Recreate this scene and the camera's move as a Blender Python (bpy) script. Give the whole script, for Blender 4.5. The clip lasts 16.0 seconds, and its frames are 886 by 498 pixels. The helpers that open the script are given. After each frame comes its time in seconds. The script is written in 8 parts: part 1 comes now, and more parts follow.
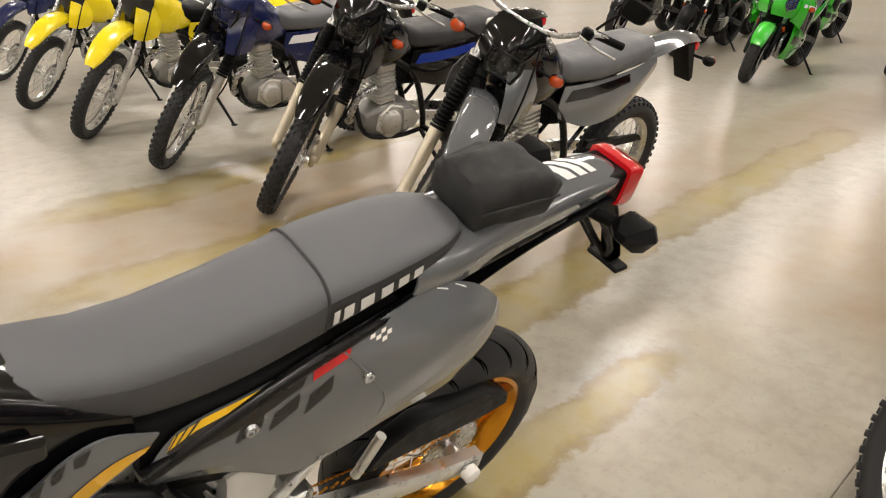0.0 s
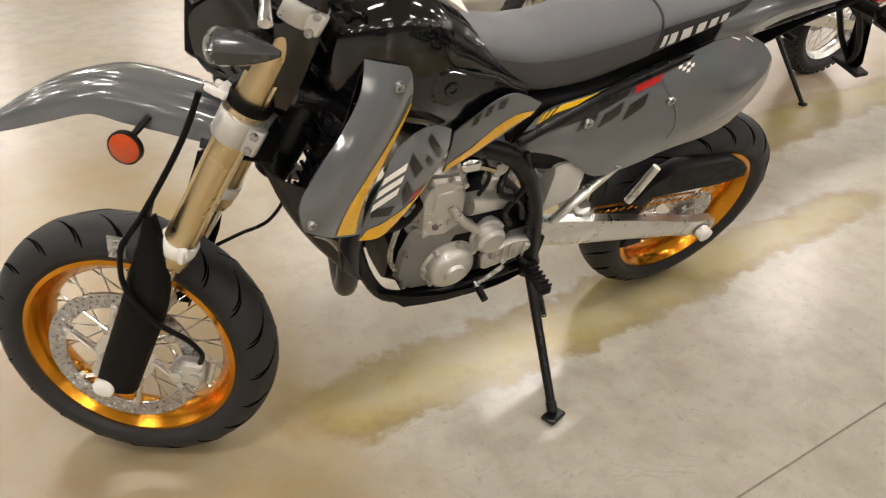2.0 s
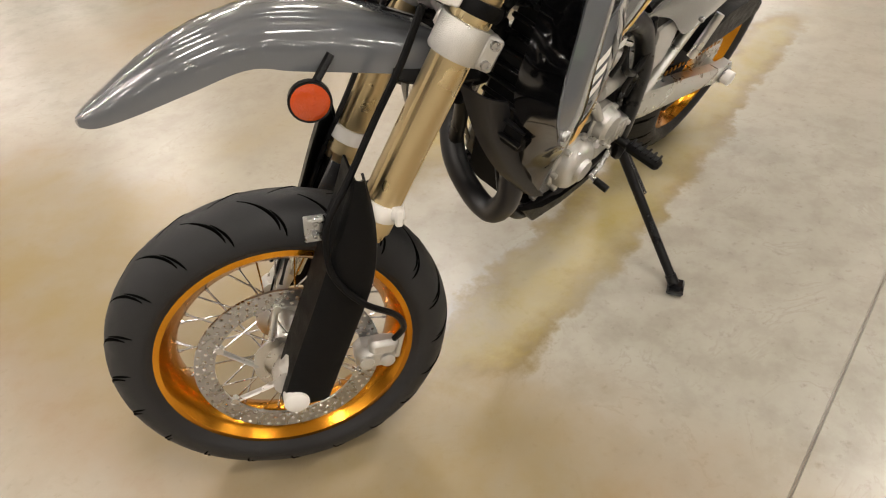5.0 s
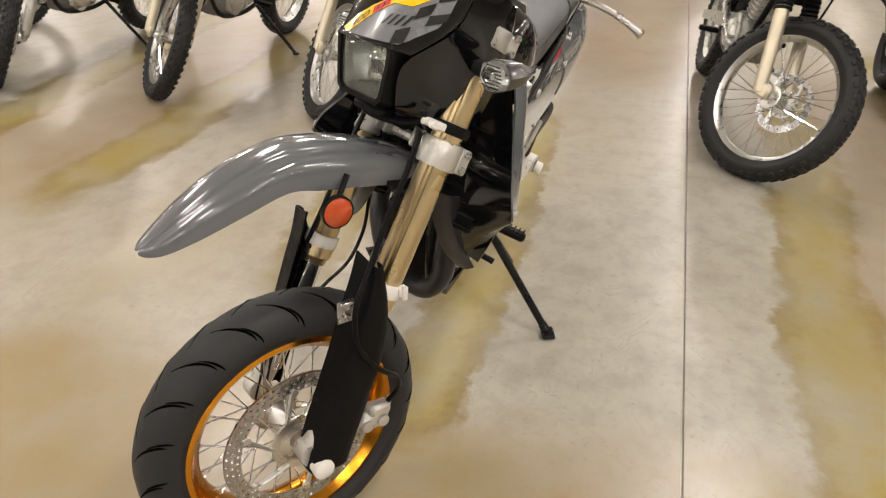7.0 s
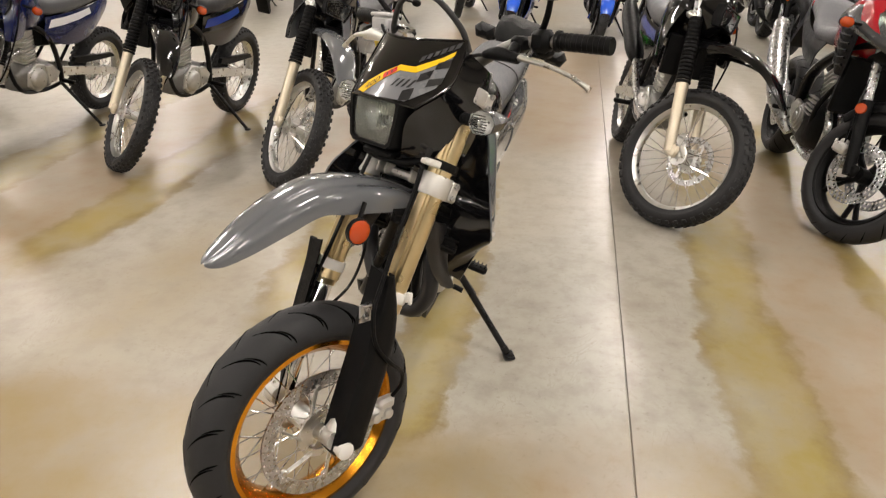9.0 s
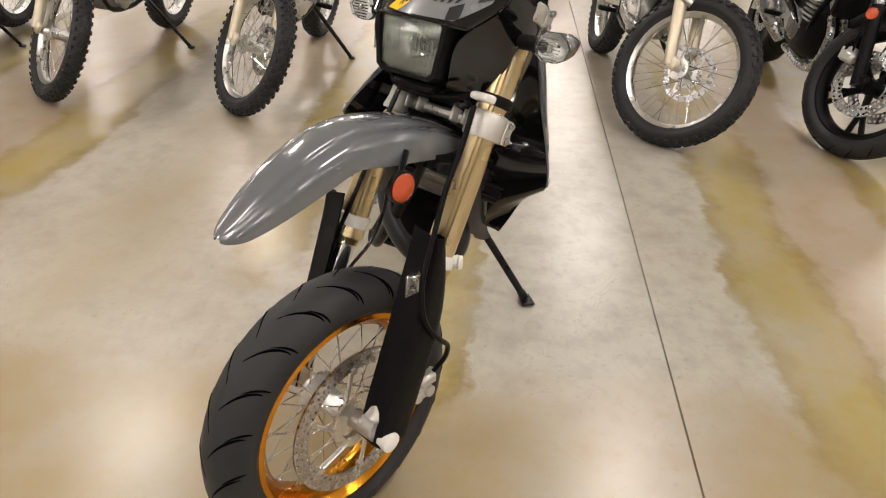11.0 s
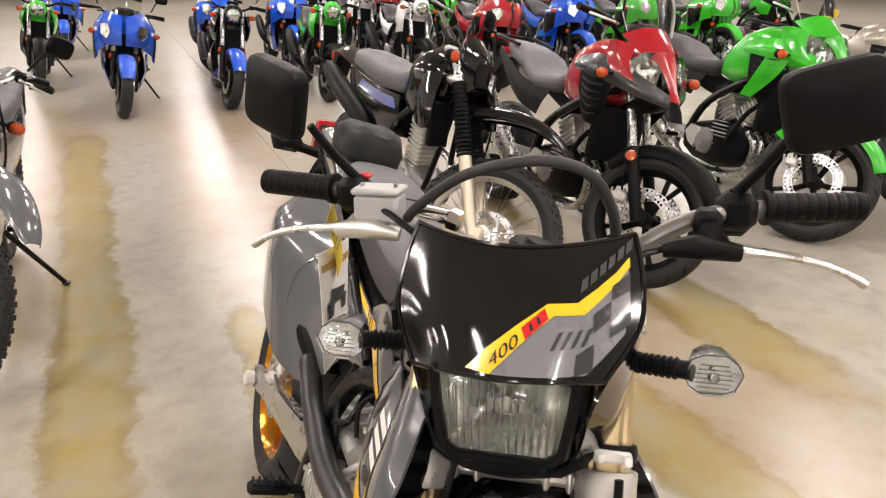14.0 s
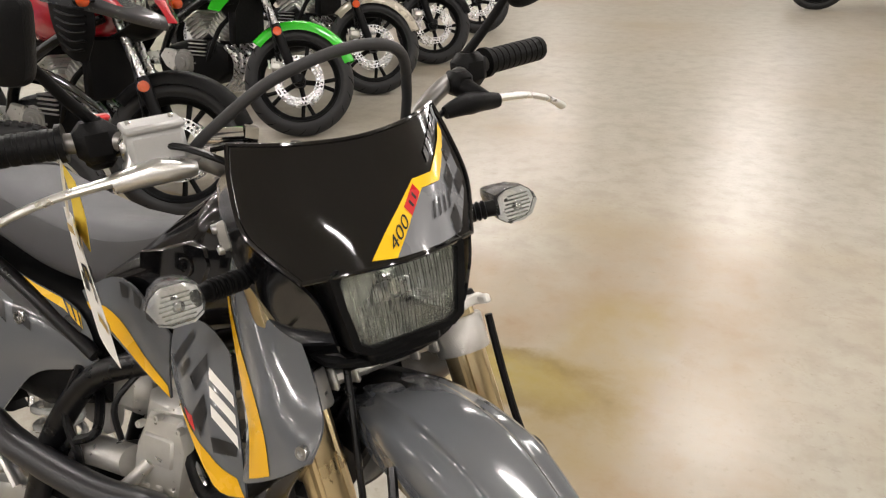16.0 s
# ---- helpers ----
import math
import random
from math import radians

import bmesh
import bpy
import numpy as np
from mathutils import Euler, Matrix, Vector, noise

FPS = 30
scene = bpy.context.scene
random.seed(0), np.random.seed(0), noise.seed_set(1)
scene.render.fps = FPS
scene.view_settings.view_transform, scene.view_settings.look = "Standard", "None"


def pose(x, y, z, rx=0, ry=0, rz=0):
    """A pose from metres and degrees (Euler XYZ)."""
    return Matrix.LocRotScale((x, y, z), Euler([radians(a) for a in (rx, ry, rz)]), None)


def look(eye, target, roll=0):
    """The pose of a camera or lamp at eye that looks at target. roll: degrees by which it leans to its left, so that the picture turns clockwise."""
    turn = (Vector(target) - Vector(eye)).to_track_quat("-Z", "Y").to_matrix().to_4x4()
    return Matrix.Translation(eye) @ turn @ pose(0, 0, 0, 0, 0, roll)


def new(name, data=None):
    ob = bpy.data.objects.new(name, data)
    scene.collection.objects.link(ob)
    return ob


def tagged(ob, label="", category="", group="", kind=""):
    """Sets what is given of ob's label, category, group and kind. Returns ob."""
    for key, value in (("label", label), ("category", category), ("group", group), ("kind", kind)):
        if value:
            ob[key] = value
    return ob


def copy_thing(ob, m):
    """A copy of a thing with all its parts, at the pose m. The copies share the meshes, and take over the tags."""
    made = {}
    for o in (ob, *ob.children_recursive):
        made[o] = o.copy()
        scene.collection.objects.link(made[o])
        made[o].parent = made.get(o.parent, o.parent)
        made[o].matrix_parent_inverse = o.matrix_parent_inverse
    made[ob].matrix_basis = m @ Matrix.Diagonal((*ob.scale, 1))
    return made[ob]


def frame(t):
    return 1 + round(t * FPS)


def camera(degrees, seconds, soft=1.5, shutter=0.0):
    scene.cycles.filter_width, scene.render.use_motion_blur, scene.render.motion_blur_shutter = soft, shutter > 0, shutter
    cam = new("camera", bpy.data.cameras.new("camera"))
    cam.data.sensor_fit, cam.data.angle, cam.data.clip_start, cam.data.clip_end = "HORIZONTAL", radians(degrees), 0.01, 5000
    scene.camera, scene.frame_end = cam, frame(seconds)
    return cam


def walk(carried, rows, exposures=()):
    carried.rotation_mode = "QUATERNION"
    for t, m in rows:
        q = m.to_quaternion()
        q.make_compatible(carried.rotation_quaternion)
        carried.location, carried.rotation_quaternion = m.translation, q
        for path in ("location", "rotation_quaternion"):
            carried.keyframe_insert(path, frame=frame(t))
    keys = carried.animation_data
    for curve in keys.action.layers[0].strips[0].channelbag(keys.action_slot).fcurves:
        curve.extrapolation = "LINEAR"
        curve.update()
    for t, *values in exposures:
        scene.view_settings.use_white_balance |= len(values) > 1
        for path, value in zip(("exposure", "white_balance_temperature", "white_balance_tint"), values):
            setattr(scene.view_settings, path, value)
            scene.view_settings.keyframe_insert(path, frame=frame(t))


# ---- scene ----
cam = camera(62.2, 16.0, soft=1.1, shutter=0.2)
PATH = [
    (0, (0.875, 1.223, 1.451), (-0.229, -0.23, 0.632), 2.0),
    (0.5, (1.03, 1.3, 1.429), (-0.078, -0.135, 0.585), 1.6),
    (1, (1.168, 1.429, 1.395), (0.158, -0.029, 0.47), 1.9),
    (1.5, (1.31, 1.522, 1.346), (0.504, 0.0, 0.328), 1.4),
    (2, (1.431, 1.522, 1.323), (0.714, -0.012, 0.259), 1.9),
    (2.5, (1.57, 1.495, 1.319), (0.875, -0.025, 0.221), 1.8),
    (3, (1.712, 1.454, 1.305), (1.043, -0.056, 0.177), 1.3),
    (3.2, (1.747, 1.419, 1.301), (1.077, -0.073, 0.149), 2.5),
    (5.3, (1.977, 0.989, 1.238), (0.838, -0.075, -0.015), -3.5),
    (5.5, (2.02, 0.968, 1.251), (0.822, -0.035, 0.004), -2.6),
    (6, (2.152, 0.972, 1.289), (0.792, 0.071, 0.132), -1.5),
    (6.5, (2.281, 0.965, 1.347), (0.821, 0.12, 0.274), -1.3),
    (7, (2.384, 0.901, 1.381), (0.82, 0.183, 0.362), -0.3),
    (7.5, (2.489, 0.827, 1.414), (0.786, 0.292, 0.512), 0.5),
    (8, (2.599, 0.829, 1.447), (0.837, 0.307, 0.657), 0.4),
    (8.5, (2.701, 0.883, 1.449), (0.933, 0.345, 0.685), 0.4),
    (9, (2.774, 0.896, 1.421), (1.044, 0.332, 0.591), 0.7),
    (9.2, (2.786, 0.895, 1.407), (1.078, 0.319, 0.539), 0.4),
    (11.3, (2.479, 0.531, 1.373), (0.811, 0.169, 0.331), 1.0),
    (11.5, (2.418, 0.492, 1.38), (0.716, 0.126, 0.396), 1.0),
    (12, (2.261, 0.406, 1.407), (0.509, 0.144, 0.48), 0.1),
    (12.5, (2.179, 0.318, 1.425), (0.389, 0.174, 0.544), 1.6),
    (13, (2.127, 0.184, 1.477), (0.286, 0.376, 0.719), 0.3),
    (13.5, (2.082, 0.067, 1.493), (0.267, 0.463, 0.754), 0.2),
    (14, (1.947, -0.003, 1.485), (0.149, 0.465, 0.745), -0.6),
    (14.5, (1.791, -0.057, 1.489), (0.078, 0.606, 0.698), -1.4),
    (15, (1.687, -0.122, 1.477), (0.225, 0.958, 0.644), -2.4),
    (15.5, (1.646, -0.235, 1.465), (0.562, 1.168, 0.539), -2.6),
    (16, (1.703, -0.372, 1.447), (0.784, 1.143, 0.521), -1.4),
]
EXPOSE = [(0, -0.02, 6500, 10), (2.5, 0.02, 6430, 10), (6, 0.0, 6500, 10), (8.5, 0.02, 6450, 11), (11.5, -0.03, 6450, 12), (12.5, 0.04, 6450, 12), (13.5, 0.2, 6420, 14), (14.5, 0.24, 6300, 15), (15, 0.26, 6150, 14), (15.5, 0.2, 6120, 12), (16, 0.02, 6230, 11)]
walk(cam, [(t, look(eye, target, roll)) for t, eye, target, roll in PATH], exposures=EXPOSE)

# ---- light and exposure ----
TURN_B = 8.3  # degrees by which the hall is turned against the machine in front
HALL = pose(0, 0, 0, 0, 0, TURN_B)
CEILING = 4.6
LAMP_POWER = 96.0
world = bpy.data.worlds.new("hall_air")
scene.world = world
world.use_nodes = True
world.node_tree.nodes["Background"].inputs[0].default_value = (1.0, 0.95, 0.88, 1)
world.node_tree.nodes["Background"].inputs[1].default_value = 0.12


# ---- materials ----
def material(name, color, rough=0.5, metal=0.0, vary=0.12, scale=30.0, bump=0.0, bump_scale=400.0, coat=0.0, emit=0.0, clear=0.0, ior=1.45):
    """A principled surface with two scales of variation and a fine relief."""
    m = bpy.data.materials.new(name)
    m.use_nodes = True
    nt = m.node_tree
    bsdf = nt.nodes["Principled BSDF"]
    bsdf.inputs["Roughness"].default_value = rough
    bsdf.inputs["Metallic"].default_value = metal
    bsdf.inputs["Coat Weight"].default_value = coat
    bsdf.inputs["Coat Roughness"].default_value = 0.06
    bsdf.inputs["IOR"].default_value = ior
    bsdf.inputs["Transmission Weight"].default_value = clear
    if emit:
        bsdf.inputs["Emission Color"].default_value = (*color, 1)
        bsdf.inputs["Emission Strength"].default_value = emit
    pos = nt.nodes.new("ShaderNodeTexCoord")
    big = nt.nodes.new("ShaderNodeTexNoise")
    big.inputs["Scale"].default_value = scale
    big.inputs["Detail"].default_value = 6
    nt.links.new(pos.outputs["Object"], big.inputs["Vector"])
    ramp = nt.nodes.new("ShaderNodeMix")
    ramp.data_type = "RGBA"
    ramp.inputs[6].default_value = (*[c * (1 - vary) for c in color], 1)
    ramp.inputs[7].default_value = (*[min(1, c * (1 + vary)) for c in color], 1)
    nt.links.new(big.outputs["Fac"], ramp.inputs[0])
    nt.links.new(ramp.outputs[2], bsdf.inputs["Base Color"])
    wear = nt.nodes.new("ShaderNodeMapRange")
    wear.inputs["From Min"].default_value, wear.inputs["From Max"].default_value = 0.3, 0.7
    wear.inputs["To Min"].default_value, wear.inputs["To Max"].default_value = max(0.02, rough * 0.8), min(1, rough * 1.25)
    nt.links.new(big.outputs["Fac"], wear.inputs["Value"])
    nt.links.new(wear.outputs["Result"], bsdf.inputs["Roughness"])
    if bump:
        fine = nt.nodes.new("ShaderNodeTexNoise")
        fine.inputs["Scale"].default_value = bump_scale
        fine.inputs["Detail"].default_value = 3
        nt.links.new(pos.outputs["Object"], fine.inputs["Vector"])
        b = nt.nodes.new("ShaderNodeBump")
        b.inputs["Strength"].default_value = bump
        b.inputs["Distance"].default_value = 0.002
        nt.links.new(fine.outputs["Fac"], b.inputs["Height"])
        nt.links.new(b.outputs["Normal"], bsdf.inputs["Normal"])
    return m


GREY = material("grey_gloss_plastic", (0.108, 0.114, 0.124), 0.14, vary=0.05, scale=8, coat=0.9)
BLACKG = material("black_gloss_plastic", (0.0035, 0.0035, 0.004), 0.09, vary=0.2, scale=12, coat=0.3)
BLACKM = material("black_matt_plastic", (0.0036, 0.0036, 0.0038), 0.44, vary=0.25, scale=40, bump=0.25, ior=1.22)
FRAMEB = material("black_painted_steel", (0.004, 0.004, 0.0045), 0.3, vary=0.2, scale=25, ior=1.34)
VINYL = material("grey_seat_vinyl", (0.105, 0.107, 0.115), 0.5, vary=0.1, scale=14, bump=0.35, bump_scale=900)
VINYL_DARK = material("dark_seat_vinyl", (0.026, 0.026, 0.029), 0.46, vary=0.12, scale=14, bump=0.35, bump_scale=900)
# seat grey darkened, to paint in the shade on the front seat's sides
VINYL_SHADE = material("seat_side_shade", (0.058, 0.058, 0.063), 0.45, vary=0.1, scale=14, bump=0.35, bump_scale=900)
CLOTH = material("black_nylon", (0.011, 0.0115, 0.0118), 0.68, vary=0.25, scale=20, bump=0.5, bump_scale=1400)
RUBBER = material("tyre_rubber", (0.024, 0.024, 0.025), 0.5, vary=0.25, scale=18, bump=0.3, bump_scale=500, ior=1.3)
# near-black that paints in the shade of tread grooves, which are not cut
GROOVE_SHADE = material("tyre_groove_shade", (0.0006, 0.0006, 0.0006), 0.9, vary=0.1, ior=1.1)
SHIELD = material("dark_grey_plastic", (0.018, 0.018, 0.0195), 0.34, vary=0.15, scale=20, bump=0.15)
SIGNALREF = material("signal_reflector", (0.8, 0.79, 0.79), 0.34, 1.0, vary=0.15, scale=120, bump=0.4, bump_scale=220)
MILKY = material("milky_plastic", (0.56, 0.55, 0.52), 0.4, vary=0.08, scale=14)
GOLD = material("gold_anodised_rim", (0.62, 0.265, 0.022), 0.2, 1.0, vary=0.08, scale=10)
FORKTAN = material("pale_tan_fork", (0.6, 0.54, 0.42), 0.38, 0.7, vary=0.08, scale=20)
FORKGOLD = material("champagne_anodised_fork", (0.62, 0.505, 0.3), 0.3, 1.0, vary=0.02, scale=16)
ALU = material("brushed_aluminium", (0.66, 0.66, 0.64), 0.3, 1.0, vary=0.1, scale=30, bump=0.1)
CAST = material("cast_aluminium", (0.6, 0.59, 0.56), 0.33, 0.75, vary=0.14, scale=45, bump=0.4, bump_scale=700)
CHROME = material("chrome", (0.72, 0.72, 0.73), 0.1, 1.0, vary=0.04)
HOSEGREY = material("dark_grey_hose_rubber", (0.026, 0.026, 0.027), 0.55, vary=0.2, scale=60, bump=0.2, bump_scale=700)
SILVERP = material("silver_grey_paint", (0.42, 0.42, 0.415), 0.42, 0.25, vary=0.08, scale=60, bump=0.12)
BARGREY = material("titanium_grey_tube", (0.19, 0.185, 0.175), 0.34, 0.8, vary=0.1, scale=30)
ENGINE = material("dark_grey_casting", (0.24, 0.236, 0.226), 0.36, 0.6, vary=0.2, scale=50, bump=0.4, bump_scale=600)
STEEL = material("steel", (0.45, 0.45, 0.45), 0.28, 1.0, vary=0.12, scale=60)
WHITEP = material("white_plastic", (0.72, 0.7, 0.66), 0.42, vary=0.05, scale=20)
YELLOWD = material("yellow_decal", (0.82, 0.5, 0.012), 0.28, vary=0.04, scale=12, coat=0.4)
AMBERD = material("amber_decal", (0.74, 0.41, 0.01), 0.28, vary=0.05, scale=12, coat=0.4)
REDD = material("red_decal", (0.5, 0.014, 0.016), 0.3, vary=0.05, scale=12, coat=0.4)
GREYD = material("mid_grey_decal", (0.16, 0.165, 0.175), 0.28, vary=0.05, scale=12, coat=0.4)
WHITED = material("white_decal", (0.72, 0.72, 0.72), 0.35, vary=0.04)
BLACKD = material("black_decal", (0.012, 0.012, 0.013), 0.3, vary=0.1, coat=0.4)
AMBERL = material("amber_lens", (0.44, 0.052, 0.003), 0.16, vary=0.1, scale=60, bump=0.4, bump_scale=250, coat=0.6)
REDL = material("red_lens", (0.5, 0.008, 0.012), 0.14, vary=0.1, scale=60, coat=0.6)


def thin_glass():
    """A clear pane: mostly let through, with the gloss of its surface."""
    m = bpy.data.materials.new("clear_lens")
    m.use_nodes = True
    nt = m.node_tree
    nt.nodes.remove(nt.nodes["Principled BSDF"])
    a, b, f, x = [nt.nodes.new("ShaderNode" + k) for k in ("BsdfTransparent", "BsdfGlossy", "Fresnel", "MixShader")]
    a.inputs["Color"].default_value = (0.93, 0.95, 0.93, 1)
    b.inputs["Roughness"].default_value = 0.06
    f.inputs["IOR"].default_value = 1.6
    nt.links.new(f.outputs[0], x.inputs[0])
    nt.links.new(a.outputs[0], x.inputs[1])
    nt.links.new(b.outputs[0], x.inputs[2])
    nt.links.new(x.outputs[0], nt.nodes["Material Output"].inputs["Surface"])
    return m


CLEARL = thin_glass()


def pressed_glass():
    """Fluted lamp glass: it scatters part of the light it lets through."""
    m = CLEARL.copy()
    m.name = "pressed_glass"
    nt = m.node_tree
    last = nt.nodes["Mix Shader"]
    d = nt.nodes.new("ShaderNodeBsdfDiffuse")
    d.inputs["Color"].default_value = (0.74, 0.76, 0.7, 1)
    w = nt.nodes.new("ShaderNodeTexWave")
    w.bands_direction = "Y"
    w.inputs["Scale"].default_value = 60
    w.inputs["Distortion"].default_value = 0.6
    c = nt.nodes.new("ShaderNodeTexCoord")
    nt.links.new(c.outputs["Object"], w.inputs["Vector"])
    r = nt.nodes.new("ShaderNodeMapRange")
    r.inputs["To Min"].default_value, r.inputs["To Max"].default_value = 0.015, 0.085
    nt.links.new(w.outputs["Fac"], r.inputs["Value"])
    x = nt.nodes.new("ShaderNodeMixShader")
    nt.links.new(r.outputs[0], x.inputs[0])
    nt.links.new(last.outputs[0], x.inputs[1])
    nt.links.new(d.outputs[0], x.inputs[2])
    nt.links.new(x.outputs[0], nt.nodes["Material Output"].inputs["Surface"])
    return m


LAMPGLASS = pressed_glass()
SMOKE = material("smoke_grey_plastic", (0.045, 0.045, 0.048), 0.24, vary=0.1, scale=30, coat=0.4)
REFLECTOR = material("lamp_reflector", (0.66, 0.67, 0.64), 0.16, 1.0, vary=0.15, scale=30)
PAPER = material("tag_paper", (0.78, 0.76, 0.72), 0.6, vary=0.05, scale=25)
TANINK = material("tan_ink", (0.42, 0.28, 0.08), 0.6, vary=0.1)
YPAPER = material("yellow_tag", (0.84, 0.62, 0.06), 0.55, vary=0.05, scale=25)
PAINT_YELLOW = material("yellow_plastic", (0.83, 0.66, 0.012), 0.25, vary=0.05, scale=9, coat=0.6)
PAINT_BLUE = material("blue_plastic", (0.008, 0.028, 0.22), 0.22, vary=0.1, scale=9, coat=0.7)
PAINT_NAVY = material("navy_plastic", (0.006, 0.012, 0.07), 0.24, vary=0.1, scale=9, coat=0.7)
PAINT_SPORT = material("bright_blue_paint", (0.01, 0.085, 0.58), 0.2, vary=0.1, scale=9, coat=0.8)
PAINT_GREEN = material("lime_green_paint", (0.03, 0.42, 0.014), 0.22, vary=0.06, scale=9, coat=0.7)
PAINT_RED = material("red_paint", (0.34, 0.007, 0.015), 0.2, vary=0.06, scale=9, coat=0.8)
PAINT_TAN = material("bronze_tan_paint", (0.34, 0.31, 0.25), 0.26, 0.3, vary=0.08, scale=9, coat=0.6)
PAINT_WHITE = material("white_paint", (0.74, 0.74, 0.73), 0.25, vary=0.05, scale=9, coat=0.6)
WALLP = material("painted_wall", (0.5, 0.47, 0.43), 0.75, vary=0.06, scale=1.2, bump=0.2, bump_scale=60)
CEILP = material("ceiling_tiles", (0.6, 0.58, 0.54), 0.85, vary=0.06, scale=2.0)
TUBE = material("lit_diffuser", (1.0, 0.925, 0.85), 0.6, vary=0.0, emit=LAMP_POWER)


def concrete():
    """Polished concrete: beige slab, fine mottle, long olive-yellow stains with soft uneven rims."""
    m = bpy.data.materials.new("polished_concrete")
    m.use_nodes = True
    nt = m.node_tree
    b = nt.nodes["Principled BSDF"]
    L = nt.links.new

    def node(kind, **values):
        n = nt.nodes.new("ShaderNode" + kind)
        for k, v in values.items():
            n.inputs[k.replace("_", " ")].default_value = v
        return n

    def math_(op, a, c=None, clamp=False):
        n = nt.nodes.new("ShaderNodeMath")
        n.operation = op
        n.use_clamp = clamp
        for i, v in enumerate((a, c)):
            if v is None:
                continue
            if isinstance(v, (int, float)):
                n.inputs[i].default_value = v
            else:
                L(v, n.inputs[i])
        return n.outputs[0]

    def mix(fac, a, c):
        n = nt.nodes.new("ShaderNodeMix")
        n.data_type = "RGBA"
        for i, v in ((0, fac), (6, a), (7, c)):
            if hasattr(v, "node"):
                L(v, n.inputs[i])
            else:
                n.inputs[i].default_value = (*v, 1) if i else v
        return n.outputs[2]

    def steps(v, a, c):
        n = node("MapRange", From_Min=a, From_Max=c)
        L(v, n.inputs["Value"])
        return n.outputs["Result"]

    def falls(v, a, c):
        return math_("SUBTRACT", 1.0, steps(v, a, c))

    co = node("TexCoord").outputs["Object"]
    sep = node("SeparateXYZ")
    L(co, sep.inputs[0])
    X, Y = sep.outputs["X"], sep.outputs["Y"]
    warp = node("TexNoise", Scale=1.1, Detail=3.0, Roughness=0.5)
    L(co, warp.inputs["Vector"])
    ragged = node("TexNoise", Scale=7.0, Detail=7.0, Roughness=0.65)
    L(co, ragged.inputs["Vector"])
    wob = math_("ADD", math_("MULTIPLY", math_("SUBTRACT", warp.outputs["Fac"], 0.5), 0.26), math_("MULTIPLY", math_("SUBTRACT", ragged.outputs["Fac"], 0.5), 0.2))
    wide = node("TexNoise", Scale=0.42, Detail=4.0, Roughness=0.6)
    L(co, wide.inputs["Vector"])
    fine = node("TexNoise", Scale=3.2, Detail=5.0, Roughness=0.55)
    L(co, fine.inputs["Vector"])
    mid = node("TexNoise", Scale=9.0, Detail=8.0, Roughness=0.62)
    L(co, mid.inputs["Vector"])

    def band(centre, slant, half, x0, x1, soft, across=False):
        """How far a point lies inside one long mark: 0 outside, 1 in its middle."""
        u, v = (Y, X) if across else (X, Y)
        off = math_("ADD", math_("SUBTRACT", math_("SUBTRACT", v, centre), math_("MULTIPLY", u, slant)), wob)
        inside = math_("SUBTRACT", 1.0, math_("DIVIDE", math_("ABSOLUTE", off), half))
        ends = math_("MULTIPLY", steps(math_("ADD", u, wob), x0, x0 + soft), falls(math_("ADD", u, wob), x1 - soft, x1))
        return math_("MULTIPLY", math_("MAXIMUM", inside, 0.0), ends)

    def largest(items):
        out = items[0]
        for i in items[1:]:
            out = math_("MAXIMUM", out, i)
        return out

    # old coating left in long marks beside the parking bays
    marks = largest([band(*m) for m in STAINS])
    stain = steps(marks, 0.02, 0.32)
    edge = math_("SUBTRACT", steps(marks, 0.0, 0.2), steps(marks, 0.22, 0.6))
    olive = steps(largest([band(*m) for m in OLIVE]), 0.0, 0.45)
    brown = steps(largest([band(*m) for m in BROWN]), 0.0, 0.5)
    far = math_("MULTIPLY", steps(wide.outputs["Fac"], 0.46, 0.6), math_("POWER", math_("ABSOLUTE", math_("SINE", math_("MULTIPLY", math_("ADD", math_("ADD", Y, wob), BAY_SHIFT), math.pi / 1.17))), 6.0))
    patchy = math_("ADD", math_("MULTIPLY", steps(fine.outputs["Fac"], 0.3, 0.66), 0.65), math_("MULTIPLY", steps(mid.outputs["Fac"], 0.36, 0.66), 0.4))
    base = mix(steps(fine.outputs["Fac"], 0.3, 0.72), (0.322, 0.3, 0.25), (0.366, 0.343, 0.291))
    base = mix(math_("MULTIPLY", steps(mid.outputs["Fac"], 0.46, 0.68), 0.5), base, (0.42, 0.4, 0.345))
    base = mix(math_("MULTIPLY", falls(mid.outputs["Fac"], 0.3, 0.5), 0.55), base, (0.236, 0.21, 0.163))
    scuff = node("TexNoise", Scale=38.0, Detail=5.0, Roughness=0.65)
    L(co, scuff.inputs["Vector"])
    base = mix(math_("MULTIPLY", steps(scuff.outputs["Fac"], 0.58, 0.74), 0.5), base, (0.17, 0.14, 0.1))
    vein = node("TexNoise", Scale=2.6, Detail=6.0, Roughness=0.6, Distortion=1.2)
    L(co, vein.inputs["Vector"])
    crack = falls(math_("ABSOLUTE", math_("SUBTRACT", vein.outputs["Fac"], 0.5)), 0.0, 0.012)
    base = mix(math_("MULTIPLY", math_("MULTIPLY", crack, 0.3), steps(mid.outputs["Fac"], 0.45, 0.6)), base, (0.2, 0.17, 0.125))
    base = mix(math_("MULTIPLY", steps(wide.outputs["Fac"], 0.42, 0.64), 0.34), base, (0.305, 0.242, 0.172))
    base = mix(math_("MULTIPLY", math_("MULTIPLY", brown, 0.74), math_("ADD", patchy, 0.35), True), base, (0.255, 0.183, 0.112))
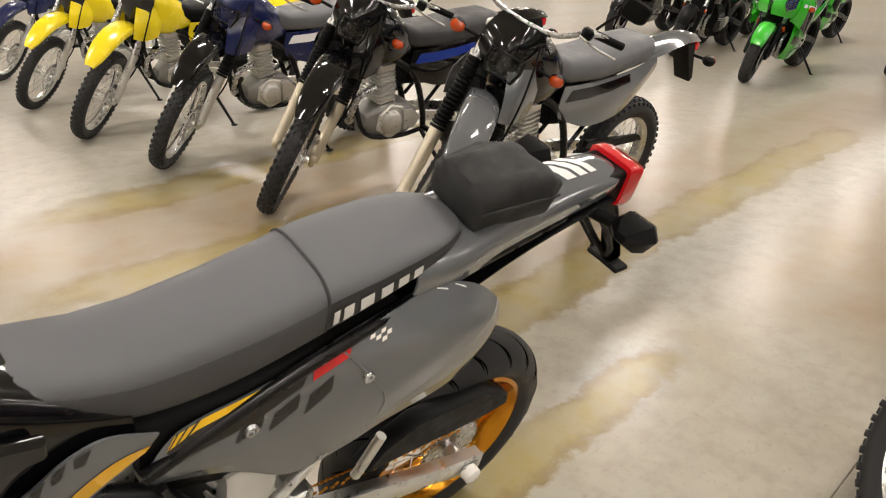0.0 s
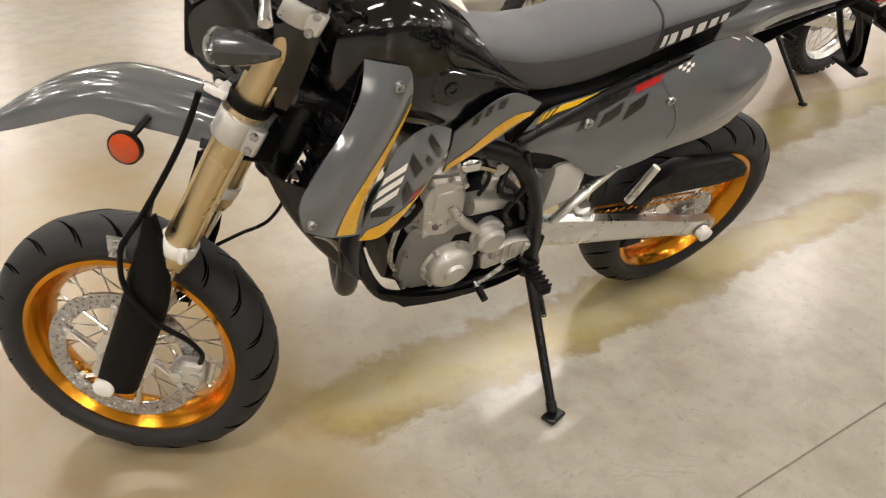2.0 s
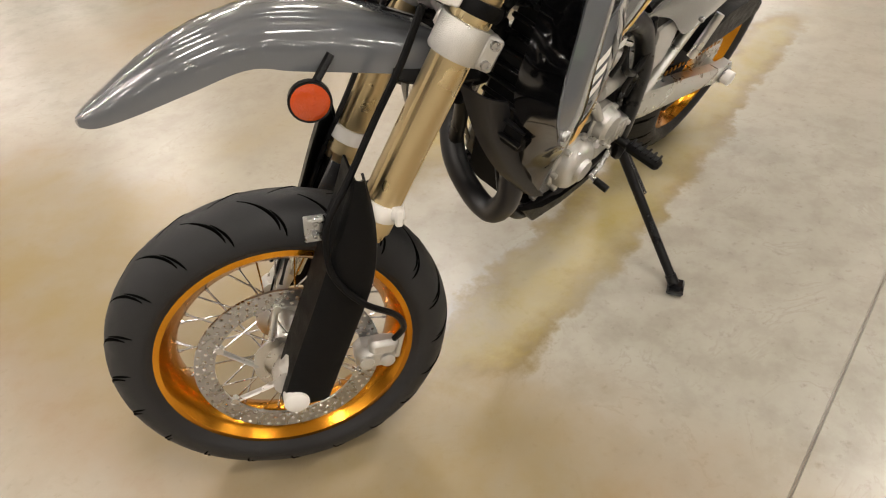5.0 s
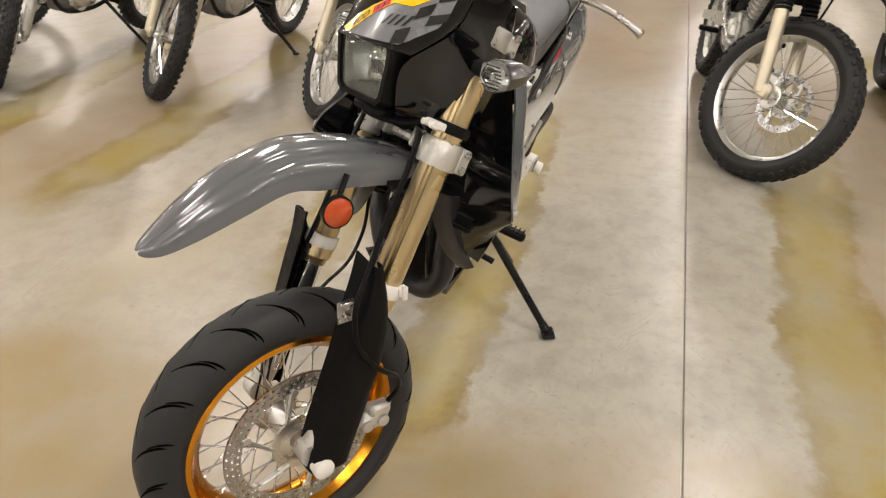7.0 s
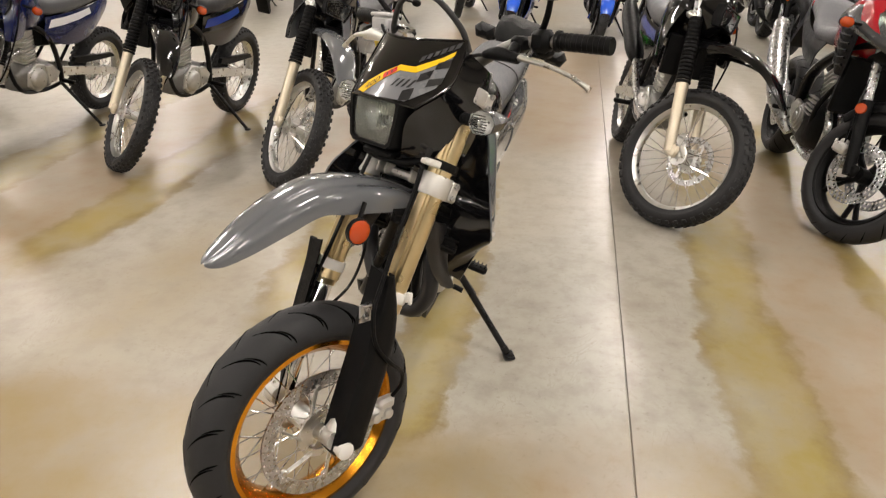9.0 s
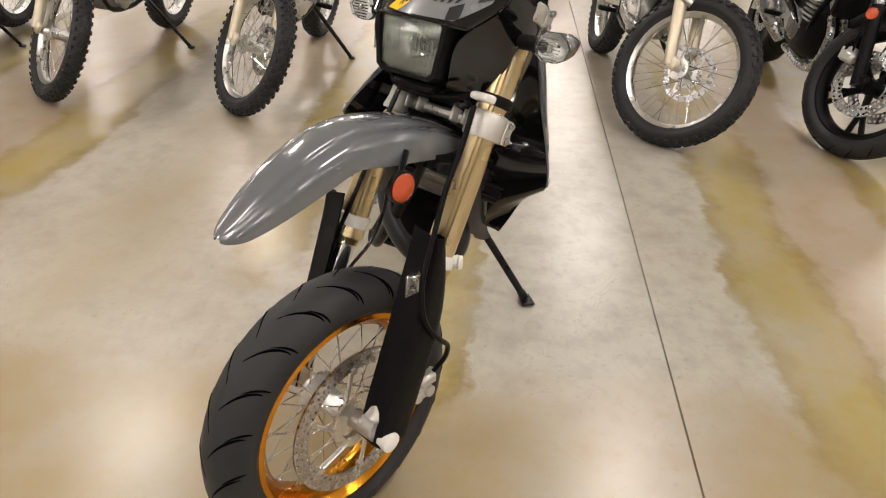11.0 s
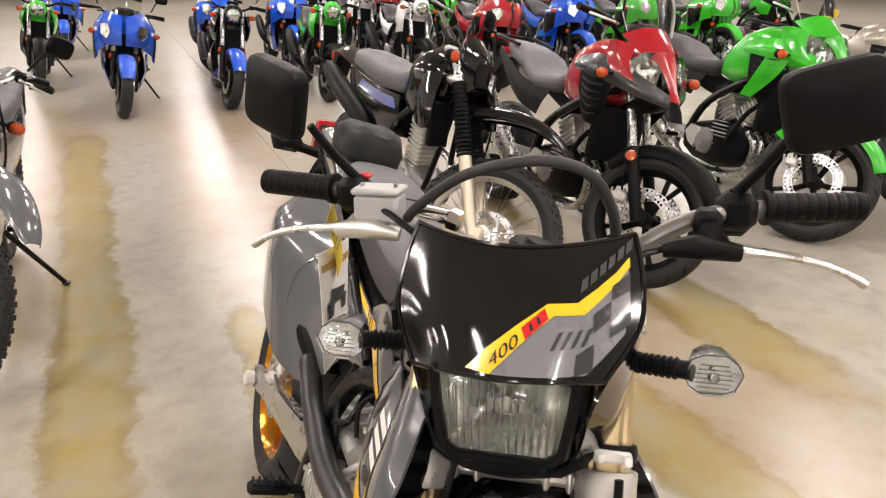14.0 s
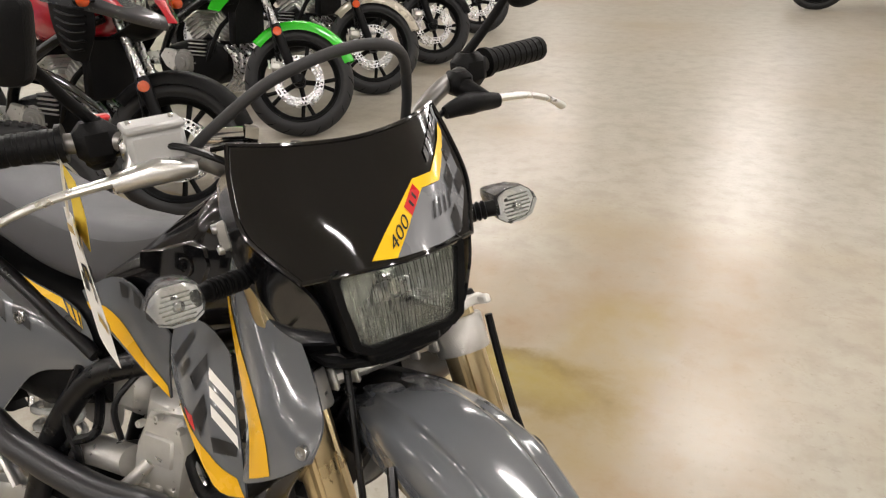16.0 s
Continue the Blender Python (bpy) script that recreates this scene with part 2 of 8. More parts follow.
    base = mix(math_("MULTIPLY", math_("MULTIPLY", olive, 0.6), math_("ADD", patchy, 0.15), True), base, (0.262, 0.202, 0.08))
    base = mix(math_("MULTIPLY", math_("MULTIPLY", far, 0.6), patchy, True), base, (0.25, 0.18, 0.07))
    base = mix(math_("MULTIPLY", math_("MULTIPLY", stain, 0.86), math_("ADD", patchy, 0.2), True), base, (0.272, 0.208, 0.05))
    base = mix(math_("MULTIPLY", math_("MULTIPLY", edge, 0.75), patchy, True), base, (0.15, 0.098, 0.033))
    L(base, b.inputs["Base Color"])
    b.inputs["Roughness"].default_value = 0.3
    b.inputs["IOR"].default_value = 1.5
    b.inputs["Coat Weight"].default_value = 0.06
    b.inputs["Coat Roughness"].default_value = 0.2
    bump = node("Bump", Strength=0.012, Distance=0.01)
    swell = node("TexNoise", Scale=2.2, Detail=1.0)
    L(co, swell.inputs["Vector"])
    L(swell.outputs["Fac"], bump.inputs["Height"])
    L(bump.outputs["Normal"], b.inputs["Normal"])
    return m


BAY_SHIFT = 0.53
# marks on the slab: centre, slant, half width, start, end, softness of the ends, and whether it lies across the bays
STAINS = [(0.05, 0.0, 0.125, -1.3, 1.32, 0.35), (-0.57, 0.027, 0.17, -5.5, 0.75, 0.5), (1.21, -0.03, 0.17, -2.2, 1.5, 0.5), (1.92, 0.0, 0.2, -3.0, 0.6, 0.6),
          (-1.82, 0.0, 0.2, -3.2, 0.5, 0.6), (-2.74, 0.04, 0.2, -3.2, 0.2, 0.6)]
OLIVE = [(1.42, 0.0, 0.34, -1.8, 0.6, 0.3, True), (1.2, 0.1, 0.26, 0.7, 1.9, 0.3, True)]
BROWN = [(1.6, 0.0, 0.5, -2.5, 1.6, 0.8), (-2.2, 0.0, 0.62, -3.5, 0.9, 0.8), (1.5, 0.0, 0.55, -2.2, 2.6, 0.6, True), (-0.95, 0.0, 0.5, -7.5, -1.0, 0.8), (0.35, 0.0, 0.6, -7.5, -1.6, 0.8)]
CONCRETE = concrete()


# ---- building kit ----
def catmull(pts, k):
    pts = [Vector(p) for p in pts]
    if k <= 1 or len(pts) < 3:
        return pts
    out = []
    for i in range(len(pts) - 1):
        p0, p1, p2, p3 = pts[max(i - 1, 0)], pts[i], pts[i + 1], pts[min(i + 2, len(pts) - 1)]
        for j in range(k):
            t = j / k
            out.append(0.5 * (2 * p1 + (p2 - p0) * t + (2 * p0 - 5 * p1 + 4 * p2 - p3) * t * t + (3 * p1 - p0 - 3 * p2 + p3) * t ** 3))
    return out + [pts[-1]]


def along(seq, x):
    """Linear reading of a list at x in 0..1."""
    f = x * (len(seq) - 1)
    i = min(int(f), len(seq) - 2)
    return seq[i] + (seq[i + 1] - seq[i]) * (f - i)


class Surf:
    """A smooth sheet through a net of points: u runs down the rows, v along each row."""

    def __init__(self, rows, out=None):
        self.rows = [[Vector(p) for p in r] for r in rows]
        self.out = Vector(out) if out else None

    @staticmethod
    def bend(pts, t):
        f = max(0.0, min(0.99999, t)) * (len(pts) - 1)
        i = int(f)
        w = f - i
        p0, p1, p2, p3 = pts[max(i - 1, 0)], pts[i], pts[i + 1], pts[min(i + 2, len(pts) - 1)]
        return 0.5 * (2 * p1 + (p2 - p0) * w + (2 * p0 - 5 * p1 + 4 * p2 - p3) * w * w + (3 * p1 - p0 - 3 * p2 + p3) * w ** 3)

    def at(self, u, v):
        return self.bend([self.bend(r, v) for r in self.rows], u)

    def normal(self, u, v):
        e = 0.01
        a = self.at(min(u + e, 1), v) - self.at(max(u - e, 0), v)
        b = self.at(u, min(v + e, 1)) - self.at(u, max(v - e, 0))
        n = a.cross(b)
        n = n.normalized() if n.length > 1e-9 else Vector((0, 0, 1))
        return -n if self.out and n.dot(self.out) < 0 else n

    def mirrored(self):
        return Surf([[Vector((p.x, -p.y, p.z)) for p in r] for r in self.rows])


class Geo:
    """Vertices and faces of one part."""

    def __init__(self):
        self.v, self.f = [], []

    def put(self, vs, fs, m=None):
        k = len(self.v)
        self.v += [(m @ Vector(p)) if m else Vector(p) for p in vs]
        self.f += [[i + k for i in f] for f in fs]
        return self

    def weld(self):
        """Join points that lie on one another."""
        at, to = {}, []
        for p in self.v:
            to.append(at.setdefault(tuple(round(c * 20000) for c in p), len(at)))
        pts = [None] * len(at)
        for p, k in zip(self.v, to):
            pts[k] = p
        self.v = pts
        self.f = [f for f in ([to[i] for i in f] for f in self.f) if len(set(f)) == len(f)]
        return self

    def box(self, c, s, b=0.004, m=None):
        vs, fs = [], []
        sg = [(a, d, e) for a in (-1, 1) for d in (-1, 1) for e in (-1, 1)]
        for q in sg:
            for ax in range(3):
                vs.append(tuple(c[i] + q[i] * (s[i] / 2 - (0 if i == ax else min(b, s[i] * 0.49))) for i in range(3)))
        idx = {q: i * 3 for i, q in enumerate(sg)}
        for ax in range(3):
            o, p = (ax + 1) % 3, (ax + 2) % 3
            for s1 in (-1, 1):
                ring = []
                for so, sp in ((-1, -1), (1, -1), (1, 1), (-1, 1)):
                    q = [0, 0, 0]
                    q[ax], q[o], q[p] = s1, so, sp
                    ring.append(idx[tuple(q)] + ax)
                fs.append(ring)
                for s2 in (-1, 1):
                    q1, q2 = [0] * 3, [0] * 3
                    q1[ax] = q2[ax] = s1
                    q1[o] = q2[o] = s2
                    q1[p], q2[p] = -1, 1
                    i1, i2 = idx[tuple(q1)], idx[tuple(q2)]
                    fs.append([i1 + ax, i2 + ax, i2 + o, i1 + o])
        fs += [[idx[q], idx[q] + 1, idx[q] + 2] for q in sg]
        return self.put(vs, fs, m)

    def loft(self, rings, caps=True, closed=False, m=None):
        n = len(rings[0])
        vs = [p for r in rings for p in r]
        fs = []
        for i in range(len(rings) - (0 if closed else 1)):
            a, b = i * n, ((i + 1) % len(rings)) * n
            fs += [[a + j, a + (j + 1) % n, b + (j + 1) % n, b + j] for j in range(n)]
        if caps and not closed:
            fs += [list(range(n)), list(range((len(rings) - 1) * n, len(rings) * n))]
        return self.put(vs, fs, m)

    def tube(self, pts, r, n=10, k=5, m=None, flat=1.0):
        path = catmull(pts, k)
        rs = list(r) if isinstance(r, (list, tuple)) else [r, r]
        t0 = (path[1] - path[0]).normalized()
        up = Vector((0, 0, 1)) if abs(t0.z) < 0.9 else Vector((0, 1, 0))
        a = t0.cross(up).normalized()
        rings = []
        for i, p in enumerate(path):
            t = (path[min(i + 1, len(path) - 1)] - path[max(i - 1, 0)]).normalized()
            a = (a - t * a.dot(t)).normalized()
            b = t.cross(a)
            w = along(rs, i / max(1, len(path) - 1))
            rings.append([p + a * (w * math.cos(q)) + b * (w * flat * math.sin(q)) for q in (2 * math.pi * j / n for j in range(n))])
        return self.loft(rings, m=m)

    def lathe(self, prof, n=32, m=None, closed=False, a0=0.0, a1=360.0):
        full = abs(a1 - a0) >= 359.9
        steps = n if full else n + 1
        k = len(prof)
        vs, fs = [], []
        for i in range(steps):
            a = radians(a0 + (a1 - a0) * i / n)
            vs += [(r * math.cos(a), h, r * math.sin(a)) for r, h in prof]
        for i in range(n):
            x, y = i * k, ((i + 1) % steps) * k
            for j in range(k - (0 if closed else 1)):
                fs.append([x + j, x + (j + 1) % k, y + (j + 1) % k, y + j])
        if full and not closed:
            fs += [[i * k for i in range(n)], [i * k + k - 1 for i in range(n)]]
        if not full and closed:
            fs += [list(range(k)), [n * k + j for j in range(k)]]
        return self.put(vs, fs, m)

    def prism(self, outline, y0, y1, b=0.002, m=None):
        cx = sum(p[0] for p in outline) / len(outline)
        cz = sum(p[1] for p in outline) / len(outline)
        inner = []
        for x, z in outline:
            d = max(1e-6, math.hypot(x - cx, z - cz))
            inner.append((x + (cx - x) * b / d, z + (cz - z) * b / d))
        s = b if y1 > y0 else -b
        rings = [[(x, y, z) for x, z in o] for o, y in ((inner, y0), (outline, y0 + s), (outline, y1 - s), (inner, y1))]
        return self.loft(rings, m=m)

    def shell(self, surf, nu=14, nv=10, t=0.004, m=None):
        top, low = [], []
        for i in range(nu + 1):
            for j in range(nv + 1):
                p, q = surf.at(i / nu, j / nv), surf.normal(i / nu, j / nv)
                top.append(p)
                low.append(p - q * t)
        w = nv + 1
        k = len(top)
        fs = []
        for i in range(nu):
            for j in range(nv):
                a = i * w + j
                fs += [[a, a + 1, a + w + 1, a + w], [a + k, a + w + k, a + w + 1 + k, a + 1 + k]]
        rim = [j for j in range(w)] + [i * w + nv for i in range(1, nu + 1)] + [nu * w + j for j in range(nv - 1, -1, -1)] + [i * w for i in range(nu - 1, 0, -1)]
        for i, a in enumerate(rim):
            c = rim[(i + 1) % len(rim)]
            fs.append([a, c, c + k, a + k])
        return self.put(top + low, fs, m)

    def decal(self, surf, quad, off=0.0012, nu=8, nv=3, m=None):
        """A thin patch on a sheet: quad is four (u, v) corners in order round."""
        vs = []
        for i in range(nu + 1):
            for j in range(nv + 1):
                s, t = i / nu, j / nv
                u = (quad[0][0] * (1 - t) + quad[1][0] * t) * (1 - s) + (quad[3][0] * (1 - t) + quad[2][0] * t) * s
                v = (quad[0][1] * (1 - t) + quad[1][1] * t) * (1 - s) + (quad[3][1] * (1 - t) + quad[2][1] * t) * s
                vs.append(surf.at(u, v) + surf.normal(u, v) * off)
        w = nv + 1
        fs = [[i * w + j, i * w + j + 1, (i + 1) * w + j + 1, (i + 1) * w + j] for i in range(nu) for j in range(nv)]
        return self.put(vs, fs, m)

    def ball(self, c, r, n=14, m=None):
        r = (r, r, r) if isinstance(r, (int, float)) else r
        rings = []
        for i in range(1, n // 2):
            a = math.pi * i / (n // 2)
            rings.append([(c[0] + r[0] * math.sin(a) * math.cos(q), c[1] + r[1] * math.sin(a) * math.sin(q), c[2] + r[2] * math.cos(a)) for q in (2 * math.pi * j / n for j in range(n))])
        return self.loft(rings, m=m)


def mesh_of(name, g, mat, smooth=38, xf=None):
    me = bpy.data.meshes.new(name)
    me.from_pydata([(xf @ p) if xf else p for p in g.v], [], g.f)
    bm = bmesh.new()
    bm.from_mesh(me)
    bmesh.ops.recalc_face_normals(bm, faces=bm.faces)
    bm.to_mesh(me)
    bm.free()
    me.materials.append(mat)
    me.polygons.foreach_set("use_smooth", [True] * len(me.polygons))
    me.set_sharp_from_angle(angle=radians(smooth))
    return me


def part(name, g, mat, parent=None, label="", smooth=38, xf=None, kind=""):
    ob = new(name, mesh_of(name, g, mat, smooth, xf))
    if parent:
        ob.parent = parent
    return tagged(ob, label, kind=kind)


def thing(name, m, label, category, group=""):
    e = new(name)
    e.empty_display_size = 0.1
    e.matrix_basis = m
    return tagged(e, label, category, group)


def ring_sect(x, hw, z0, z1, n=20, p=2.6, y=0.0, lean=0.0):
    """A rounded cross-section in a plane across the machine; lean slants it fore and aft."""
    zc, hh = (z0 + z1) / 2, (z1 - z0) / 2
    out = []
    for j in range(n):
        a = 2 * math.pi * j / n
        c, s = math.cos(a), math.sin(a)
        yy = hw * math.copysign(abs(c) ** (2 / p), c)
        zz = hh * math.copysign(abs(s) ** (2 / p), s)
        out.append(Vector((x + lean * zz, y + yy, zc + zz)))
    return out


def turned(p, axis_from=(0, 1, 0)):
    """The turn that lays the local Y axis along p."""
    return Vector(axis_from).rotation_difference(Vector(p)).to_matrix().to_4x4()


def axle_at(c, way=(0, 1, 0)):
    return Matrix.Translation(c) @ turned(way)


def letters(text):
    """Outline faces of the built-in font, about one unit high, starting at 0."""
    cu = bpy.data.curves.new("letters", "FONT")
    cu.body = text
    ob = bpy.data.objects.new("letters", cu)
    scene.collection.objects.link(ob)
    me = bpy.data.meshes.new_from_object(ob.evaluated_get(bpy.context.evaluated_depsgraph_get()))
    vs, fs = [tuple(v.co) for v in me.vertices], [list(p.vertices) for p in me.polygons]
    bpy.data.objects.remove(ob)
    bpy.data.meshes.remove(me)
    return vs, fs


# ---- the hall ----
JOINT_Y = 0.757 * math.cos(radians(TURN_B))


def build_floor():
    g = Geo()
    prof = [(-26, 0.0), (JOINT_Y - 0.0035, 0.0), (JOINT_Y - 0.001, -0.007), (JOINT_Y + 0.001, -0.007), (JOINT_Y + 0.0035, 0.0), (26, 0.0)]
    xs = [-34 + 2 * i for i in range(32)]
    vs = [(x, y + (0.002 * noise.noise(Vector((x * 0.7, 0, 0))) if 0 < i < 5 else 0), z) for x in xs for i, (y, z) in enumerate(prof)]
    k = len(prof)
    fs = [[a * k + j, a * k + j + 1, (a + 1) * k + j + 1, (a + 1) * k + j] for a in range(len(xs) - 1) for j in range(k - 1)]
    g.put(vs, fs)
    ob = part("floor", g, CONCRETE, smooth=10)
    ob.matrix_basis = HALL
    tagged(ob, "polished beige concrete floor with olive stains and a saw-cut joint", "floor", kind="structure")


build_floor()


def build_walls():
    for name, c, s in (("wall_north", (-34.15, 0, 2.4), (0.3, 52.6, 4.8)), ("wall_south", (28.15, 0, 2.4), (0.3, 52.6, 4.8)),
                       ("wall_east", (-3, 26.15, 2.4), (62, 0.3, 4.8)), ("wall_west", (-3, -26.15, 2.4), (62, 0.3, 4.8))):
        ob = part(name, Geo().box(c, s, 0.01), WALLP)
        ob.matrix_basis = HALL
        tagged(ob, "plain off-white painted showroom wall", "wall", kind="structure")
    ob = part("ceiling", Geo().box((-3, 0, CEILING + 0.35), (62, 52, 0.3), 0.01), CEILP)
    ob.matrix_basis = HALL
    tagged(ob, "plain pale ceiling of the hall", "ceiling", kind="structure")


build_walls()


def build_lamps():
    e = thing("ceiling_light", HALL, "long white fluorescent high-bay ceiling light, lit", "ceiling light", "ceiling lights")
    housing = Geo()
    housing.box((0, 0, 0.06), (LAMP_L + 0.06, LAMP_W + 0.06, 0.1), 0.02)
    housing.tube([(-0.5, 0, 0.1), (-0.5, 0, 0.22)], 0.008, 6, 1).tube([(0.5, 0, 0.1), (0.5, 0, 0.22)], 0.008, 6, 1)
    part("housing", housing, WHITEP, e)
    for s in (-1, 1):
        part("diffuser", Geo().put([(-LAMP_L / 2, s * LAMP_W / 4 - LAMP_W * 0.21, 0.004), (LAMP_L / 2, s * LAMP_W / 4 - LAMP_W * 0.21, 0.004), (LAMP_L / 2, s * LAMP_W / 4 + LAMP_W * 0.21, 0.004), (-LAMP_L / 2, s * LAMP_W / 4 + LAMP_W * 0.21, 0.004)], [[0, 3, 2, 1]]), TUBE, e)
    spots = [(x, y) for x in LAMP_X for y in LAMP_Y]
    e.matrix_basis = HALL @ pose(*spots[0], CEILING)
    for x, y in spots[1:]:
        copy_thing(e, HALL @ pose(x, y, CEILING))


LAMP_L, LAMP_W = 1.25, 0.34
LAMP_X = [-7.3 + 4.6 * k for k in range(-4, 6)]
LAMP_Y = [1.65 + 5.0 * k for k in range(-4, 4)]
build_lamps()


# ---- pieces shared by all the motorcycles ----
def tyre_profile(R, W, rb, n=22, flat=1.0):
    """Closed section of a tyre: round crown, bulged walls, beads on the rim."""
    H = (R - rb) * 0.62
    rc = R - H
    out = []
    for i in range(n + 1):
        a = radians(-125 + 250 * i / n)
        c = math.cos(a)
        out.append((rc + (H if c > 0 else (rc - rb)) * (math.copysign(abs(c) ** (1 / flat), c)), W / 2 * math.sin(a)))
    return out + [(rb - 0.006, W * 0.33), (rb + 0.004, W * 0.26), (rb + 0.004, -W * 0.26), (rb - 0.006, -W * 0.33)]


def rim_profile(rb, w):
    a = w / 2
    return [(rb + 0.012, -a), (rb + 0.012, -a + 0.005), (rb - 0.002, -a + 0.009), (rb - 0.014, -a * 0.5), (rb - 0.018, 0), (rb - 0.014, a * 0.5), (rb - 0.002, a - 0.009), (rb + 0.012, a - 0.005), (rb + 0.012, a),
            (rb + 0.001, a + 0.002), (rb - 0.01, a - 0.01), (rb - 0.024, a * 0.45), (rb - 0.028, 0), (rb - 0.024, -a * 0.45), (rb - 0.01, -a + 0.01), (rb + 0.001, -a - 0.002)]


def knobs(R, W, rows, count, size, tall=0.012):
    """Blocks of a tread standing out of the crown."""
    g = Geo()
    H = 0.35 * W
    for i in range(count):
        for j, s in enumerate(rows):
            a = 2 * math.pi * (i + (0.5 if j % 2 else 0)) / count
            e = math.asin(max(-1, min(1, s * 0.9)))
            m = Matrix.Rotation(a, 4, "Y") @ Matrix.Translation((R - H * (1 - math.cos(e)) - 0.002, W / 2 * math.sin(e), 0)) @ Matrix.Rotation(e, 4, "Z")
            g.box((0, 0, 0), (tall, size[1], size[0]), 0.002, m)
    return g


def disc_geo(r0, r1, t, holes, rows):
    """A brake disc pierced by rings of real holes."""
    g = Geo()
    for j in range(rows):
        a0, a1 = r0 + (r1 - r0) * j / rows, r0 + (r1 - r0) * (j + 1) / rows
        rc, hr = (a0 + a1) / 2, (a1 - a0) * 0.3
        for i in range(holes):
            sh = 0.5 * (j % 2)
            b0, b1 = 2 * math.pi * (i + sh) / holes, 2 * math.pi * (i + 1 + sh) / holes
            bm_ = (b0 + b1) / 2
            rim = [(a0, b0), (a0, bm_), (a0, b1), (rc, b1), (a1, b1), (a1, bm_), (a1, b0), (rc, b0)]
            hole = []
            for r, b in rim:
                w = math.atan2((b - bm_) * rc, r - rc)
                hole.append((rc + hr * math.cos(w), bm_ + hr * math.sin(w) / rc))
            pts = rim + hole
            vs = [(r * math.cos(b), y, r * math.sin(b)) for y in (t / 2, -t / 2) for r, b in pts]
            fs = []
            for k in range(8):
                q = (k + 1) % 8
                fs += [[k, q, 8 + q, 8 + k], [16 + q, 16 + k, 24 + k, 24 + q], [8 + k, 8 + q, 24 + q, 24 + k]]
                if (j == 0 and k in (0, 1)) or (j == rows - 1 and k in (4, 5)):
                    fs.append([k, q, 16 + q, 16 + k])
            g.put(vs, fs)
    return g.weld()


def finned(hx, hy, z0, z1, n, out):
    """Rings of a cylinder block whose cooling fins stand proud of it."""
    def ring(k, z):
        a, b, c = hx + k, hy + k, 0.015
        return [(a, -b + c, z), (a, b - c, z), (a - c, b, z), (-a + c, b, z), (-a, b - c, z), (-a, -b + c, z), (-a + c, -b, z), (a - c, -b, z)]
    rings = [ring(0, z0)]
    step = (z1 - z0) / n
    for i in range(n):
        z = z0 + step * (i + 0.3)
        rings += [ring(0, z), ring(out, z + step * 0.08), ring(out, z + step * 0.34), ring(0, z + step * 0.42)]
    return rings + [ring(0, z1)]


def spoke_line(i, n, r_hub, w_hub, r_rim):
    side = 1 if i % 2 else -1
    a = 2 * math.pi * i / n
    lead = (0.42 if (i // 2) % 2 else -0.42)
    b = a + lead
    return (r_hub * math.cos(b), side * w_hub, r_hub * math.sin(b)), (r_rim * math.cos(a), side * 0.006, r_rim * math.sin(a))


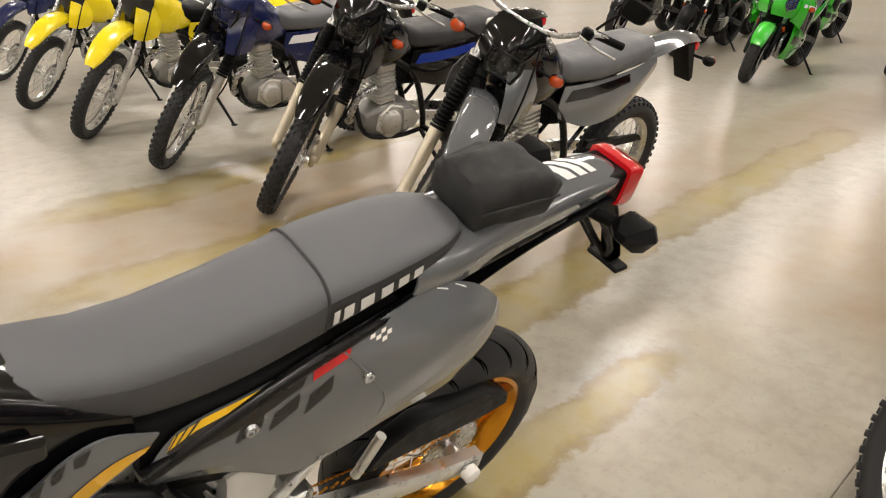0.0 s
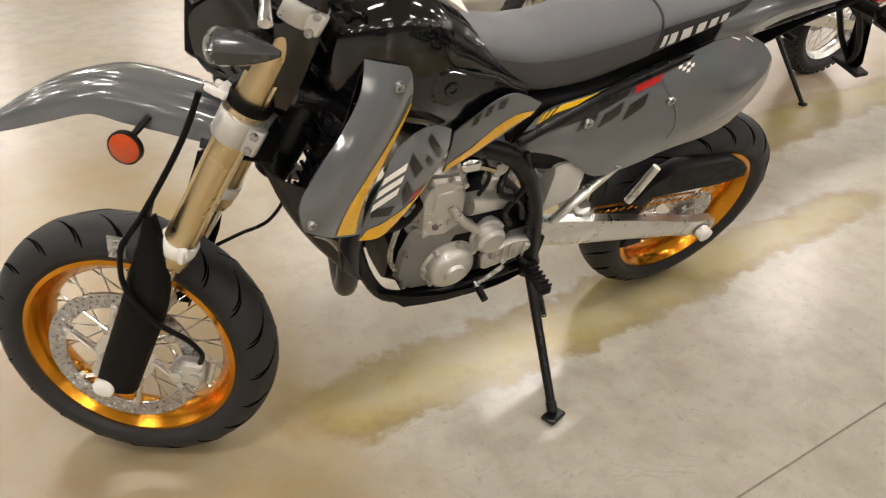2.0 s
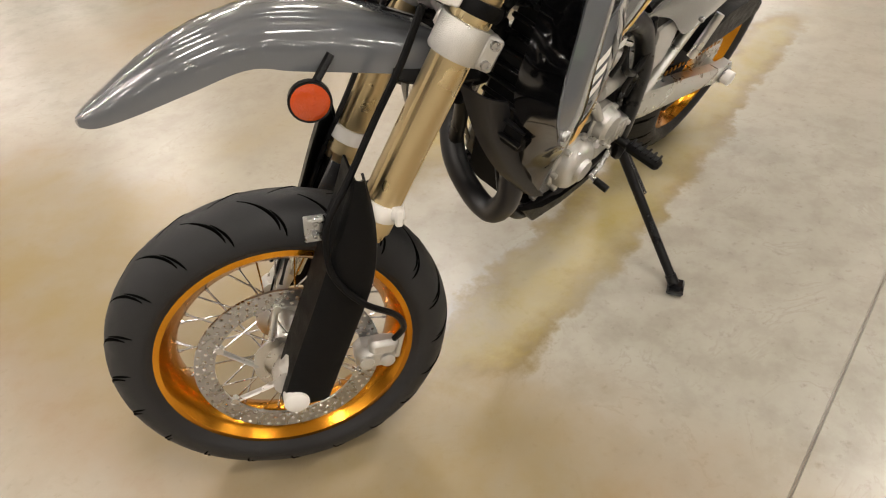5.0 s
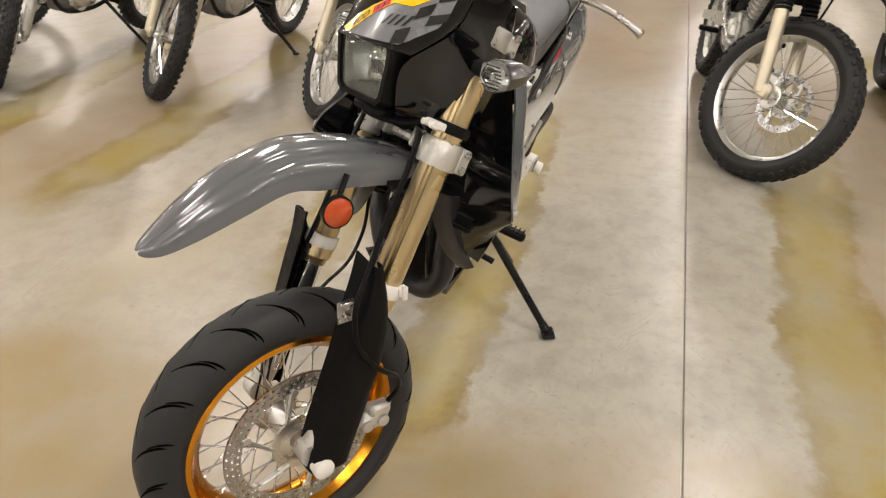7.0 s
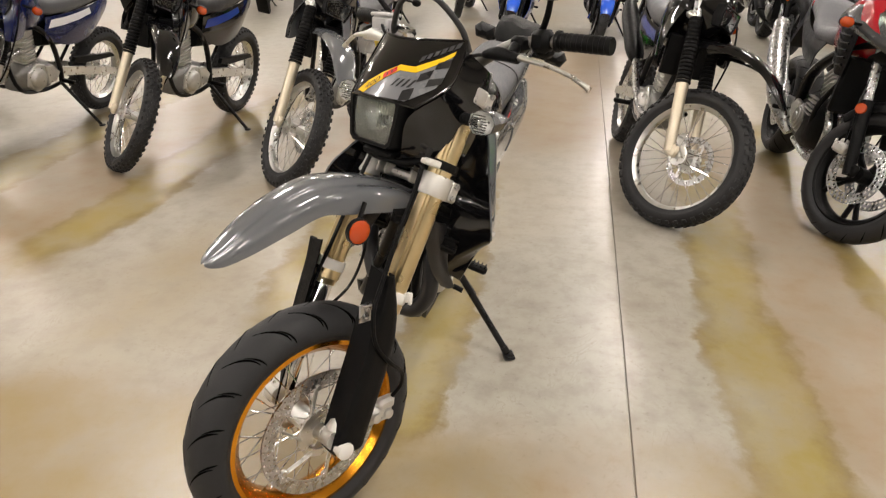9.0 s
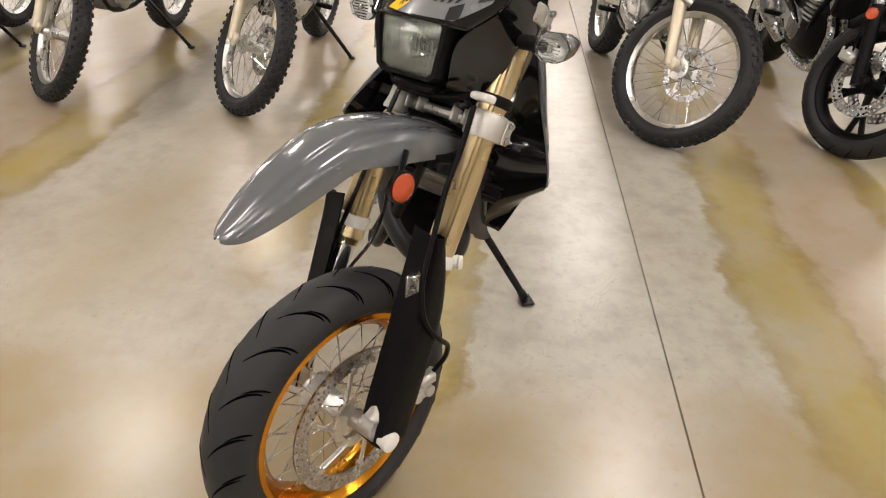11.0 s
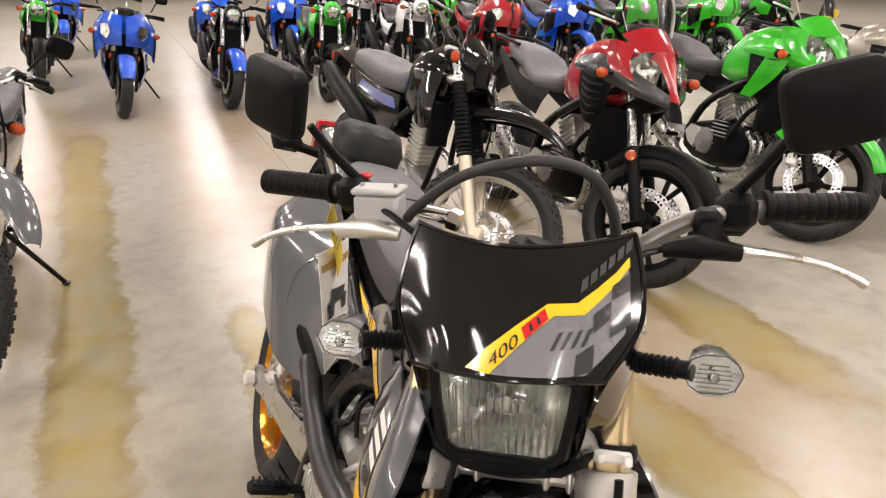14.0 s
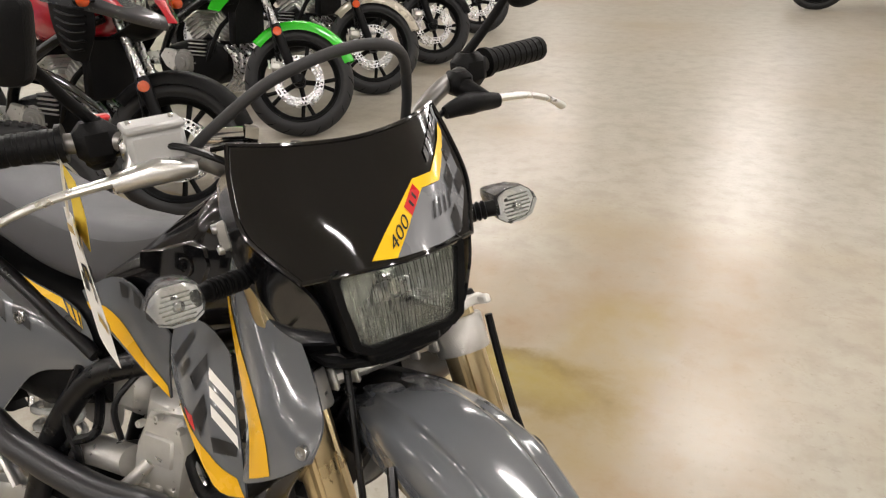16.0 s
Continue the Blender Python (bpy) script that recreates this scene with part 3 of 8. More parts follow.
def spoked_wheel(parent, name, c, R, W, rb, rim_mat, xf=None, disc_side=1, disc_r=0.125, singles=False, tread="knob", n=36, rim_w=None, hub_mat=None):
    """Hub with tyre, rim, spokes and brake disc under it."""
    at = (xf or Matrix()) @ Matrix.Translation(c)
    hub = Geo()
    hub.lathe([(0.0095, -0.085), (0.018, -0.085), (0.022, -0.062), (0.048, -0.058), (0.05, -0.05), (0.03, -0.04), (0.026, 0), (0.03, 0.04), (0.05, 0.05), (0.048, 0.058), (0.022, 0.062), (0.018, 0.085), (0.0095, 0.085)], 28)
    wheel = part(name, hub, hub_mat or ALU, parent, xf=at)
    part("tyre", Geo().lathe(tyre_profile(R, W, rb), 72 if singles else 56, closed=True), RUBBER, wheel, xf=at)
    part("rim", Geo().lathe(rim_profile(rb, rim_w or W * 0.78), 64, closed=True), rim_mat, wheel, xf=at)
    if tread == "knob":
        part("tread_block", knobs(R, W, (-0.93, -0.5, 0.0, 0.5, 0.93), 46, (0.02, 0.017)), RUBBER, wheel, xf=at, kind="stuff")
    elif tread == "block":
        part("tread_block", knobs(R, W, (-0.85, -0.3, 0.3, 0.85), 52, (0.026, 0.022), 0.007), RUBBER, wheel, xf=at, kind="stuff")
    else:
        # half-sunk black tubes: the dark of each groove is colour, not depth
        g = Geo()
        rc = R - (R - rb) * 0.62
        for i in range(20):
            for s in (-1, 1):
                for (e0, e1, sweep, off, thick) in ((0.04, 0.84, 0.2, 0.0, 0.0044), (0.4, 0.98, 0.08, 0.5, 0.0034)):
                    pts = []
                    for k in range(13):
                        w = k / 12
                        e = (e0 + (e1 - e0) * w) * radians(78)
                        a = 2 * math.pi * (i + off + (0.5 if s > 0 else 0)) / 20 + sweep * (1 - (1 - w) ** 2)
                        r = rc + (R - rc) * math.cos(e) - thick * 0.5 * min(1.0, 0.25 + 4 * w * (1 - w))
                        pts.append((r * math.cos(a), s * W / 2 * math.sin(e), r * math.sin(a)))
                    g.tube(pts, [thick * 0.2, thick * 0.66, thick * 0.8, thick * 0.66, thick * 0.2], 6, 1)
        part("tread_groove", g, GROOVE_SHADE, wheel, xf=at, kind="stuff")
    if singles:
        for kind in range(4):
            p, q = spoke_line(kind, n, 0.045, 0.05, rb - 0.024)
            turn = Matrix.Rotation(2 * math.pi * kind / n, 4, "Y")
            p, q = turn @ Vector(p), turn @ Vector(q)
            sp = Geo().tube([p, q], 0.0016, 6, 1).tube([p + (q - p) * 0.93, q], 0.003, 6, 1)
            me = mesh_of("spoke", sp, CHROME)
            for i in range(kind, n, 4):
                o = new("spoke", me)
                o.parent, o.matrix_basis = wheel, at @ Matrix.Rotation(-2 * math.pi * i / n, 4, "Y")
    else:
        g = Geo()
        for i in range(n):
            g.tube(spoke_line(i, n, 0.045, 0.045, rb - 0.02), 0.0017, 4, 1)
        part("spoke", g, CHROME, wheel, xf=at, kind="stuff")
    if disc_r:
        y = disc_side * 0.066
        dm = at @ Matrix.Translation((0, y, 0))
        if singles:
            part("brake_disc", disc_geo(disc_r - 0.034, disc_r, 0.005, 54, 3), STEEL, wheel, "drilled steel disc", xf=dm)
        else:
            part("brake_disc", Geo().lathe([(disc_r - 0.03, -0.002), (disc_r, -0.002), (disc_r, 0.002), (disc_r - 0.03, 0.002)], 40, closed=True), STEEL, wheel, "steel disc", xf=dm)
        g = Geo().lathe([(0.045, -0.003), (0.062, -0.003), (0.062, 0.003), (0.045, 0.003)], 30, closed=True)
        for i in range(6):
            a = 2 * math.pi * i / 6
            g.tube([(0.055 * math.cos(a), 0, 0.055 * math.sin(a)), (0.09 * math.cos(a + 0.3), 0, 0.09 * math.sin(a + 0.3)), ((disc_r - 0.026) * math.cos(a + 0.45), 0, (disc_r - 0.026) * math.sin(a + 0.45))], 0.0062, 8, 4, flat=0.55)
            c2, s2 = (disc_r - 0.036) * math.cos(a + 0.45), (disc_r - 0.036) * math.sin(a + 0.45)
            g.lathe([(0.001, -0.005), (0.007, -0.005), (0.007, 0.006), (0.001, 0.006)], 10, axle_at((c2, 0, s2)))
        part("disc_carrier", g, ALU, wheel, xf=dm)
    return wheel


def cast_wheel(parent, name, c, R, W, rb, mat, discs=(1, -1), xf=None, arms=5, disc_mat=None):
    at = (xf or Matrix()) @ Matrix.Translation(c)
    g = Geo().lathe([(0.012, -0.07), (0.035, -0.065), (0.04, 0), (0.035, 0.065), (0.012, 0.07)], 24)
    wheel = part(name, g, mat, parent, xf=at)
    arm = Geo()
    for w in (-0.16, 0.16):
        arm.tube([(0.035, 0, 0), (0.11 * math.cos(w * 0.35), 0, 0.11 * math.sin(w * 0.35)), ((rb - 0.02) * math.cos(w), 0, (rb - 0.02) * math.sin(w))], [0.018, 0.012, 0.014], 6, 3)
    me = mesh_of("spoke", arm, mat)
    for i in range(arms):
        o = new("spoke", me)
        o.parent, o.matrix_basis = wheel, at @ Matrix.Rotation(2 * math.pi * i / arms, 4, "Y")
    part("tyre", Geo().lathe(tyre_profile(R, W, rb), 56, closed=True), RUBBER, wheel, xf=at)
    part("rim", Geo().lathe(rim_profile(rb, W * 0.75), 56, closed=True), mat, wheel, xf=at)
    for s in discs:
        d = disc_geo(0.1, 0.148, 0.005, 36, 2)
        part("brake_disc", d, disc_mat or STEEL, wheel, "drilled steel disc", xf=at @ Matrix.Translation((0, s * 0.072, 0)))
    # groove shade painted again as thin black tubes along the crown
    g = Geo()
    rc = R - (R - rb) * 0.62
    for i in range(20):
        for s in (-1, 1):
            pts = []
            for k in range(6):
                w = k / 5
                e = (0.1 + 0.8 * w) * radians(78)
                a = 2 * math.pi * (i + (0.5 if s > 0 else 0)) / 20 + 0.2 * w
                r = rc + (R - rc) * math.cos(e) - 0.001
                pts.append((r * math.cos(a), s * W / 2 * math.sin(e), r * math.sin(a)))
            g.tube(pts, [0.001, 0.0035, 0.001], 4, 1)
    part("tread_groove", g, GROOVE_SHADE, wheel, xf=at, kind="stuff")
    return wheel


def caliper(c):
    g = Geo()
    g.box(c, (0.07, 0.05, 0.05), 0.012)
    g.box((c[0] - 0.012, c[1] + 0.018, c[2] + 0.03), (0.05, 0.03, 0.03), 0.008)
    for d in (-0.018, 0.018):
        g.lathe([(0.001, 0), (0.013, 0), (0.013, 0.008), (0.008, 0.01), (0.001, 0.01)], 14, axle_at((c[0] + d, c[1] + 0.023, c[2])))
    g.tube([(c[0] - 0.04, c[1], c[2] - 0.02), (c[0] - 0.05, c[1], c[2] + 0.03)], 0.006, 8, 1)
    return g


def bolt(g, c, r=0.007, way=(0, 1, 0), h=0.006):
    return g.lathe([(r * 0.45, h * 0.45), (r * 0.5, h), (r * 0.9, h), (r, h * 0.6), (r, -h), (0.001, -h)], 12, axle_at(c, way))


# ---- the machine in front ----
LEAN_B, YAW_B, STEER = 17.57, 4.55, 37.7
BIKE = pose(0, -0.046, 0, 0, 0, YAW_B) @ pose(0, 0, 0, -LEAN_B)
HEAD = Vector((1.61, 0, 0))
HEAD_AXIS = Vector((-math.sin(radians(26.3)), 0, math.cos(radians(26.3))))
STEERED = Matrix.Translation(HEAD) @ Matrix.Rotation(-radians(STEER), 4, HEAD_AXIS) @ Matrix.Translation(-HEAD)


FRONT_Z = 0.31
MIRROR_TURN = {1: 8.0, -1: -30.0}


def fork_x(z):
    return 1.497 - (z - 0.32) * 0.475


def fluted(p, q, r, n=60, cut=0.0042):
    """A machined tube with four long grooves cut into it."""
    p, q = Vector(p), Vector(q)
    t = (q - p).normalized()
    a = t.cross(Vector((0, 1, 0))).normalized()
    b = t.cross(a)
    rings = []
    for w, k in ((0.0, 0.92), (0.015, 0.94), (0.02, 1.0), (1.0, 1.0)):
        ring = []
        for j in range(n):
            d = 2 * math.pi * j / n
            near = min(abs((math.degrees(d) - g + 180) % 360 - 180) for g in (35, 145, 215, 325))
            ring.append(p.lerp(q, w) + (a * math.cos(d) + b * math.sin(d)) * (r * k - (cut if near < 8 else 0.0)))
        rings.append(ring)
    return Geo().loft(rings)


def subject():
    e = thing("supermoto_motorcycle", BIKE, "grey and black supermoto motorcycle with gold rims on its side stand", "motorcycle")
    S = STEERED @ Matrix.Translation((0.012, 0, 0.012))
    SW = STEERED
    P = lambda name, g, mat, label="", **k: part(name, g, mat, e, label, **k)

    # wheels
    fw = spoked_wheel(e, "front_wheel", (1.517, 0, FRONT_Z), 0.302, 0.124, 0.214, GOLD, SW, 1, 0.16, True, "street", 36, 0.098)
    rw = spoked_wheel(e, "rear_wheel", (0, 0, 0.317), 0.314, 0.148, 0.214, GOLD, None, -1, 0.11, True, "street", 36, 0.118)
    part("axle_slider", Geo().lathe([(0.001, 0.0), (0.02, 0.0), (0.02, 0.012), (0.017, 0.016), (0.017, 0.036), (0.021, 0.04), (0.021, 0.062), (0.014, 0.066), (0.001, 0.066)], 20, axle_at((1.517, 0.105, FRONT_Z))), WHITEP, fw, "white plastic slider", xf=SW)
    part("axle_slider", Geo().lathe([(0.001, 0.0), (0.02, 0.0), (0.02, 0.012), (0.017, 0.016), (0.017, 0.036), (0.021, 0.04), (0.021, 0.062), (0.014, 0.066), (0.001, 0.066)], 20, axle_at((1.517, -0.105, FRONT_Z), (0, -1, 0))), WHITEP, fw, "white plastic slider", xf=SW)
    for s in (1, -1):
        part("axle_slider", Geo().lathe([(0.001, 0.0), (0.02, 0.0), (0.02, 0.012), (0.017, 0.016), (0.017, 0.03), (0.022, 0.034), (0.022, 0.056), (0.014, 0.06), (0.001, 0.06)], 20, axle_at((0.0, s * 0.098, 0.317), (0, s, 0))), WHITEP, rw, "white plastic slider")
    part("valve", Geo().tube([(1.512, 0.0, 0.51), (1.512, 0.0, 0.47)], 0.004, 8, 1), FRAMEB, fw, xf=S)

    # fork
    fx = fork_x
    for s in (1, -1):
        y = s * 0.12
        leg = fluted((fx(0.585), y, 0.585), (fx(1.1), y, 1.1), 0.0295)
        leg.tube([(fx(0.60), y, 0.60), (fx(0.622), y, 0.622)], 0.0325, 24, 1)
        P("fork_tube", leg, FORKGOLD, "champagne-gold anodised tube", xf=S)
        P("fork_slider", Geo().tube([(fx(0.36), y, 0.36), (fx(0.60), y, 0.60)], 0.0235, 20, 1), CHROME, "polished slider", xf=S)
        lug = Geo().tube([(1.512, y - s * 0.018, 0.317), (1.512, y + s * 0.018, 0.317)], 0.026, 18, 1).tube([(1.505, y, 0.33), (fx(0.40), y, 0.40)], [0.024, 0.022], 14, 1)
        P("fork_foot", lug, CAST, xf=S)
        P("guide_clamp", Geo().lathe([(0.029, -0.013), (0.034, -0.013), (0.0352, -0.011), (0.0352, 0.011), (0.034, 0.013), (0.029, 0.013)], 20, Matrix.Translation((fx(0.632), y, 0.632)) @ turned((-0.43, 0, 0.9)), closed=True).box((fx(0.632) - 0.02, y + s * 0.032, 0.632), (0.02, 0.016, 0.022), 0.004).box((fx(0.632) - 0.02, y + s * 0.042, 0.632), (0.012, 0.008, 0.03), 0.003), WHITEP, "white plastic clamp", xf=S)
        # fork guard: a black scoop round the slider
        rows = []
        for z, x0, x1 in ((0.70, 1.378, 1.388), (0.65, 1.368, 1.402), (0.6, 1.362, 1.42), (0.52, 1.368, 1.446), (0.43, 1.398, 1.478), (0.36, 1.424, 1.503), (0.30, 1.446, 1.522), (0.288, 1.45, 1.524)):
            w = x1 - x0
            rows.append([(x0, y + s * 0.02, z), (x0 + w * 0.08, y + s * 0.036, z), (x0 + w * 0.45, y + s * 0.039, z), (x0 + w * 0.92, y + s * 0.037, z), (x1, y + s * 0.02, z), (x1 + 0.004, y - s * 0.02, z + 0.01)])
        P("fork_guard", Geo().shell(Surf(rows), 18, 12, 0.004), BLACKM, "black plastic guard", xf=S)
        P("fork_cap", Geo().lathe([(0.001, 0.0), (0.029, 0.0), (0.029, 0.012), (0.018, 0.016), (0.018, 0.026), (0.001, 0.026)], 18, Matrix.Translation((fx(1.1), y, 1.1)) @ turned((-0.43, 0, 0.9))), ALU, xf=S)
    # yokes
    for z, name in ((0.875, "lower_yoke"), (1.075, "upper_yoke")):
        g, pins, clamps, ribs = Geo(), [], [], []
        m = Matrix.Translation((fx(z), 0, z)) @ Matrix.Rotation(-radians(25.4), 4, "Y")
        hh = 0.05 if z < 1 else 0.036
        for s in (1, -1):
            c = Geo().lathe([(0.0295, -hh / 2), (0.0365, -hh / 2), (0.0385, -hh / 2 + 0.004), (0.0385, hh / 2 - 0.004), (0.0365, hh / 2), (0.0295, hh / 2)], 26, m @ Matrix.Translation((0, s * 0.12, 0)) @ turned((0, 0, 1)), closed=True)
            c.box((-0.033, s * 0.138, 0), (0.028, 0.032, hh * 0.95), 0.004, m)
            clamps.append(c)
            for dz in (-0.014, 0.014):
                pins.append(bolt(Geo(), m @ Vector((-0.033, s * 0.156, dz)), 0.007, (0, s, 0), 0.004))
            for dy in (0.045, 0.075):
                ribs.append(Geo().box((0.0, s * dy, hh * 0.08), (0.03, 0.008, hh * 0.62), 0.003, m))
        g.box((-0.022, 0, hh * 0.05), (0.036, 0.2, hh * 0.4), 0.006, m)
        yoke = P(name, g, CAST, "cast silver fork yoke", xf=S)
        for c in clamps:
            part("clamp", c, CAST, yoke, xf=S)
        for c in ribs:
            part("rib", c, CAST, yoke, xf=S)
        for c in pins:
            part("bolt", c, STEEL, yoke, xf=S)
    g = Geo()
    m = Matrix.Translation((fx(0.91), 0.12, 0.912)) @ Matrix.Rotation(-radians(25.4), 4, "Y")
    g.box((0.04, 0.006, 0.004), (0.018, 0.046, 0.015), 0.003, m).box((0.054, 0.024, 0.002), (0.026, 0.011, 0.013), 0.003, m).box((0.05, -0.008, 0.002), (0.022, 0.01, 0.012), 0.003, m)
    P("cable_guide", g, WHITEP, "white plastic guide", xf=S)
    for s in (1, -1):
        P("fork_collar", Geo().lathe([(0.0295, -0.01), (0.036, -0.01), (0.038, 0.0), (0.036, 0.01), (0.0295, 0.01)], 20, Matrix.Translation((fx(0.918), s * 0.12, 0.918)) @ turned((-0.43, 0, 0.9)), closed=True), BLACKM, "black rubber collar", xf=S)

    # front fender: a long beak with turned-down edges
    line = [(1.225, 0.85, 0.064, 0.05), (1.30, 0.88, 0.07, 0.06), (1.38, 0.9, 0.073, 0.068), (1.46, 0.909, 0.073, 0.068), (1.52, 0.905, 0.07, 0.058), (1.60, 0.878, 0.063, 0.06), (1.67, 0.838, 0.053, 0.048), (1.722, 0.8, 0.038, 0.03), (1.748, 0.781, 0.022, 0.016), (1.757, 0.772, 0.008, 0.006)]
    rows = []
    for x, z, w, d in line:
        rows.append([(x, w * c, z - d * k) for c, k in ((-1.02, 1.0), (-1.0, 0.55), (-0.86, 0.22), (-0.56, 0.12), (-0.46, -0.02), (-0.2, -0.07), (0.0, -0.08), (0.2, -0.07), (0.46, -0.02), (0.56, 0.12), (0.86, 0.22), (1.0, 0.55), (1.02, 1.0))])
    P("front_fender", Geo().shell(Surf(rows), 44, 44, 0.0035), GREY, "long glossy grey beak fender", xf=SW, smooth=50)
    P("fender_mount", Geo().shell(Surf([[(1.19, -0.085, 0.80), (1.19, 0, 0.845), (1.19, 0.085, 0.80)], [(1.27, -0.086, 0.80), (1.27, 0, 0.868), (1.27, 0.086, 0.80)], [(1.315, -0.083, 0.81), (1.315, 0, 0.884), (1.315, 0.083, 0.81)]]), 8, 10, 0.006), BLACKM, "black mount under the fender", xf=S)
    # reflectors
    for s in (1, -1):
        g = Geo().lathe([(0.001, -0.008), (0.026, -0.008), (0.03, -0.004), (0.03, 0.006), (0.027, 0.006), (0.001, 0.004)], 28, axle_at((1.435, s * 0.1, 0.797), (0.05, s, 0)))
        ob = P("reflector_cup", g, FRAMEB, xf=S)
        part("reflector", Geo().lathe([(0.001, 0.003), (0.0265, 0.003), (0.0265, 0.007), (0.02, 0.0105), (0.001, 0.0125)], 28, axle_at((1.435, s * 0.1, 0.797), (0.05, s, 0))), AMBERL, ob, "round amber reflector", xf=S)
        part("stem", Geo().tube([(1.43, s * 0.092, 0.81), (1.40, s * 0.076, 0.85)], 0.006, 6, 1), FRAMEB, ob, xf=S)
    # brake hose, bracket and cable
    g = Geo().tube([(1.29, 0.135, 0.927), (1.317, 0.135, 0.854), (1.354, 0.135, 0.778), (1.397, 0.148, 0.696), (1.43, 0.16, 0.642), (1.437, 0.165, 0.604), (1.434, 0.168, 0.562), (1.416, 0.169, 0.524), (1.382, 0.168, 0.484), (1.334, 0.15, 0.439), (1.316, 0.13, 0.39), (1.33, 0.112, 0.35)], 0.0055, 8, 5)
    P("brake_hose", g, BLACKM, "black rubber hose", xf=S)
    P("speedometer_cable", Geo().tube([(1.24, -0.05, 0.86), (1.225, -0.11, 0.76), (1.218, -0.145, 0.68), (1.229, -0.15, 0.608), (1.268, -0.15, 0.541), (1.333, -0.148, 0.498), (1.4, -0.138, 0.45), (1.46, -0.12, 0.38)], 0.0042, 8, 6), FRAMEB, "thin black cable", xf=S)
    g = Geo().box((1.447, 0.149, 0.625), (0.034, 0.005, 0.044), 0.0015).box((1.447, 0.153, 0.644), (0.024, 0.012, 0.006), 0.0015)
    for dz in (-0.01, 0.012):
        bolt(g, (1.448, 0.154, 0.625 + dz), 0.005)
    P("hose_bracket", g, STEEL, "small bright metal bracket", xf=S)
    P("front_caliper", caliper((1.36, 0.09, 0.31)), CAST, "silver brake caliper", xf=S)
    P("speedometer_cable", Geo().tube([(1.50, -0.10, 0.34), (1.42, -0.12, 0.55), (1.35, -0.10, 0.72), (1.28, -0.07, 0.9), (1.2, -0.04, 1.05)], 0.005, 8, 5), FRAMEB, xf=S)

    # headlight mask and number plate
    plate = Surf([
        [(1.19, -0.136, 1.209), (1.238, -0.075, 1.206), (1.255, 0, 1.203), (1.238, 0.075, 1.206), (1.19, 0.136, 1.209)],
        [(1.214, -0.147, 1.165), (1.27, -0.075, 1.166), (1.288, 0, 1.166), (1.27, 0.075, 1.166), (1.214, 0.147, 1.165)],
        [(1.25, -0.148, 1.114), (1.309, -0.07, 1.123), (1.326, 0, 1.124), (1.309, 0.07, 1.123), (1.25, 0.148, 1.114)],
        [(1.312, -0.112, 1.068), (1.347, -0.055, 1.079), (1.358, 0, 1.081), (1.347, 0.055, 1.079), (1.312, 0.112, 1.068)]])
    pl = P("number_plate", Geo().shell(plate, 24, 24, 0.004), BLACKG, "glossy black front plate with a yellow flash", xf=SW)
    part("bead", Geo().tube([plate.at(0, k / 20) for k in range(21)], 0.003, 6, 1), BLACKG, pl, xf=SW)
    for v in (0, 1):
        part("bead", Geo().tube([plate.at(k / 16, v) for k in range(17)], 0.0032, 8, 1), BLACKG, pl, xf=SW)
    part("bead", Geo().tube([plate.at(1, k / 16) for k in range(17)], 0.003, 8, 1), BLACKG, pl, xf=SW)
    D = lambda name, quads, mat, surf=plate, par=pl, xf=SW, off=0.0012, label="": [part(name, Geo().decal(surf, q, off), mat, par, label, xf=xf) for q in quads]

    def on_plate(y, z):
        """Height and side on the plate to its own two directions."""
        u, v = 0.5, 0.5 + y * 3
        for _ in range(30):
            p = plate.at(u, v)
            du = (plate.at(min(1, u + 0.01), v).z - plate.at(max(0, u - 0.01), v).z) / (min(1, u + 0.01) - max(0, u - 0.01))
            dv = (plate.at(u, min(1, v + 0.01)).y - plate.at(u, max(0, v - 0.01)).y) / (min(1, v + 0.01) - max(0, v - 0.01))
            u = min(1, max(0, u + 0.7 * (z - p.z) / du))
            v = min(1, max(0, v + 0.7 * (y - p.y) / dv))
        return (u, v)

    Q = lambda *pts: [on_plate(y, z) for y, z in pts]
    # yellow flash: up from the lamp's corner, a short level step, then up to the edge
    D("yellow_flash", [Q((-0.040, 1.087), (0.044, 1.150), (0.052, 1.139), (-0.012, 1.085)), Q((0.044, 1.150), (0.076, 1.149), (0.084, 1.137), (0.052, 1.139)), Q((0.076, 1.149), (0.130, 1.186), (0.131, 1.176), (0.084, 1.137))], YELLOWD, off=0.0018)
    D("grey_field", [Q((-0.012, 1.085), (0.052, 1.139), (0.066, 1.138), (0.05, 1.083)), Q((0.05, 1.083), (0.066, 1.138), (0.084, 1.137), (0.09, 1.079)), Q((0.09, 1.079), (0.084, 1.137), (0.13, 1.175), (0.13, 1.11))], GREYD, off=0.001)
    mid_line = lambda w, h: (-0.026 + 0.074 * w - 0.62 * h, 1.086 + 0.0585 * w + 0.785 * h)
    D("red_block", [Q(mid_line(0.62, -0.0056), mid_line(0.64, 0.0062), mid_line(0.95, 0.0056), mid_line(0.93, -0.0052))], REDD, off=0.0026)
    for w in (0.71, 0.81):
        D("block_mark", [Q(mid_line(w, -0.003), mid_line(w + 0.012, 0.0034), mid_line(w + 0.045, 0.0034), mid_line(w + 0.033, -0.003))], BLACKD, off=0.0032)
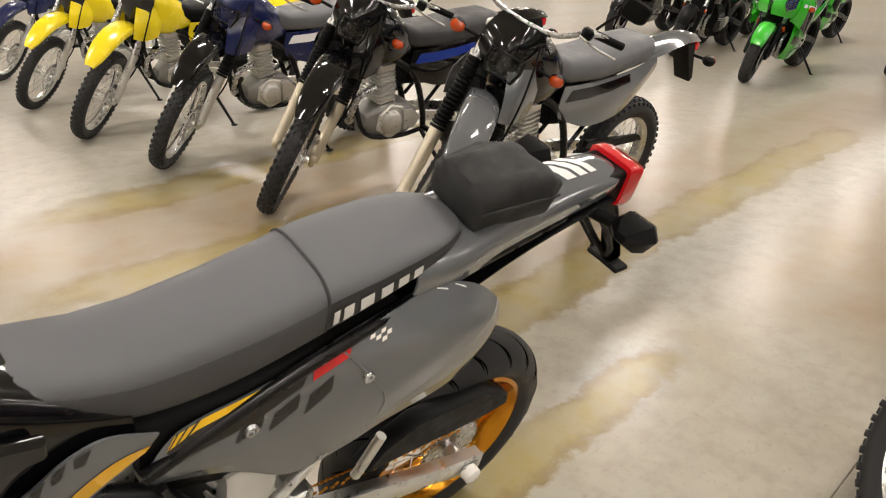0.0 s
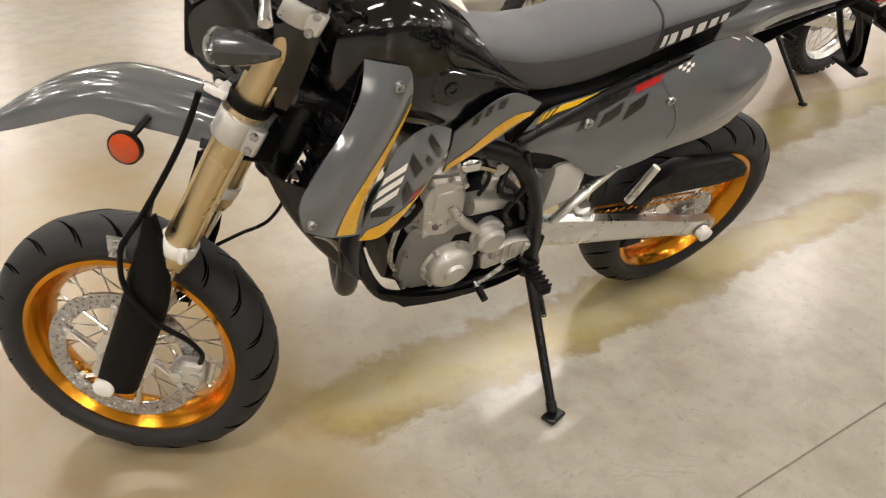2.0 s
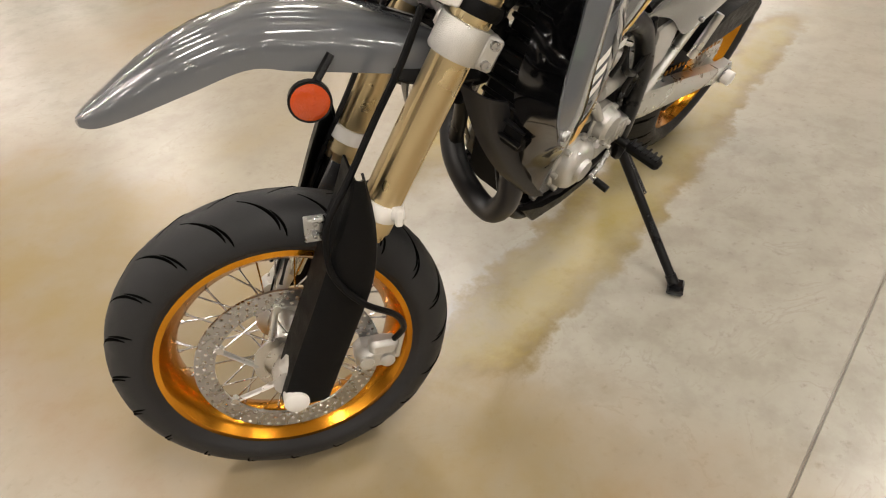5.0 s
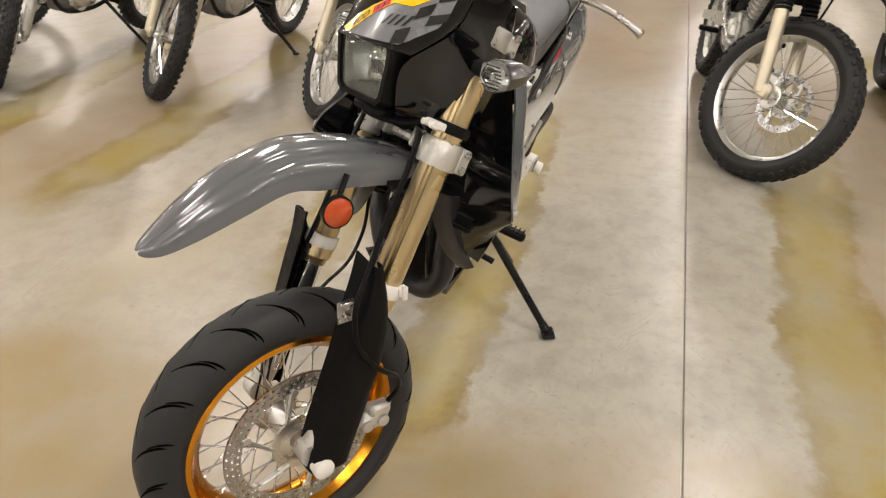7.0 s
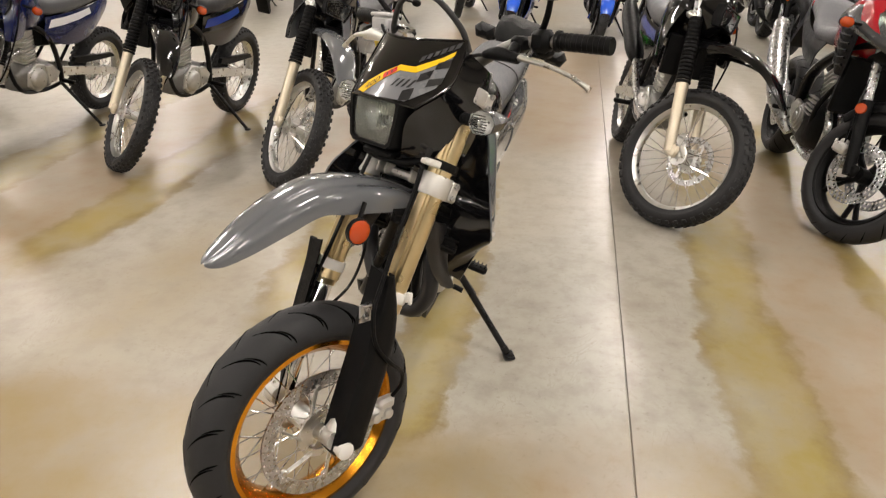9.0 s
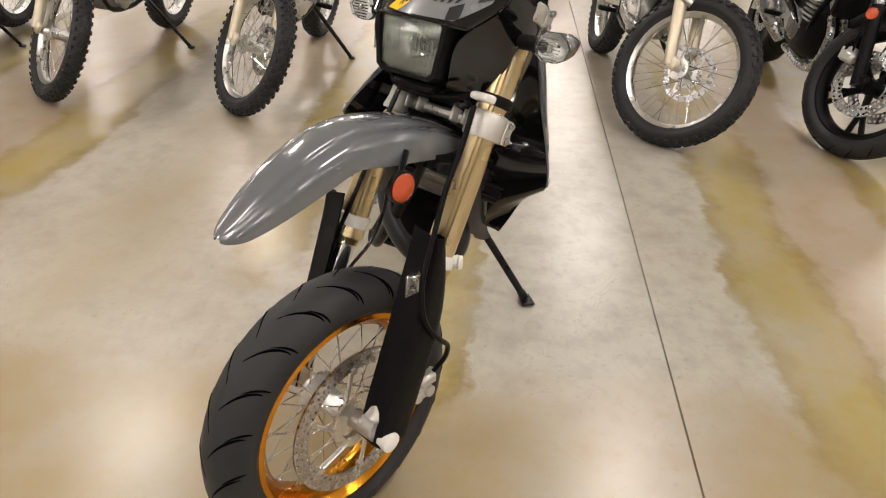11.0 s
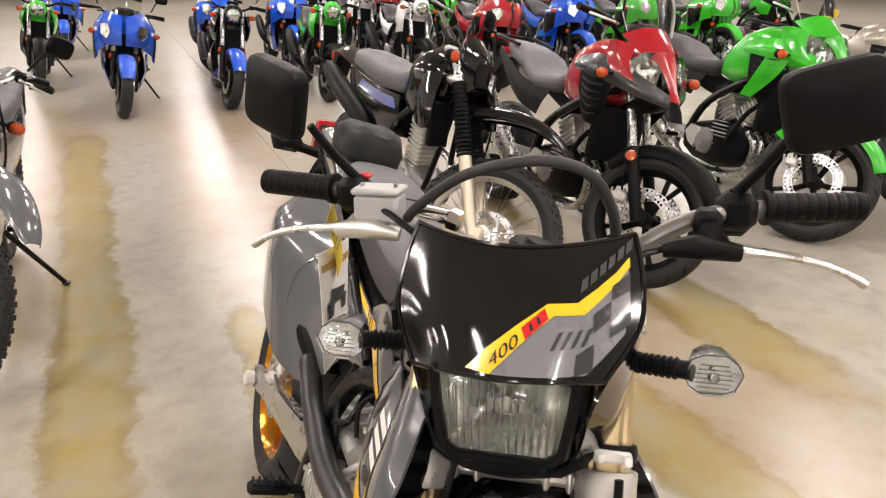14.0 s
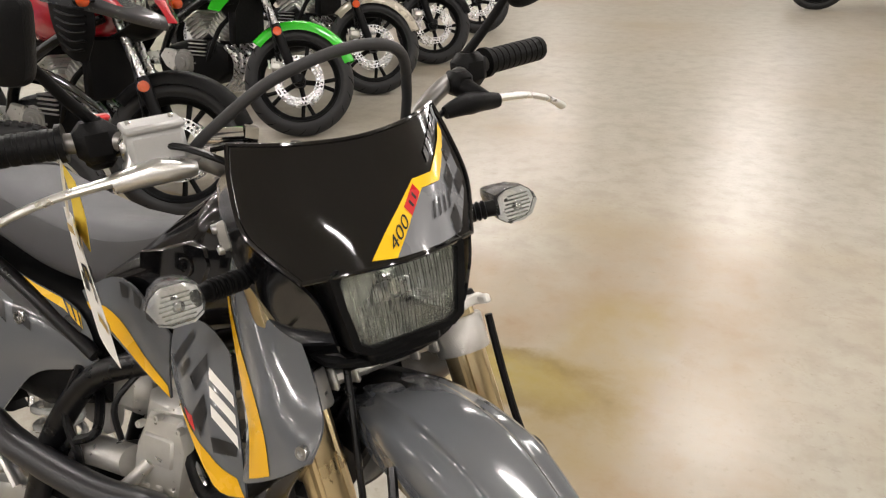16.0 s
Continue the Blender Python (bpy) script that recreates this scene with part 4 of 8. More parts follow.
    D("check", [Q((0.094, 1.118), (0.094, 1.136), (0.112, 1.146), (0.112, 1.128)), Q((0.112, 1.146), (0.112, 1.16), (0.131, 1.17), (0.133, 1.152)), Q((0.078, 1.08), (0.078, 1.1), (0.096, 1.108), (0.096, 1.082)), Q((0.112, 1.11), (0.112, 1.126), (0.135, 1.132), (0.135, 1.118))] + [Q((0.05 + 0.0105 * i, 1.107), (0.058 + 0.0105 * i, 1.123), (0.063 + 0.0105 * i, 1.124), (0.055 + 0.0105 * i, 1.108)) for i in range(4)], BLACKD, off=0.0022)
    # maker's word above the flash: plain bars
    for i in range(6):
        y, z = 0.078 + i * 0.0094, 1.158 + i * 0.0062
        D("word_bar", [Q((y, z), (y + 0.0005, z + 0.012), (y + 0.0078, z + 0.0165), (y + 0.0072, z + 0.0045))], SMOKE, off=0.0016)
    # the figure on the flash
    vs, fs = letters("400")
    h = max(v[1] for v in vs)
    wdt = max(v[0] for v in vs)
    g = Geo()
    mapped = []
    for x, y, _ in vs:
        w, t = x / wdt, y / h
        u, v = on_plate(*mid_line(0.16 + 0.4 * w + 0.06 * (t - 0.5), 0.0105 * (t - 0.5)))
        mapped.append(plate.at(u, v) + plate.normal(u, v) * 0.0026)
    part("figure_400", g.put(mapped, fs), BLACKD, pl, "black numerals", xf=SW)
    # mask round the lamp
    mask_l = Surf([[(1.195, 0.132, 1.19), (1.212, 0.144, 1.155), (1.25, 0.145, 1.106), (1.308, 0.109, 1.062), (1.325, 0.095, 1.03), (1.318, 0.08, 0.97), (1.29, 0.05, 0.94)],
                   [(1.12, 0.14, 1.14), (1.14, 0.148, 1.10), (1.17, 0.146, 1.05), (1.2, 0.136, 1.0), (1.22, 0.125, 0.96), (1.23, 0.1, 0.925), (1.23, 0.05, 0.90)],
                   [(1.10, 0.12, 1.12), (1.11, 0.13, 1.07), (1.13, 0.128, 1.01), (1.15, 0.12, 0.96), (1.165, 0.11, 0.93), (1.18, 0.09, 0.905), (1.19, 0.05, 0.89)]])
    P("headlight_mask", Geo().shell(mask_l, 12, 22, 0.004).shell(mask_l.mirrored(), 12, 22, -0.004), BLACKG, "glossy black cowl round the lamp", xf=SW)
    rim = [(-0.079, 0.01), (-0.083, 0.045), (-0.074, 0.054), (0.074, 0.054), (0.083, 0.045), (0.079, 0.01), (0.07, -0.042), (0.056, -0.052), (-0.056, -0.052), (-0.07, -0.042)]
    mh = Matrix.Translation((1.328, 0, 1.024)) @ Matrix.Rotation(-radians(7), 4, "Y")
    lamp_ring = Geo().loft([[(x, y * k, z * k) for y, z in rim] for x, k in ((-0.05, 1.1), (0.0, 1.1), (0.012, 1.05), (0.012, 0.93), (0.0, 0.91), (-0.05, 0.86))], caps=False, m=mh)
    lamp = P("headlight", lamp_ring, BLACKM, "rectangular headlight", xf=SW)
    bowl = Geo().loft([[(x, y * k, z * k) for y, z in rim] for x, k in ((0.004, 0.92), (-0.03, 0.82), (-0.055, 0.5), (-0.062, 0.1))], caps=False, m=mh)
    bowl.tube([mh @ Vector((-0.06, 0, 0.005)), mh @ Vector((-0.02, 0, 0.005))], 0.009, 10, 1)
    part("reflector_bowl", bowl, REFLECTOR, lamp, xf=SW)
    lens = []
    for i in range(5):
        k = (1.0, 0.8, 0.55, 0.3, 0.05)[i]
        lens.append([(0.006 + 0.012 * (1 - k * k), y * k * 0.93, z * k * 0.93) for y, z in rim])
    ln = part("lens", Geo().loft(lens, caps=False, m=mh), LAMPGLASS, lamp, "clear glass", xf=SW)
    ln.visible_shadow = False
    for k in range(15):
        y = -0.063 + 0.009 * k
        fl = part("flute", Geo().tube([mh @ Vector((0.004 + 0.012 * (1 - (y / 0.085) ** 2) - 0.006 * (z / 0.05) ** 2, y * (1 + z), z)) for z in (-0.042, -0.02, 0.0, 0.02, 0.042)], 0.0022, 6, 2), CLEARL, ln, xf=SW)
        fl.visible_shadow = False
    part("shade", Geo().box(mh @ Vector((-0.028, 0.0, 0.0)), (0.01, 0.05, 0.026), 0.004), STEEL, lamp, "bulb shade", xf=SW)
    P("lamp_bracket", Geo().box((1.25, 0, 0.925), (0.07, 0.15, 0.03), 0.008).box((1.29, 0, 0.938), (0.05, 0.1, 0.02), 0.006).tube([(1.2, 0.1, 0.96), (1.27, 0.09, 0.93), (1.3, 0.0, 0.925), (1.27, -0.09, 0.93), (1.2, -0.1, 0.96)], 0.007, 8, 4), BLACKM, xf=S)
    P("plate_loop", Geo().tube([(1.135, -0.165, 1.19), (1.155, -0.14, 1.215), (1.195, -0.07, 1.265), (1.222, 0.02, 1.29), (1.215, 0.08, 1.275), (1.17, 0.108, 1.22), (1.145, 0.113, 1.17)], 0.007, 12, 6), HOSEGREY, "dark grey rubber brake hose arching over the plate", xf=S)
    for s in (1, -1):
        g = Geo()
        c0, c1 = Vector((1.185, s * 0.125, 1.04)), Vector((1.215, s * 0.205, 1.048))
        n_ = (c1 - c0).length
        prof = [(0.001, -0.012), (0.015, -0.012), (0.014, 0.012), (0.0115, 0.016)]
        for k in range(8):
            z_ = 0.018 + k * (n_ - 0.024) / 8
            prof += [(0.0118, z_), (0.0142, z_ + 0.0015), (0.0142, z_ + 0.004), (0.0118, z_ + 0.0055)]
        g.lathe(prof + [(0.0118, n_), (0.0135, n_ + 0.01), (0.001, n_ + 0.012)], 14, axle_at(c0, c1 - c0))
        ms = Matrix.Translation((1.222, s * 0.236, 1.05)) @ Matrix.Diagonal((0.9, 0.84, 0.88, 1.0))
        hexa = [(-0.038, -0.002), (-0.032, 0.02), (-0.016, 0.029), (0.016, 0.03), (0.034, 0.018), (0.042, 0.003), (0.032, -0.02), (0.014, -0.028), (-0.018, -0.028), (-0.033, -0.018)]
        back = Geo().loft([[(x, s * y * k, z * k) for y, z in hexa] for x, k in ((-0.085, 0.15), (-0.07, 0.4), (-0.035, 0.82), (0.0, 1.0), (0.006, 1.0), (0.006, 0.97), (-0.03, 0.6))], m=ms, caps=False)
        sg = P("turn_signal", g, BLACKM, "front turn signal with clear lens", xf=SW)
        part("shell", back, SMOKE, sg, "smoke-grey shell", xf=SW)
        gl = part("lens", Geo().loft([[(x, s * y * k, z * k) for y, z in hexa] for x, k in ((0.004, 0.99), (0.018, 0.94), (0.026, 0.6), (0.028, 0.1))], m=ms, caps=False), LAMPGLASS, sg, "clear ribbed lens", xf=SW)
        gl.visible_shadow = False
        part("reflector_bowl", Geo().loft([[(x, s * y * k, z * k) for y, z in hexa] for x, k in ((0.0068, 0.95), (-0.012, 0.6), (-0.016, 0.1))], m=ms, caps=False), SIGNALREF, sg, xf=SW)
        for k in range(7):
            zf = -0.02 + 0.0066 * k
            rb_ = part("rib", Geo().tube([ms @ Vector((0.016, y * (1 - abs(zf) * 14), zf)) for y in (-0.026, 0.0, 0.026)], 0.0014, 5, 2), CLEARL, gl, xf=SW)
            rb_.visible_shadow = False
        part("bulb", Geo().ball(ms @ Vector((0.014, 0, 0)), (0.008, 0.008, 0.008), 10), CHROME, sg, xf=SW)

    # handlebar
    bar = [(1.045, -0.4, 1.212), (1.065, -0.3, 1.21), (1.10, -0.2, 1.195), (1.12, -0.1, 1.138), (1.12, 0, 1.132), (1.12, 0.1, 1.138), (1.10, 0.2, 1.195), (1.065, 0.3, 1.21), (1.045, 0.4, 1.212)]
    P("handlebar", Geo().tube(bar, 0.0125, 14, 6), BARGREY, "grey metal handlebar", xf=S)
    P("bar_clamp", Geo().box((1.12, 0.045, 1.124), (0.05, 0.04, 0.045), 0.008).box((1.12, -0.045, 1.124), (0.05, 0.04, 0.045), 0.008), CAST, xf=S)
    P("instrument", Geo().box((1.16, 0.0, 1.13), (0.06, 0.09, 0.05), 0.014), BLACKM, "black instrument pod", xf=S)
    for s in (1, -1):
        a, b = Vector((1.066, s * 0.295, 1.211)), Vector((1.043, s * 0.418, 1.213))
        n_ = (b - a).length
        prof = [(0.012, 0.0), (0.023, 0.0), (0.023, 0.007), (0.0182, 0.009)]
        for k in range(9):
            z_ = 0.014 + k * 0.0125
            prof += [(0.0182, z_), (0.0192, z_ + 0.001), (0.0192, z_ + 0.008), (0.0182, z_ + 0.009)]
        g = Geo().lathe(prof + [(0.0182, n_), (0.001, n_)], 20, axle_at(a, b - a))
        P("grip", g, BLACKM, "black rubber grip", xf=S)
        q = Vector((1.075, s * 0.262, 1.208))
        P("switch_box", Geo().box(q, (0.045, 0.05, 0.05), 0.012).box(q + Vector((-0.012, 0, -0.02)), (0.035, 0.036, 0.03), 0.008), BLACKM, "black switch housing", xf=S)
        if s < 0:
            P("kill_button", Geo().box(q + Vector((-0.012, 0.012, 0.024)), (0.018, 0.02, 0.008), 0.003), REDD, xf=S)
        perch = Geo().box((1.105, s * 0.225, 1.198), (0.04, 0.035, 0.035), 0.008).tube([(1.115, s * 0.225, 1.195), (1.15, s * 0.24, 1.178)], [0.014, 0.012], 10, 1)
        P("lever_perch", perch, BLACKM if s > 0 else ALU, xf=S)
        P("lever", Geo().tube([(1.15, s * 0.235, 1.178), (1.146, s * 0.275, 1.174), (1.132, s * 0.325, 1.166), (1.115, s * 0.37, 1.152), (1.106, s * 0.4, 1.138), (1.101, s * 0.417, 1.128)], [0.009, 0.0075, 0.006, 0.006, 0.0085], 10, 5, flat=0.8), ALU, "polished lever", xf=S)
        P("lever_cover", Geo().tube([(1.155, s * 0.17, 1.172), (1.155, s * 0.21, 1.178), (1.148, s * 0.262, 1.172)], [0.009, 0.016, 0.011], 10, 5), BLACKM if s > 0 else ALU, xf=S)
        # mirror
        st = Geo().tube([(1.078, s * 0.255, 1.21), (1.076, s * 0.26, 1.235)], [0.011, 0.009], 10, 1).tube([(1.076, s * 0.26, 1.232), (1.095, s * 0.285, 1.268), (1.118, s * 0.308, 1.31)], [0.0075, 0.007, 0.006], 10, 5)
        mi = P("mirror", st, BLACKM, "black rectangular mirror on a stalk", xf=S)
        shape = []
        for j in range(28):
            a_ = 2 * math.pi * j / 28
            c_, s_ = math.cos(a_), math.sin(a_)
            shape.append((0.06 * math.copysign(abs(c_) ** 0.36, c_), 0.05 * math.copysign(abs(s_) ** 0.36, s_)))
        mm = Matrix.Translation((1.128, s * 0.349, 1.35)) @ Matrix.Rotation(radians(MIRROR_TURN[s]), 4, "Z") @ Matrix.Rotation(radians(s * 14), 4, "X")
        part("housing", Geo().loft([[(x, y * k, z * k) for y, z in shape] for x, k in ((-0.008, 0.97), (-0.003, 1.0), (0.006, 1.0), (0.014, 0.96), (0.02, 0.8), (0.022, 0.3))], m=mm), BLACKM, mi, xf=S)
        part("glass", Geo().loft([[(x, y * k, z * k) for y, z in shape] for x, k in ((-0.0085, 0.92), (-0.0095, 0.92))], m=mm), CHROME, mi, "mirror glass", xf=S)
    # brake fluid box
    g = Geo().box((1.13, -0.205, 1.203), (0.046, 0.064, 0.04), 0.006).box((1.122, -0.2, 1.181), (0.03, 0.09, 0.016), 0.006)
    fl = P("fluid_reservoir", g, SILVERP, "silver-grey brake fluid reservoir", xf=S)
    lid = Geo().box((1.13, -0.205, 1.227), (0.05, 0.068, 0.009), 0.003)
    part("lid", lid, SILVERP, fl, xf=S)
    for k in (1, -1):
        part("screw", Geo().lathe([(0.001, 0.002), (0.004, 0.002), (0.0045, 0.0), (0.0045, -0.003)], 10, Matrix.Translation((1.13, -0.205 + k * 0.024, 1.2315))), STEEL, fl, xf=S)
    P("banjo", Geo().tube([(1.13, -0.15, 1.2), (1.14, -0.105, 1.195)], 0.011, 10, 1).tube([(1.14, -0.105, 1.195), (1.142, -0.09, 1.19)], 0.0145, 6, 1), CHROME, xf=S)
    cl = Geo()
    cl.tube([(1.15, 0.17, 1.172), (1.17, 0.12, 1.15), (1.14, 0.09, 1.05), (1.05, 0.07, 0.95)], 0.0045, 8, 5)
    P("clutch_cable", cl, FRAMEB, xf=S)
    P("throttle_cable", Geo().tube([(1.08, -0.25, 1.19), (1.16, -0.18, 1.2), (1.17, -0.08, 1.12), (1.1, -0.03, 1.0), (0.98, 0, 0.95)], 0.0045, 8, 5), FRAMEB, xf=S)
    # sales card and yellow tag on a strap from the right bar
    m = Matrix.Translation((1.045, -0.315, 1.02)) @ Matrix.Rotation(radians(91), 4, "Z") @ Matrix.Rotation(radians(-4), 4, "X")
    bend = Surf([[(0.005 * math.sin(3 * v + 2 * u), -0.065 + 0.13 * v, 0.095 - 0.19 * u) for v in (0, 0.5, 1)] for u in (0, 0.33, 0.66, 1)])
    tg = P("sales_card", Geo().shell(bend, 10, 8, 0.0008), PAPER, "white paper sales card hanging from the bar", xf=S @ m)
    both = lambda q: Geo().decal(bend, q, 0.002, 3, 6).decal(bend, q, -0.002, 3, 6)
    for u, v0, v1 in ((0.13, 0.05, 0.95), (0.7, 0.05, 0.5)):
        part("text_bar", both([(u, v0), (u, v1), (u + 0.055, v1), (u + 0.055, v0)]), TANINK, tg, xf=S @ m)
    for v in (0.28, 0.72):
        part("picture_mark", both([(0.45, v - 0.1), (0.45, v + 0.1), (0.58, v + 0.08), (0.58, v - 0.08)]), SMOKE, tg, xf=S @ m)
    part("picture_mark", both([(0.34, 0.3), (0.38, 0.75), (0.48, 0.7), (0.48, 0.25)]), SMOKE, tg, xf=S @ m)
    m2 = Matrix.Translation((1.058, -0.305, 1.13)) @ Matrix.Rotation(radians(100), 4, "Z") @ Matrix.Rotation(radians(22), 4, "X")
    slip = Surf([[(0.004 * math.sin(2.5 * u), -0.024 + 0.048 * v, 0.055 - 0.11 * u) for v in (0, 0.5, 1)] for u in (0, 0.5, 1)])
    yt = P("price_tag", Geo().shell(slip, 8, 6, 0.0008), YPAPER, "yellow paper tag", xf=S @ m2)
    for u in (0.3, 0.42, 0.54):
        part("text_bar", Geo().decal(slip, [(u, 0.12), (u, 0.85), (u + 0.025, 0.85), (u + 0.025, 0.12)], 0.002, 2, 4), BLACKD, yt, xf=S @ m2)
    P("tag_strap", Geo().tube([m @ Vector((0, 0, 0.093)), Vector((1.064, -0.306, 1.185)), Vector((1.082, -0.3, 1.205)), Vector((1.066, -0.302, 1.23))], 0.0018, 5, 4), WHITEP, xf=S)
    return e, P


SUBJECT, SUB = subject()


def subject_body(e, P):
    # seat
    secs = [(0.955, 0.04, 1.03, 1.06), (0.93, 0.055, 0.985, 1.045), (0.86, 0.067, 0.925, 1.0), (0.78, 0.075, 0.876, 0.984), (0.70, 0.08, 0.858, 0.984), (0.6, 0.085, 0.866, 0.998), (0.5, 0.089, 0.896, 1.018), (0.468, 0.09, 0.908, 1.026)]
    secs2 = [(0.47, 0.089, 0.91, 1.024), (0.44, 0.091, 0.918, 1.032), (0.36, 0.09, 0.944, 1.04), (0.29, 0.085, 0.968, 1.044), (0.235, 0.075, 0.988, 1.042), (0.195, 0.056, 1.006, 1.036), (0.178, 0.03, 1.016, 1.03)]
    s1 = P("seat", Geo().loft([ring_sect(x, w, a, b, 36, 3.2) for x, w, a, b in secs]), VINYL, "long grey vinyl seat with dark sides and a cross seam", smooth=60)
    part("pillion_pad", Geo().loft([ring_sect(x, w, a, b, 36, 3.2) for x, w, a, b in secs2]), VINYL, s1, smooth=60)

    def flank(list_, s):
        """The darker side of the seat, from under its edge to half its height."""
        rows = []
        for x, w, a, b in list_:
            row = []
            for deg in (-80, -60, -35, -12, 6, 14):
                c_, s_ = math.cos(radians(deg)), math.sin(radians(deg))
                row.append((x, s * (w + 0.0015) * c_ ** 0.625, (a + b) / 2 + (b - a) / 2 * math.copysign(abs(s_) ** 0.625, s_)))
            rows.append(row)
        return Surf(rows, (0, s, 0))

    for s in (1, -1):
        # front part: same grey vinyl, its side shade put in as darker colour
        part("side_cover", Geo().shell(flank(secs[1:], s), 20, 10, 0.001), VINYL_SHADE, s1, "grey vinyl side with its shade painted in")
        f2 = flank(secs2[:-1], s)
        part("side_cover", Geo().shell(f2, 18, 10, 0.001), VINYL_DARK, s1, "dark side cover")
        for i in range(6):
            u = 0.1 + 0.085 * i
            part("word_bar", Geo().decal(f2, [(u + 0.01, 0.6), (u + 0.064, 0.605), (u + 0.056, 0.755), (u, 0.75)], 0.0016, 3, 3), WHITED, s1)
    part("seam", Geo().tube([p for p in ring_sect(0.469, 0.0905, 0.906, 1.026, 36, 3.2)[-2:] + ring_sect(0.469, 0.0905, 0.906, 1.026, 36, 3.2)[:21]], 0.0028, 8, 2), VINYL_DARK, s1)
    # tank
    secs = [(1.17, 0.05, 0.96, 1.045), (1.145, 0.085, 0.92, 1.08), (1.09, 0.108, 0.88, 1.108), (1.04, 0.118, 0.85, 1.118), (0.985, 0.118, 0.83, 1.102), (0.945, 0.112, 0.8, 1.062), (0.9, 0.1, 0.79, 1.03), (0.83, 0.092, 0.78, 0.975), (0.75, 0.085, 0.78, 0.92)]
    t = P("fuel_tank", Geo().loft([ring_sect(x, w, a, b, 30, 3.0) for x, w, a, b in secs]), BLACKG, "glossy black fuel tank", smooth=60)
    cap = Matrix.Translation((1.045, 0, 1.117)) @ Matrix.Rotation(radians(6), 4, "Y") @ turned((0, 0, 1))
    part("cap", Geo().lathe([(0.001, -0.004), (0.04, -0.004), (0.041, 0.006), (0.036, 0.012), (0.02, 0.014), (0.018, 0.02), (0.001, 0.02)], 24, cap), BLACKM, t, "black fuel cap")
    slip = Surf([[(0.985 - 0.075 * w, -0.03 + 0.09 * v, 1.108 - 0.045 * w + 0.006 * math.sin(3 * v + w)) for v in (0, 0.5, 1)] for w in (0, 0.5, 1)], (0, 0, 1))
    ps = P("paper_slip", Geo().shell(slip, 8, 8, 0.0008), PAPER, "white paper slip tucked in front of the seat")
    part("red_mark", Geo().decal(slip, [(0.1, 0.15), (0.1, 0.45), (0.22, 0.45), (0.22, 0.15)], 0.0016, 3, 3), REDD, ps)
    # radiators and their shrouds
    for s in (1, -1):
        r = Geo().box((0, 0, 0), (0.032, 0.1, 0.24), 0.006, Matrix.Translation((1.16, s * 0.095, 0.81)) @ Matrix.Rotation(radians(-14), 4, "Y"))
        rad = P("radiator", r, BLACKM, "black radiator behind the shroud")
        for i in range(9):
            part("slat", Geo().box((0, 0, 0), (0.008, 0.098, 0.006), 0.001, Matrix.Translation((1.182 - 0.0062 * (i - 4) * 0.9, s * 0.095, 0.81 + 0.024 * (i - 4))) @ Matrix.Rotation(radians(20), 4, "Y")), FRAMEB, rad)
        shroud = Surf([[(1.112, s * 0.1, 1.025), (1.08, s * 0.114, 1.022), (1.045, s * 0.117, 1.013), (1.018, s * 0.112, 1.003)],
                       [(1.125, s * 0.126, 0.979), (1.09, s * 0.142, 0.97), (1.055, s * 0.137, 0.955), (1.025, s * 0.118, 0.937)],
                       [(1.165, s * 0.153, 0.927), (1.13, s * 0.168, 0.915), (1.09, s * 0.16, 0.9), (1.055, s * 0.138, 0.884)],
                       [(1.211, s * 0.18, 0.886), (1.17, s * 0.192, 0.868), (1.125, s * 0.18, 0.85), (1.088, s * 0.158, 0.83)],
                       [(1.248, s * 0.206, 0.842), (1.205, s * 0.212, 0.82), (1.155, s * 0.2, 0.8), (1.116, s * 0.175, 0.781)],
                       [(1.245, s * 0.221, 0.798), (1.205, s * 0.215, 0.765), (1.16, s * 0.2, 0.735), (1.121, s * 0.182, 0.712)]], (0, s, 0))
        sh = P("shroud", Geo().shell(shroud, 30, 16, 0.004), GREY, "glossy grey radiator shroud with amber stripe", smooth=50)
        off = 0.0014
        part("stripe", Geo().decal(shroud, [(0.2, 0.9), (0.2, 0.99), (0.97, 0.82), (0.97, 0.5)], off, 18, 4), AMBERD, sh, "amber-yellow stripe")
        for u, v in ((0.12, 0.55), (0.9, 0.16)):
            g = Geo()
            bolt(g, shroud.at(u, v), 0.009, (0, s, 0))
            part("bolt", g, STEEL, sh)
        # glossy black inner side seen from the front
        inner = Surf([[(1.11, s * 0.098, 1.02), (1.125, s * 0.085, 0.99), (1.14, s * 0.07, 0.96)],
                      [(1.163, s * 0.15, 0.925), (1.165, s * 0.12, 0.9), (1.17, s * 0.09, 0.88)],
                      [(1.209, s * 0.177, 0.884), (1.2, s * 0.14, 0.84), (1.19, s * 0.1, 0.8)],
                      [(1.246, s * 0.203, 0.84), (1.215, s * 0.16, 0.785), (1.19, s * 0.12, 0.73)],
                      [(1.243, s * 0.218, 0.797), (1.2, s * 0.18, 0.735), (1.165, s * 0.13, 0.67)],
                      [(1.205, s * 0.208, 0.762), (1.18, s * 0.18, 0.71), (1.155, s * 0.135, 0.645)],
                      [(1.17, s * 0.196, 0.722), (1.162, s * 0.178, 0.68), (1.145, s * 0.138, 0.63)],
                      [(1.16, s * 0.187, 0.66), (1.15, s * 0.168, 0.645), (1.136, s * 0.14, 0.615)],
                      [(1.148, s * 0.179, 0.61), (1.14, s * 0.165, 0.608), (1.13, s * 0.145, 0.604)]])
        P("shroud_inner", Geo().shell(inner, 24, 10, 0.003), BLACKG, "glossy black inner side of the shroud", smooth=50)
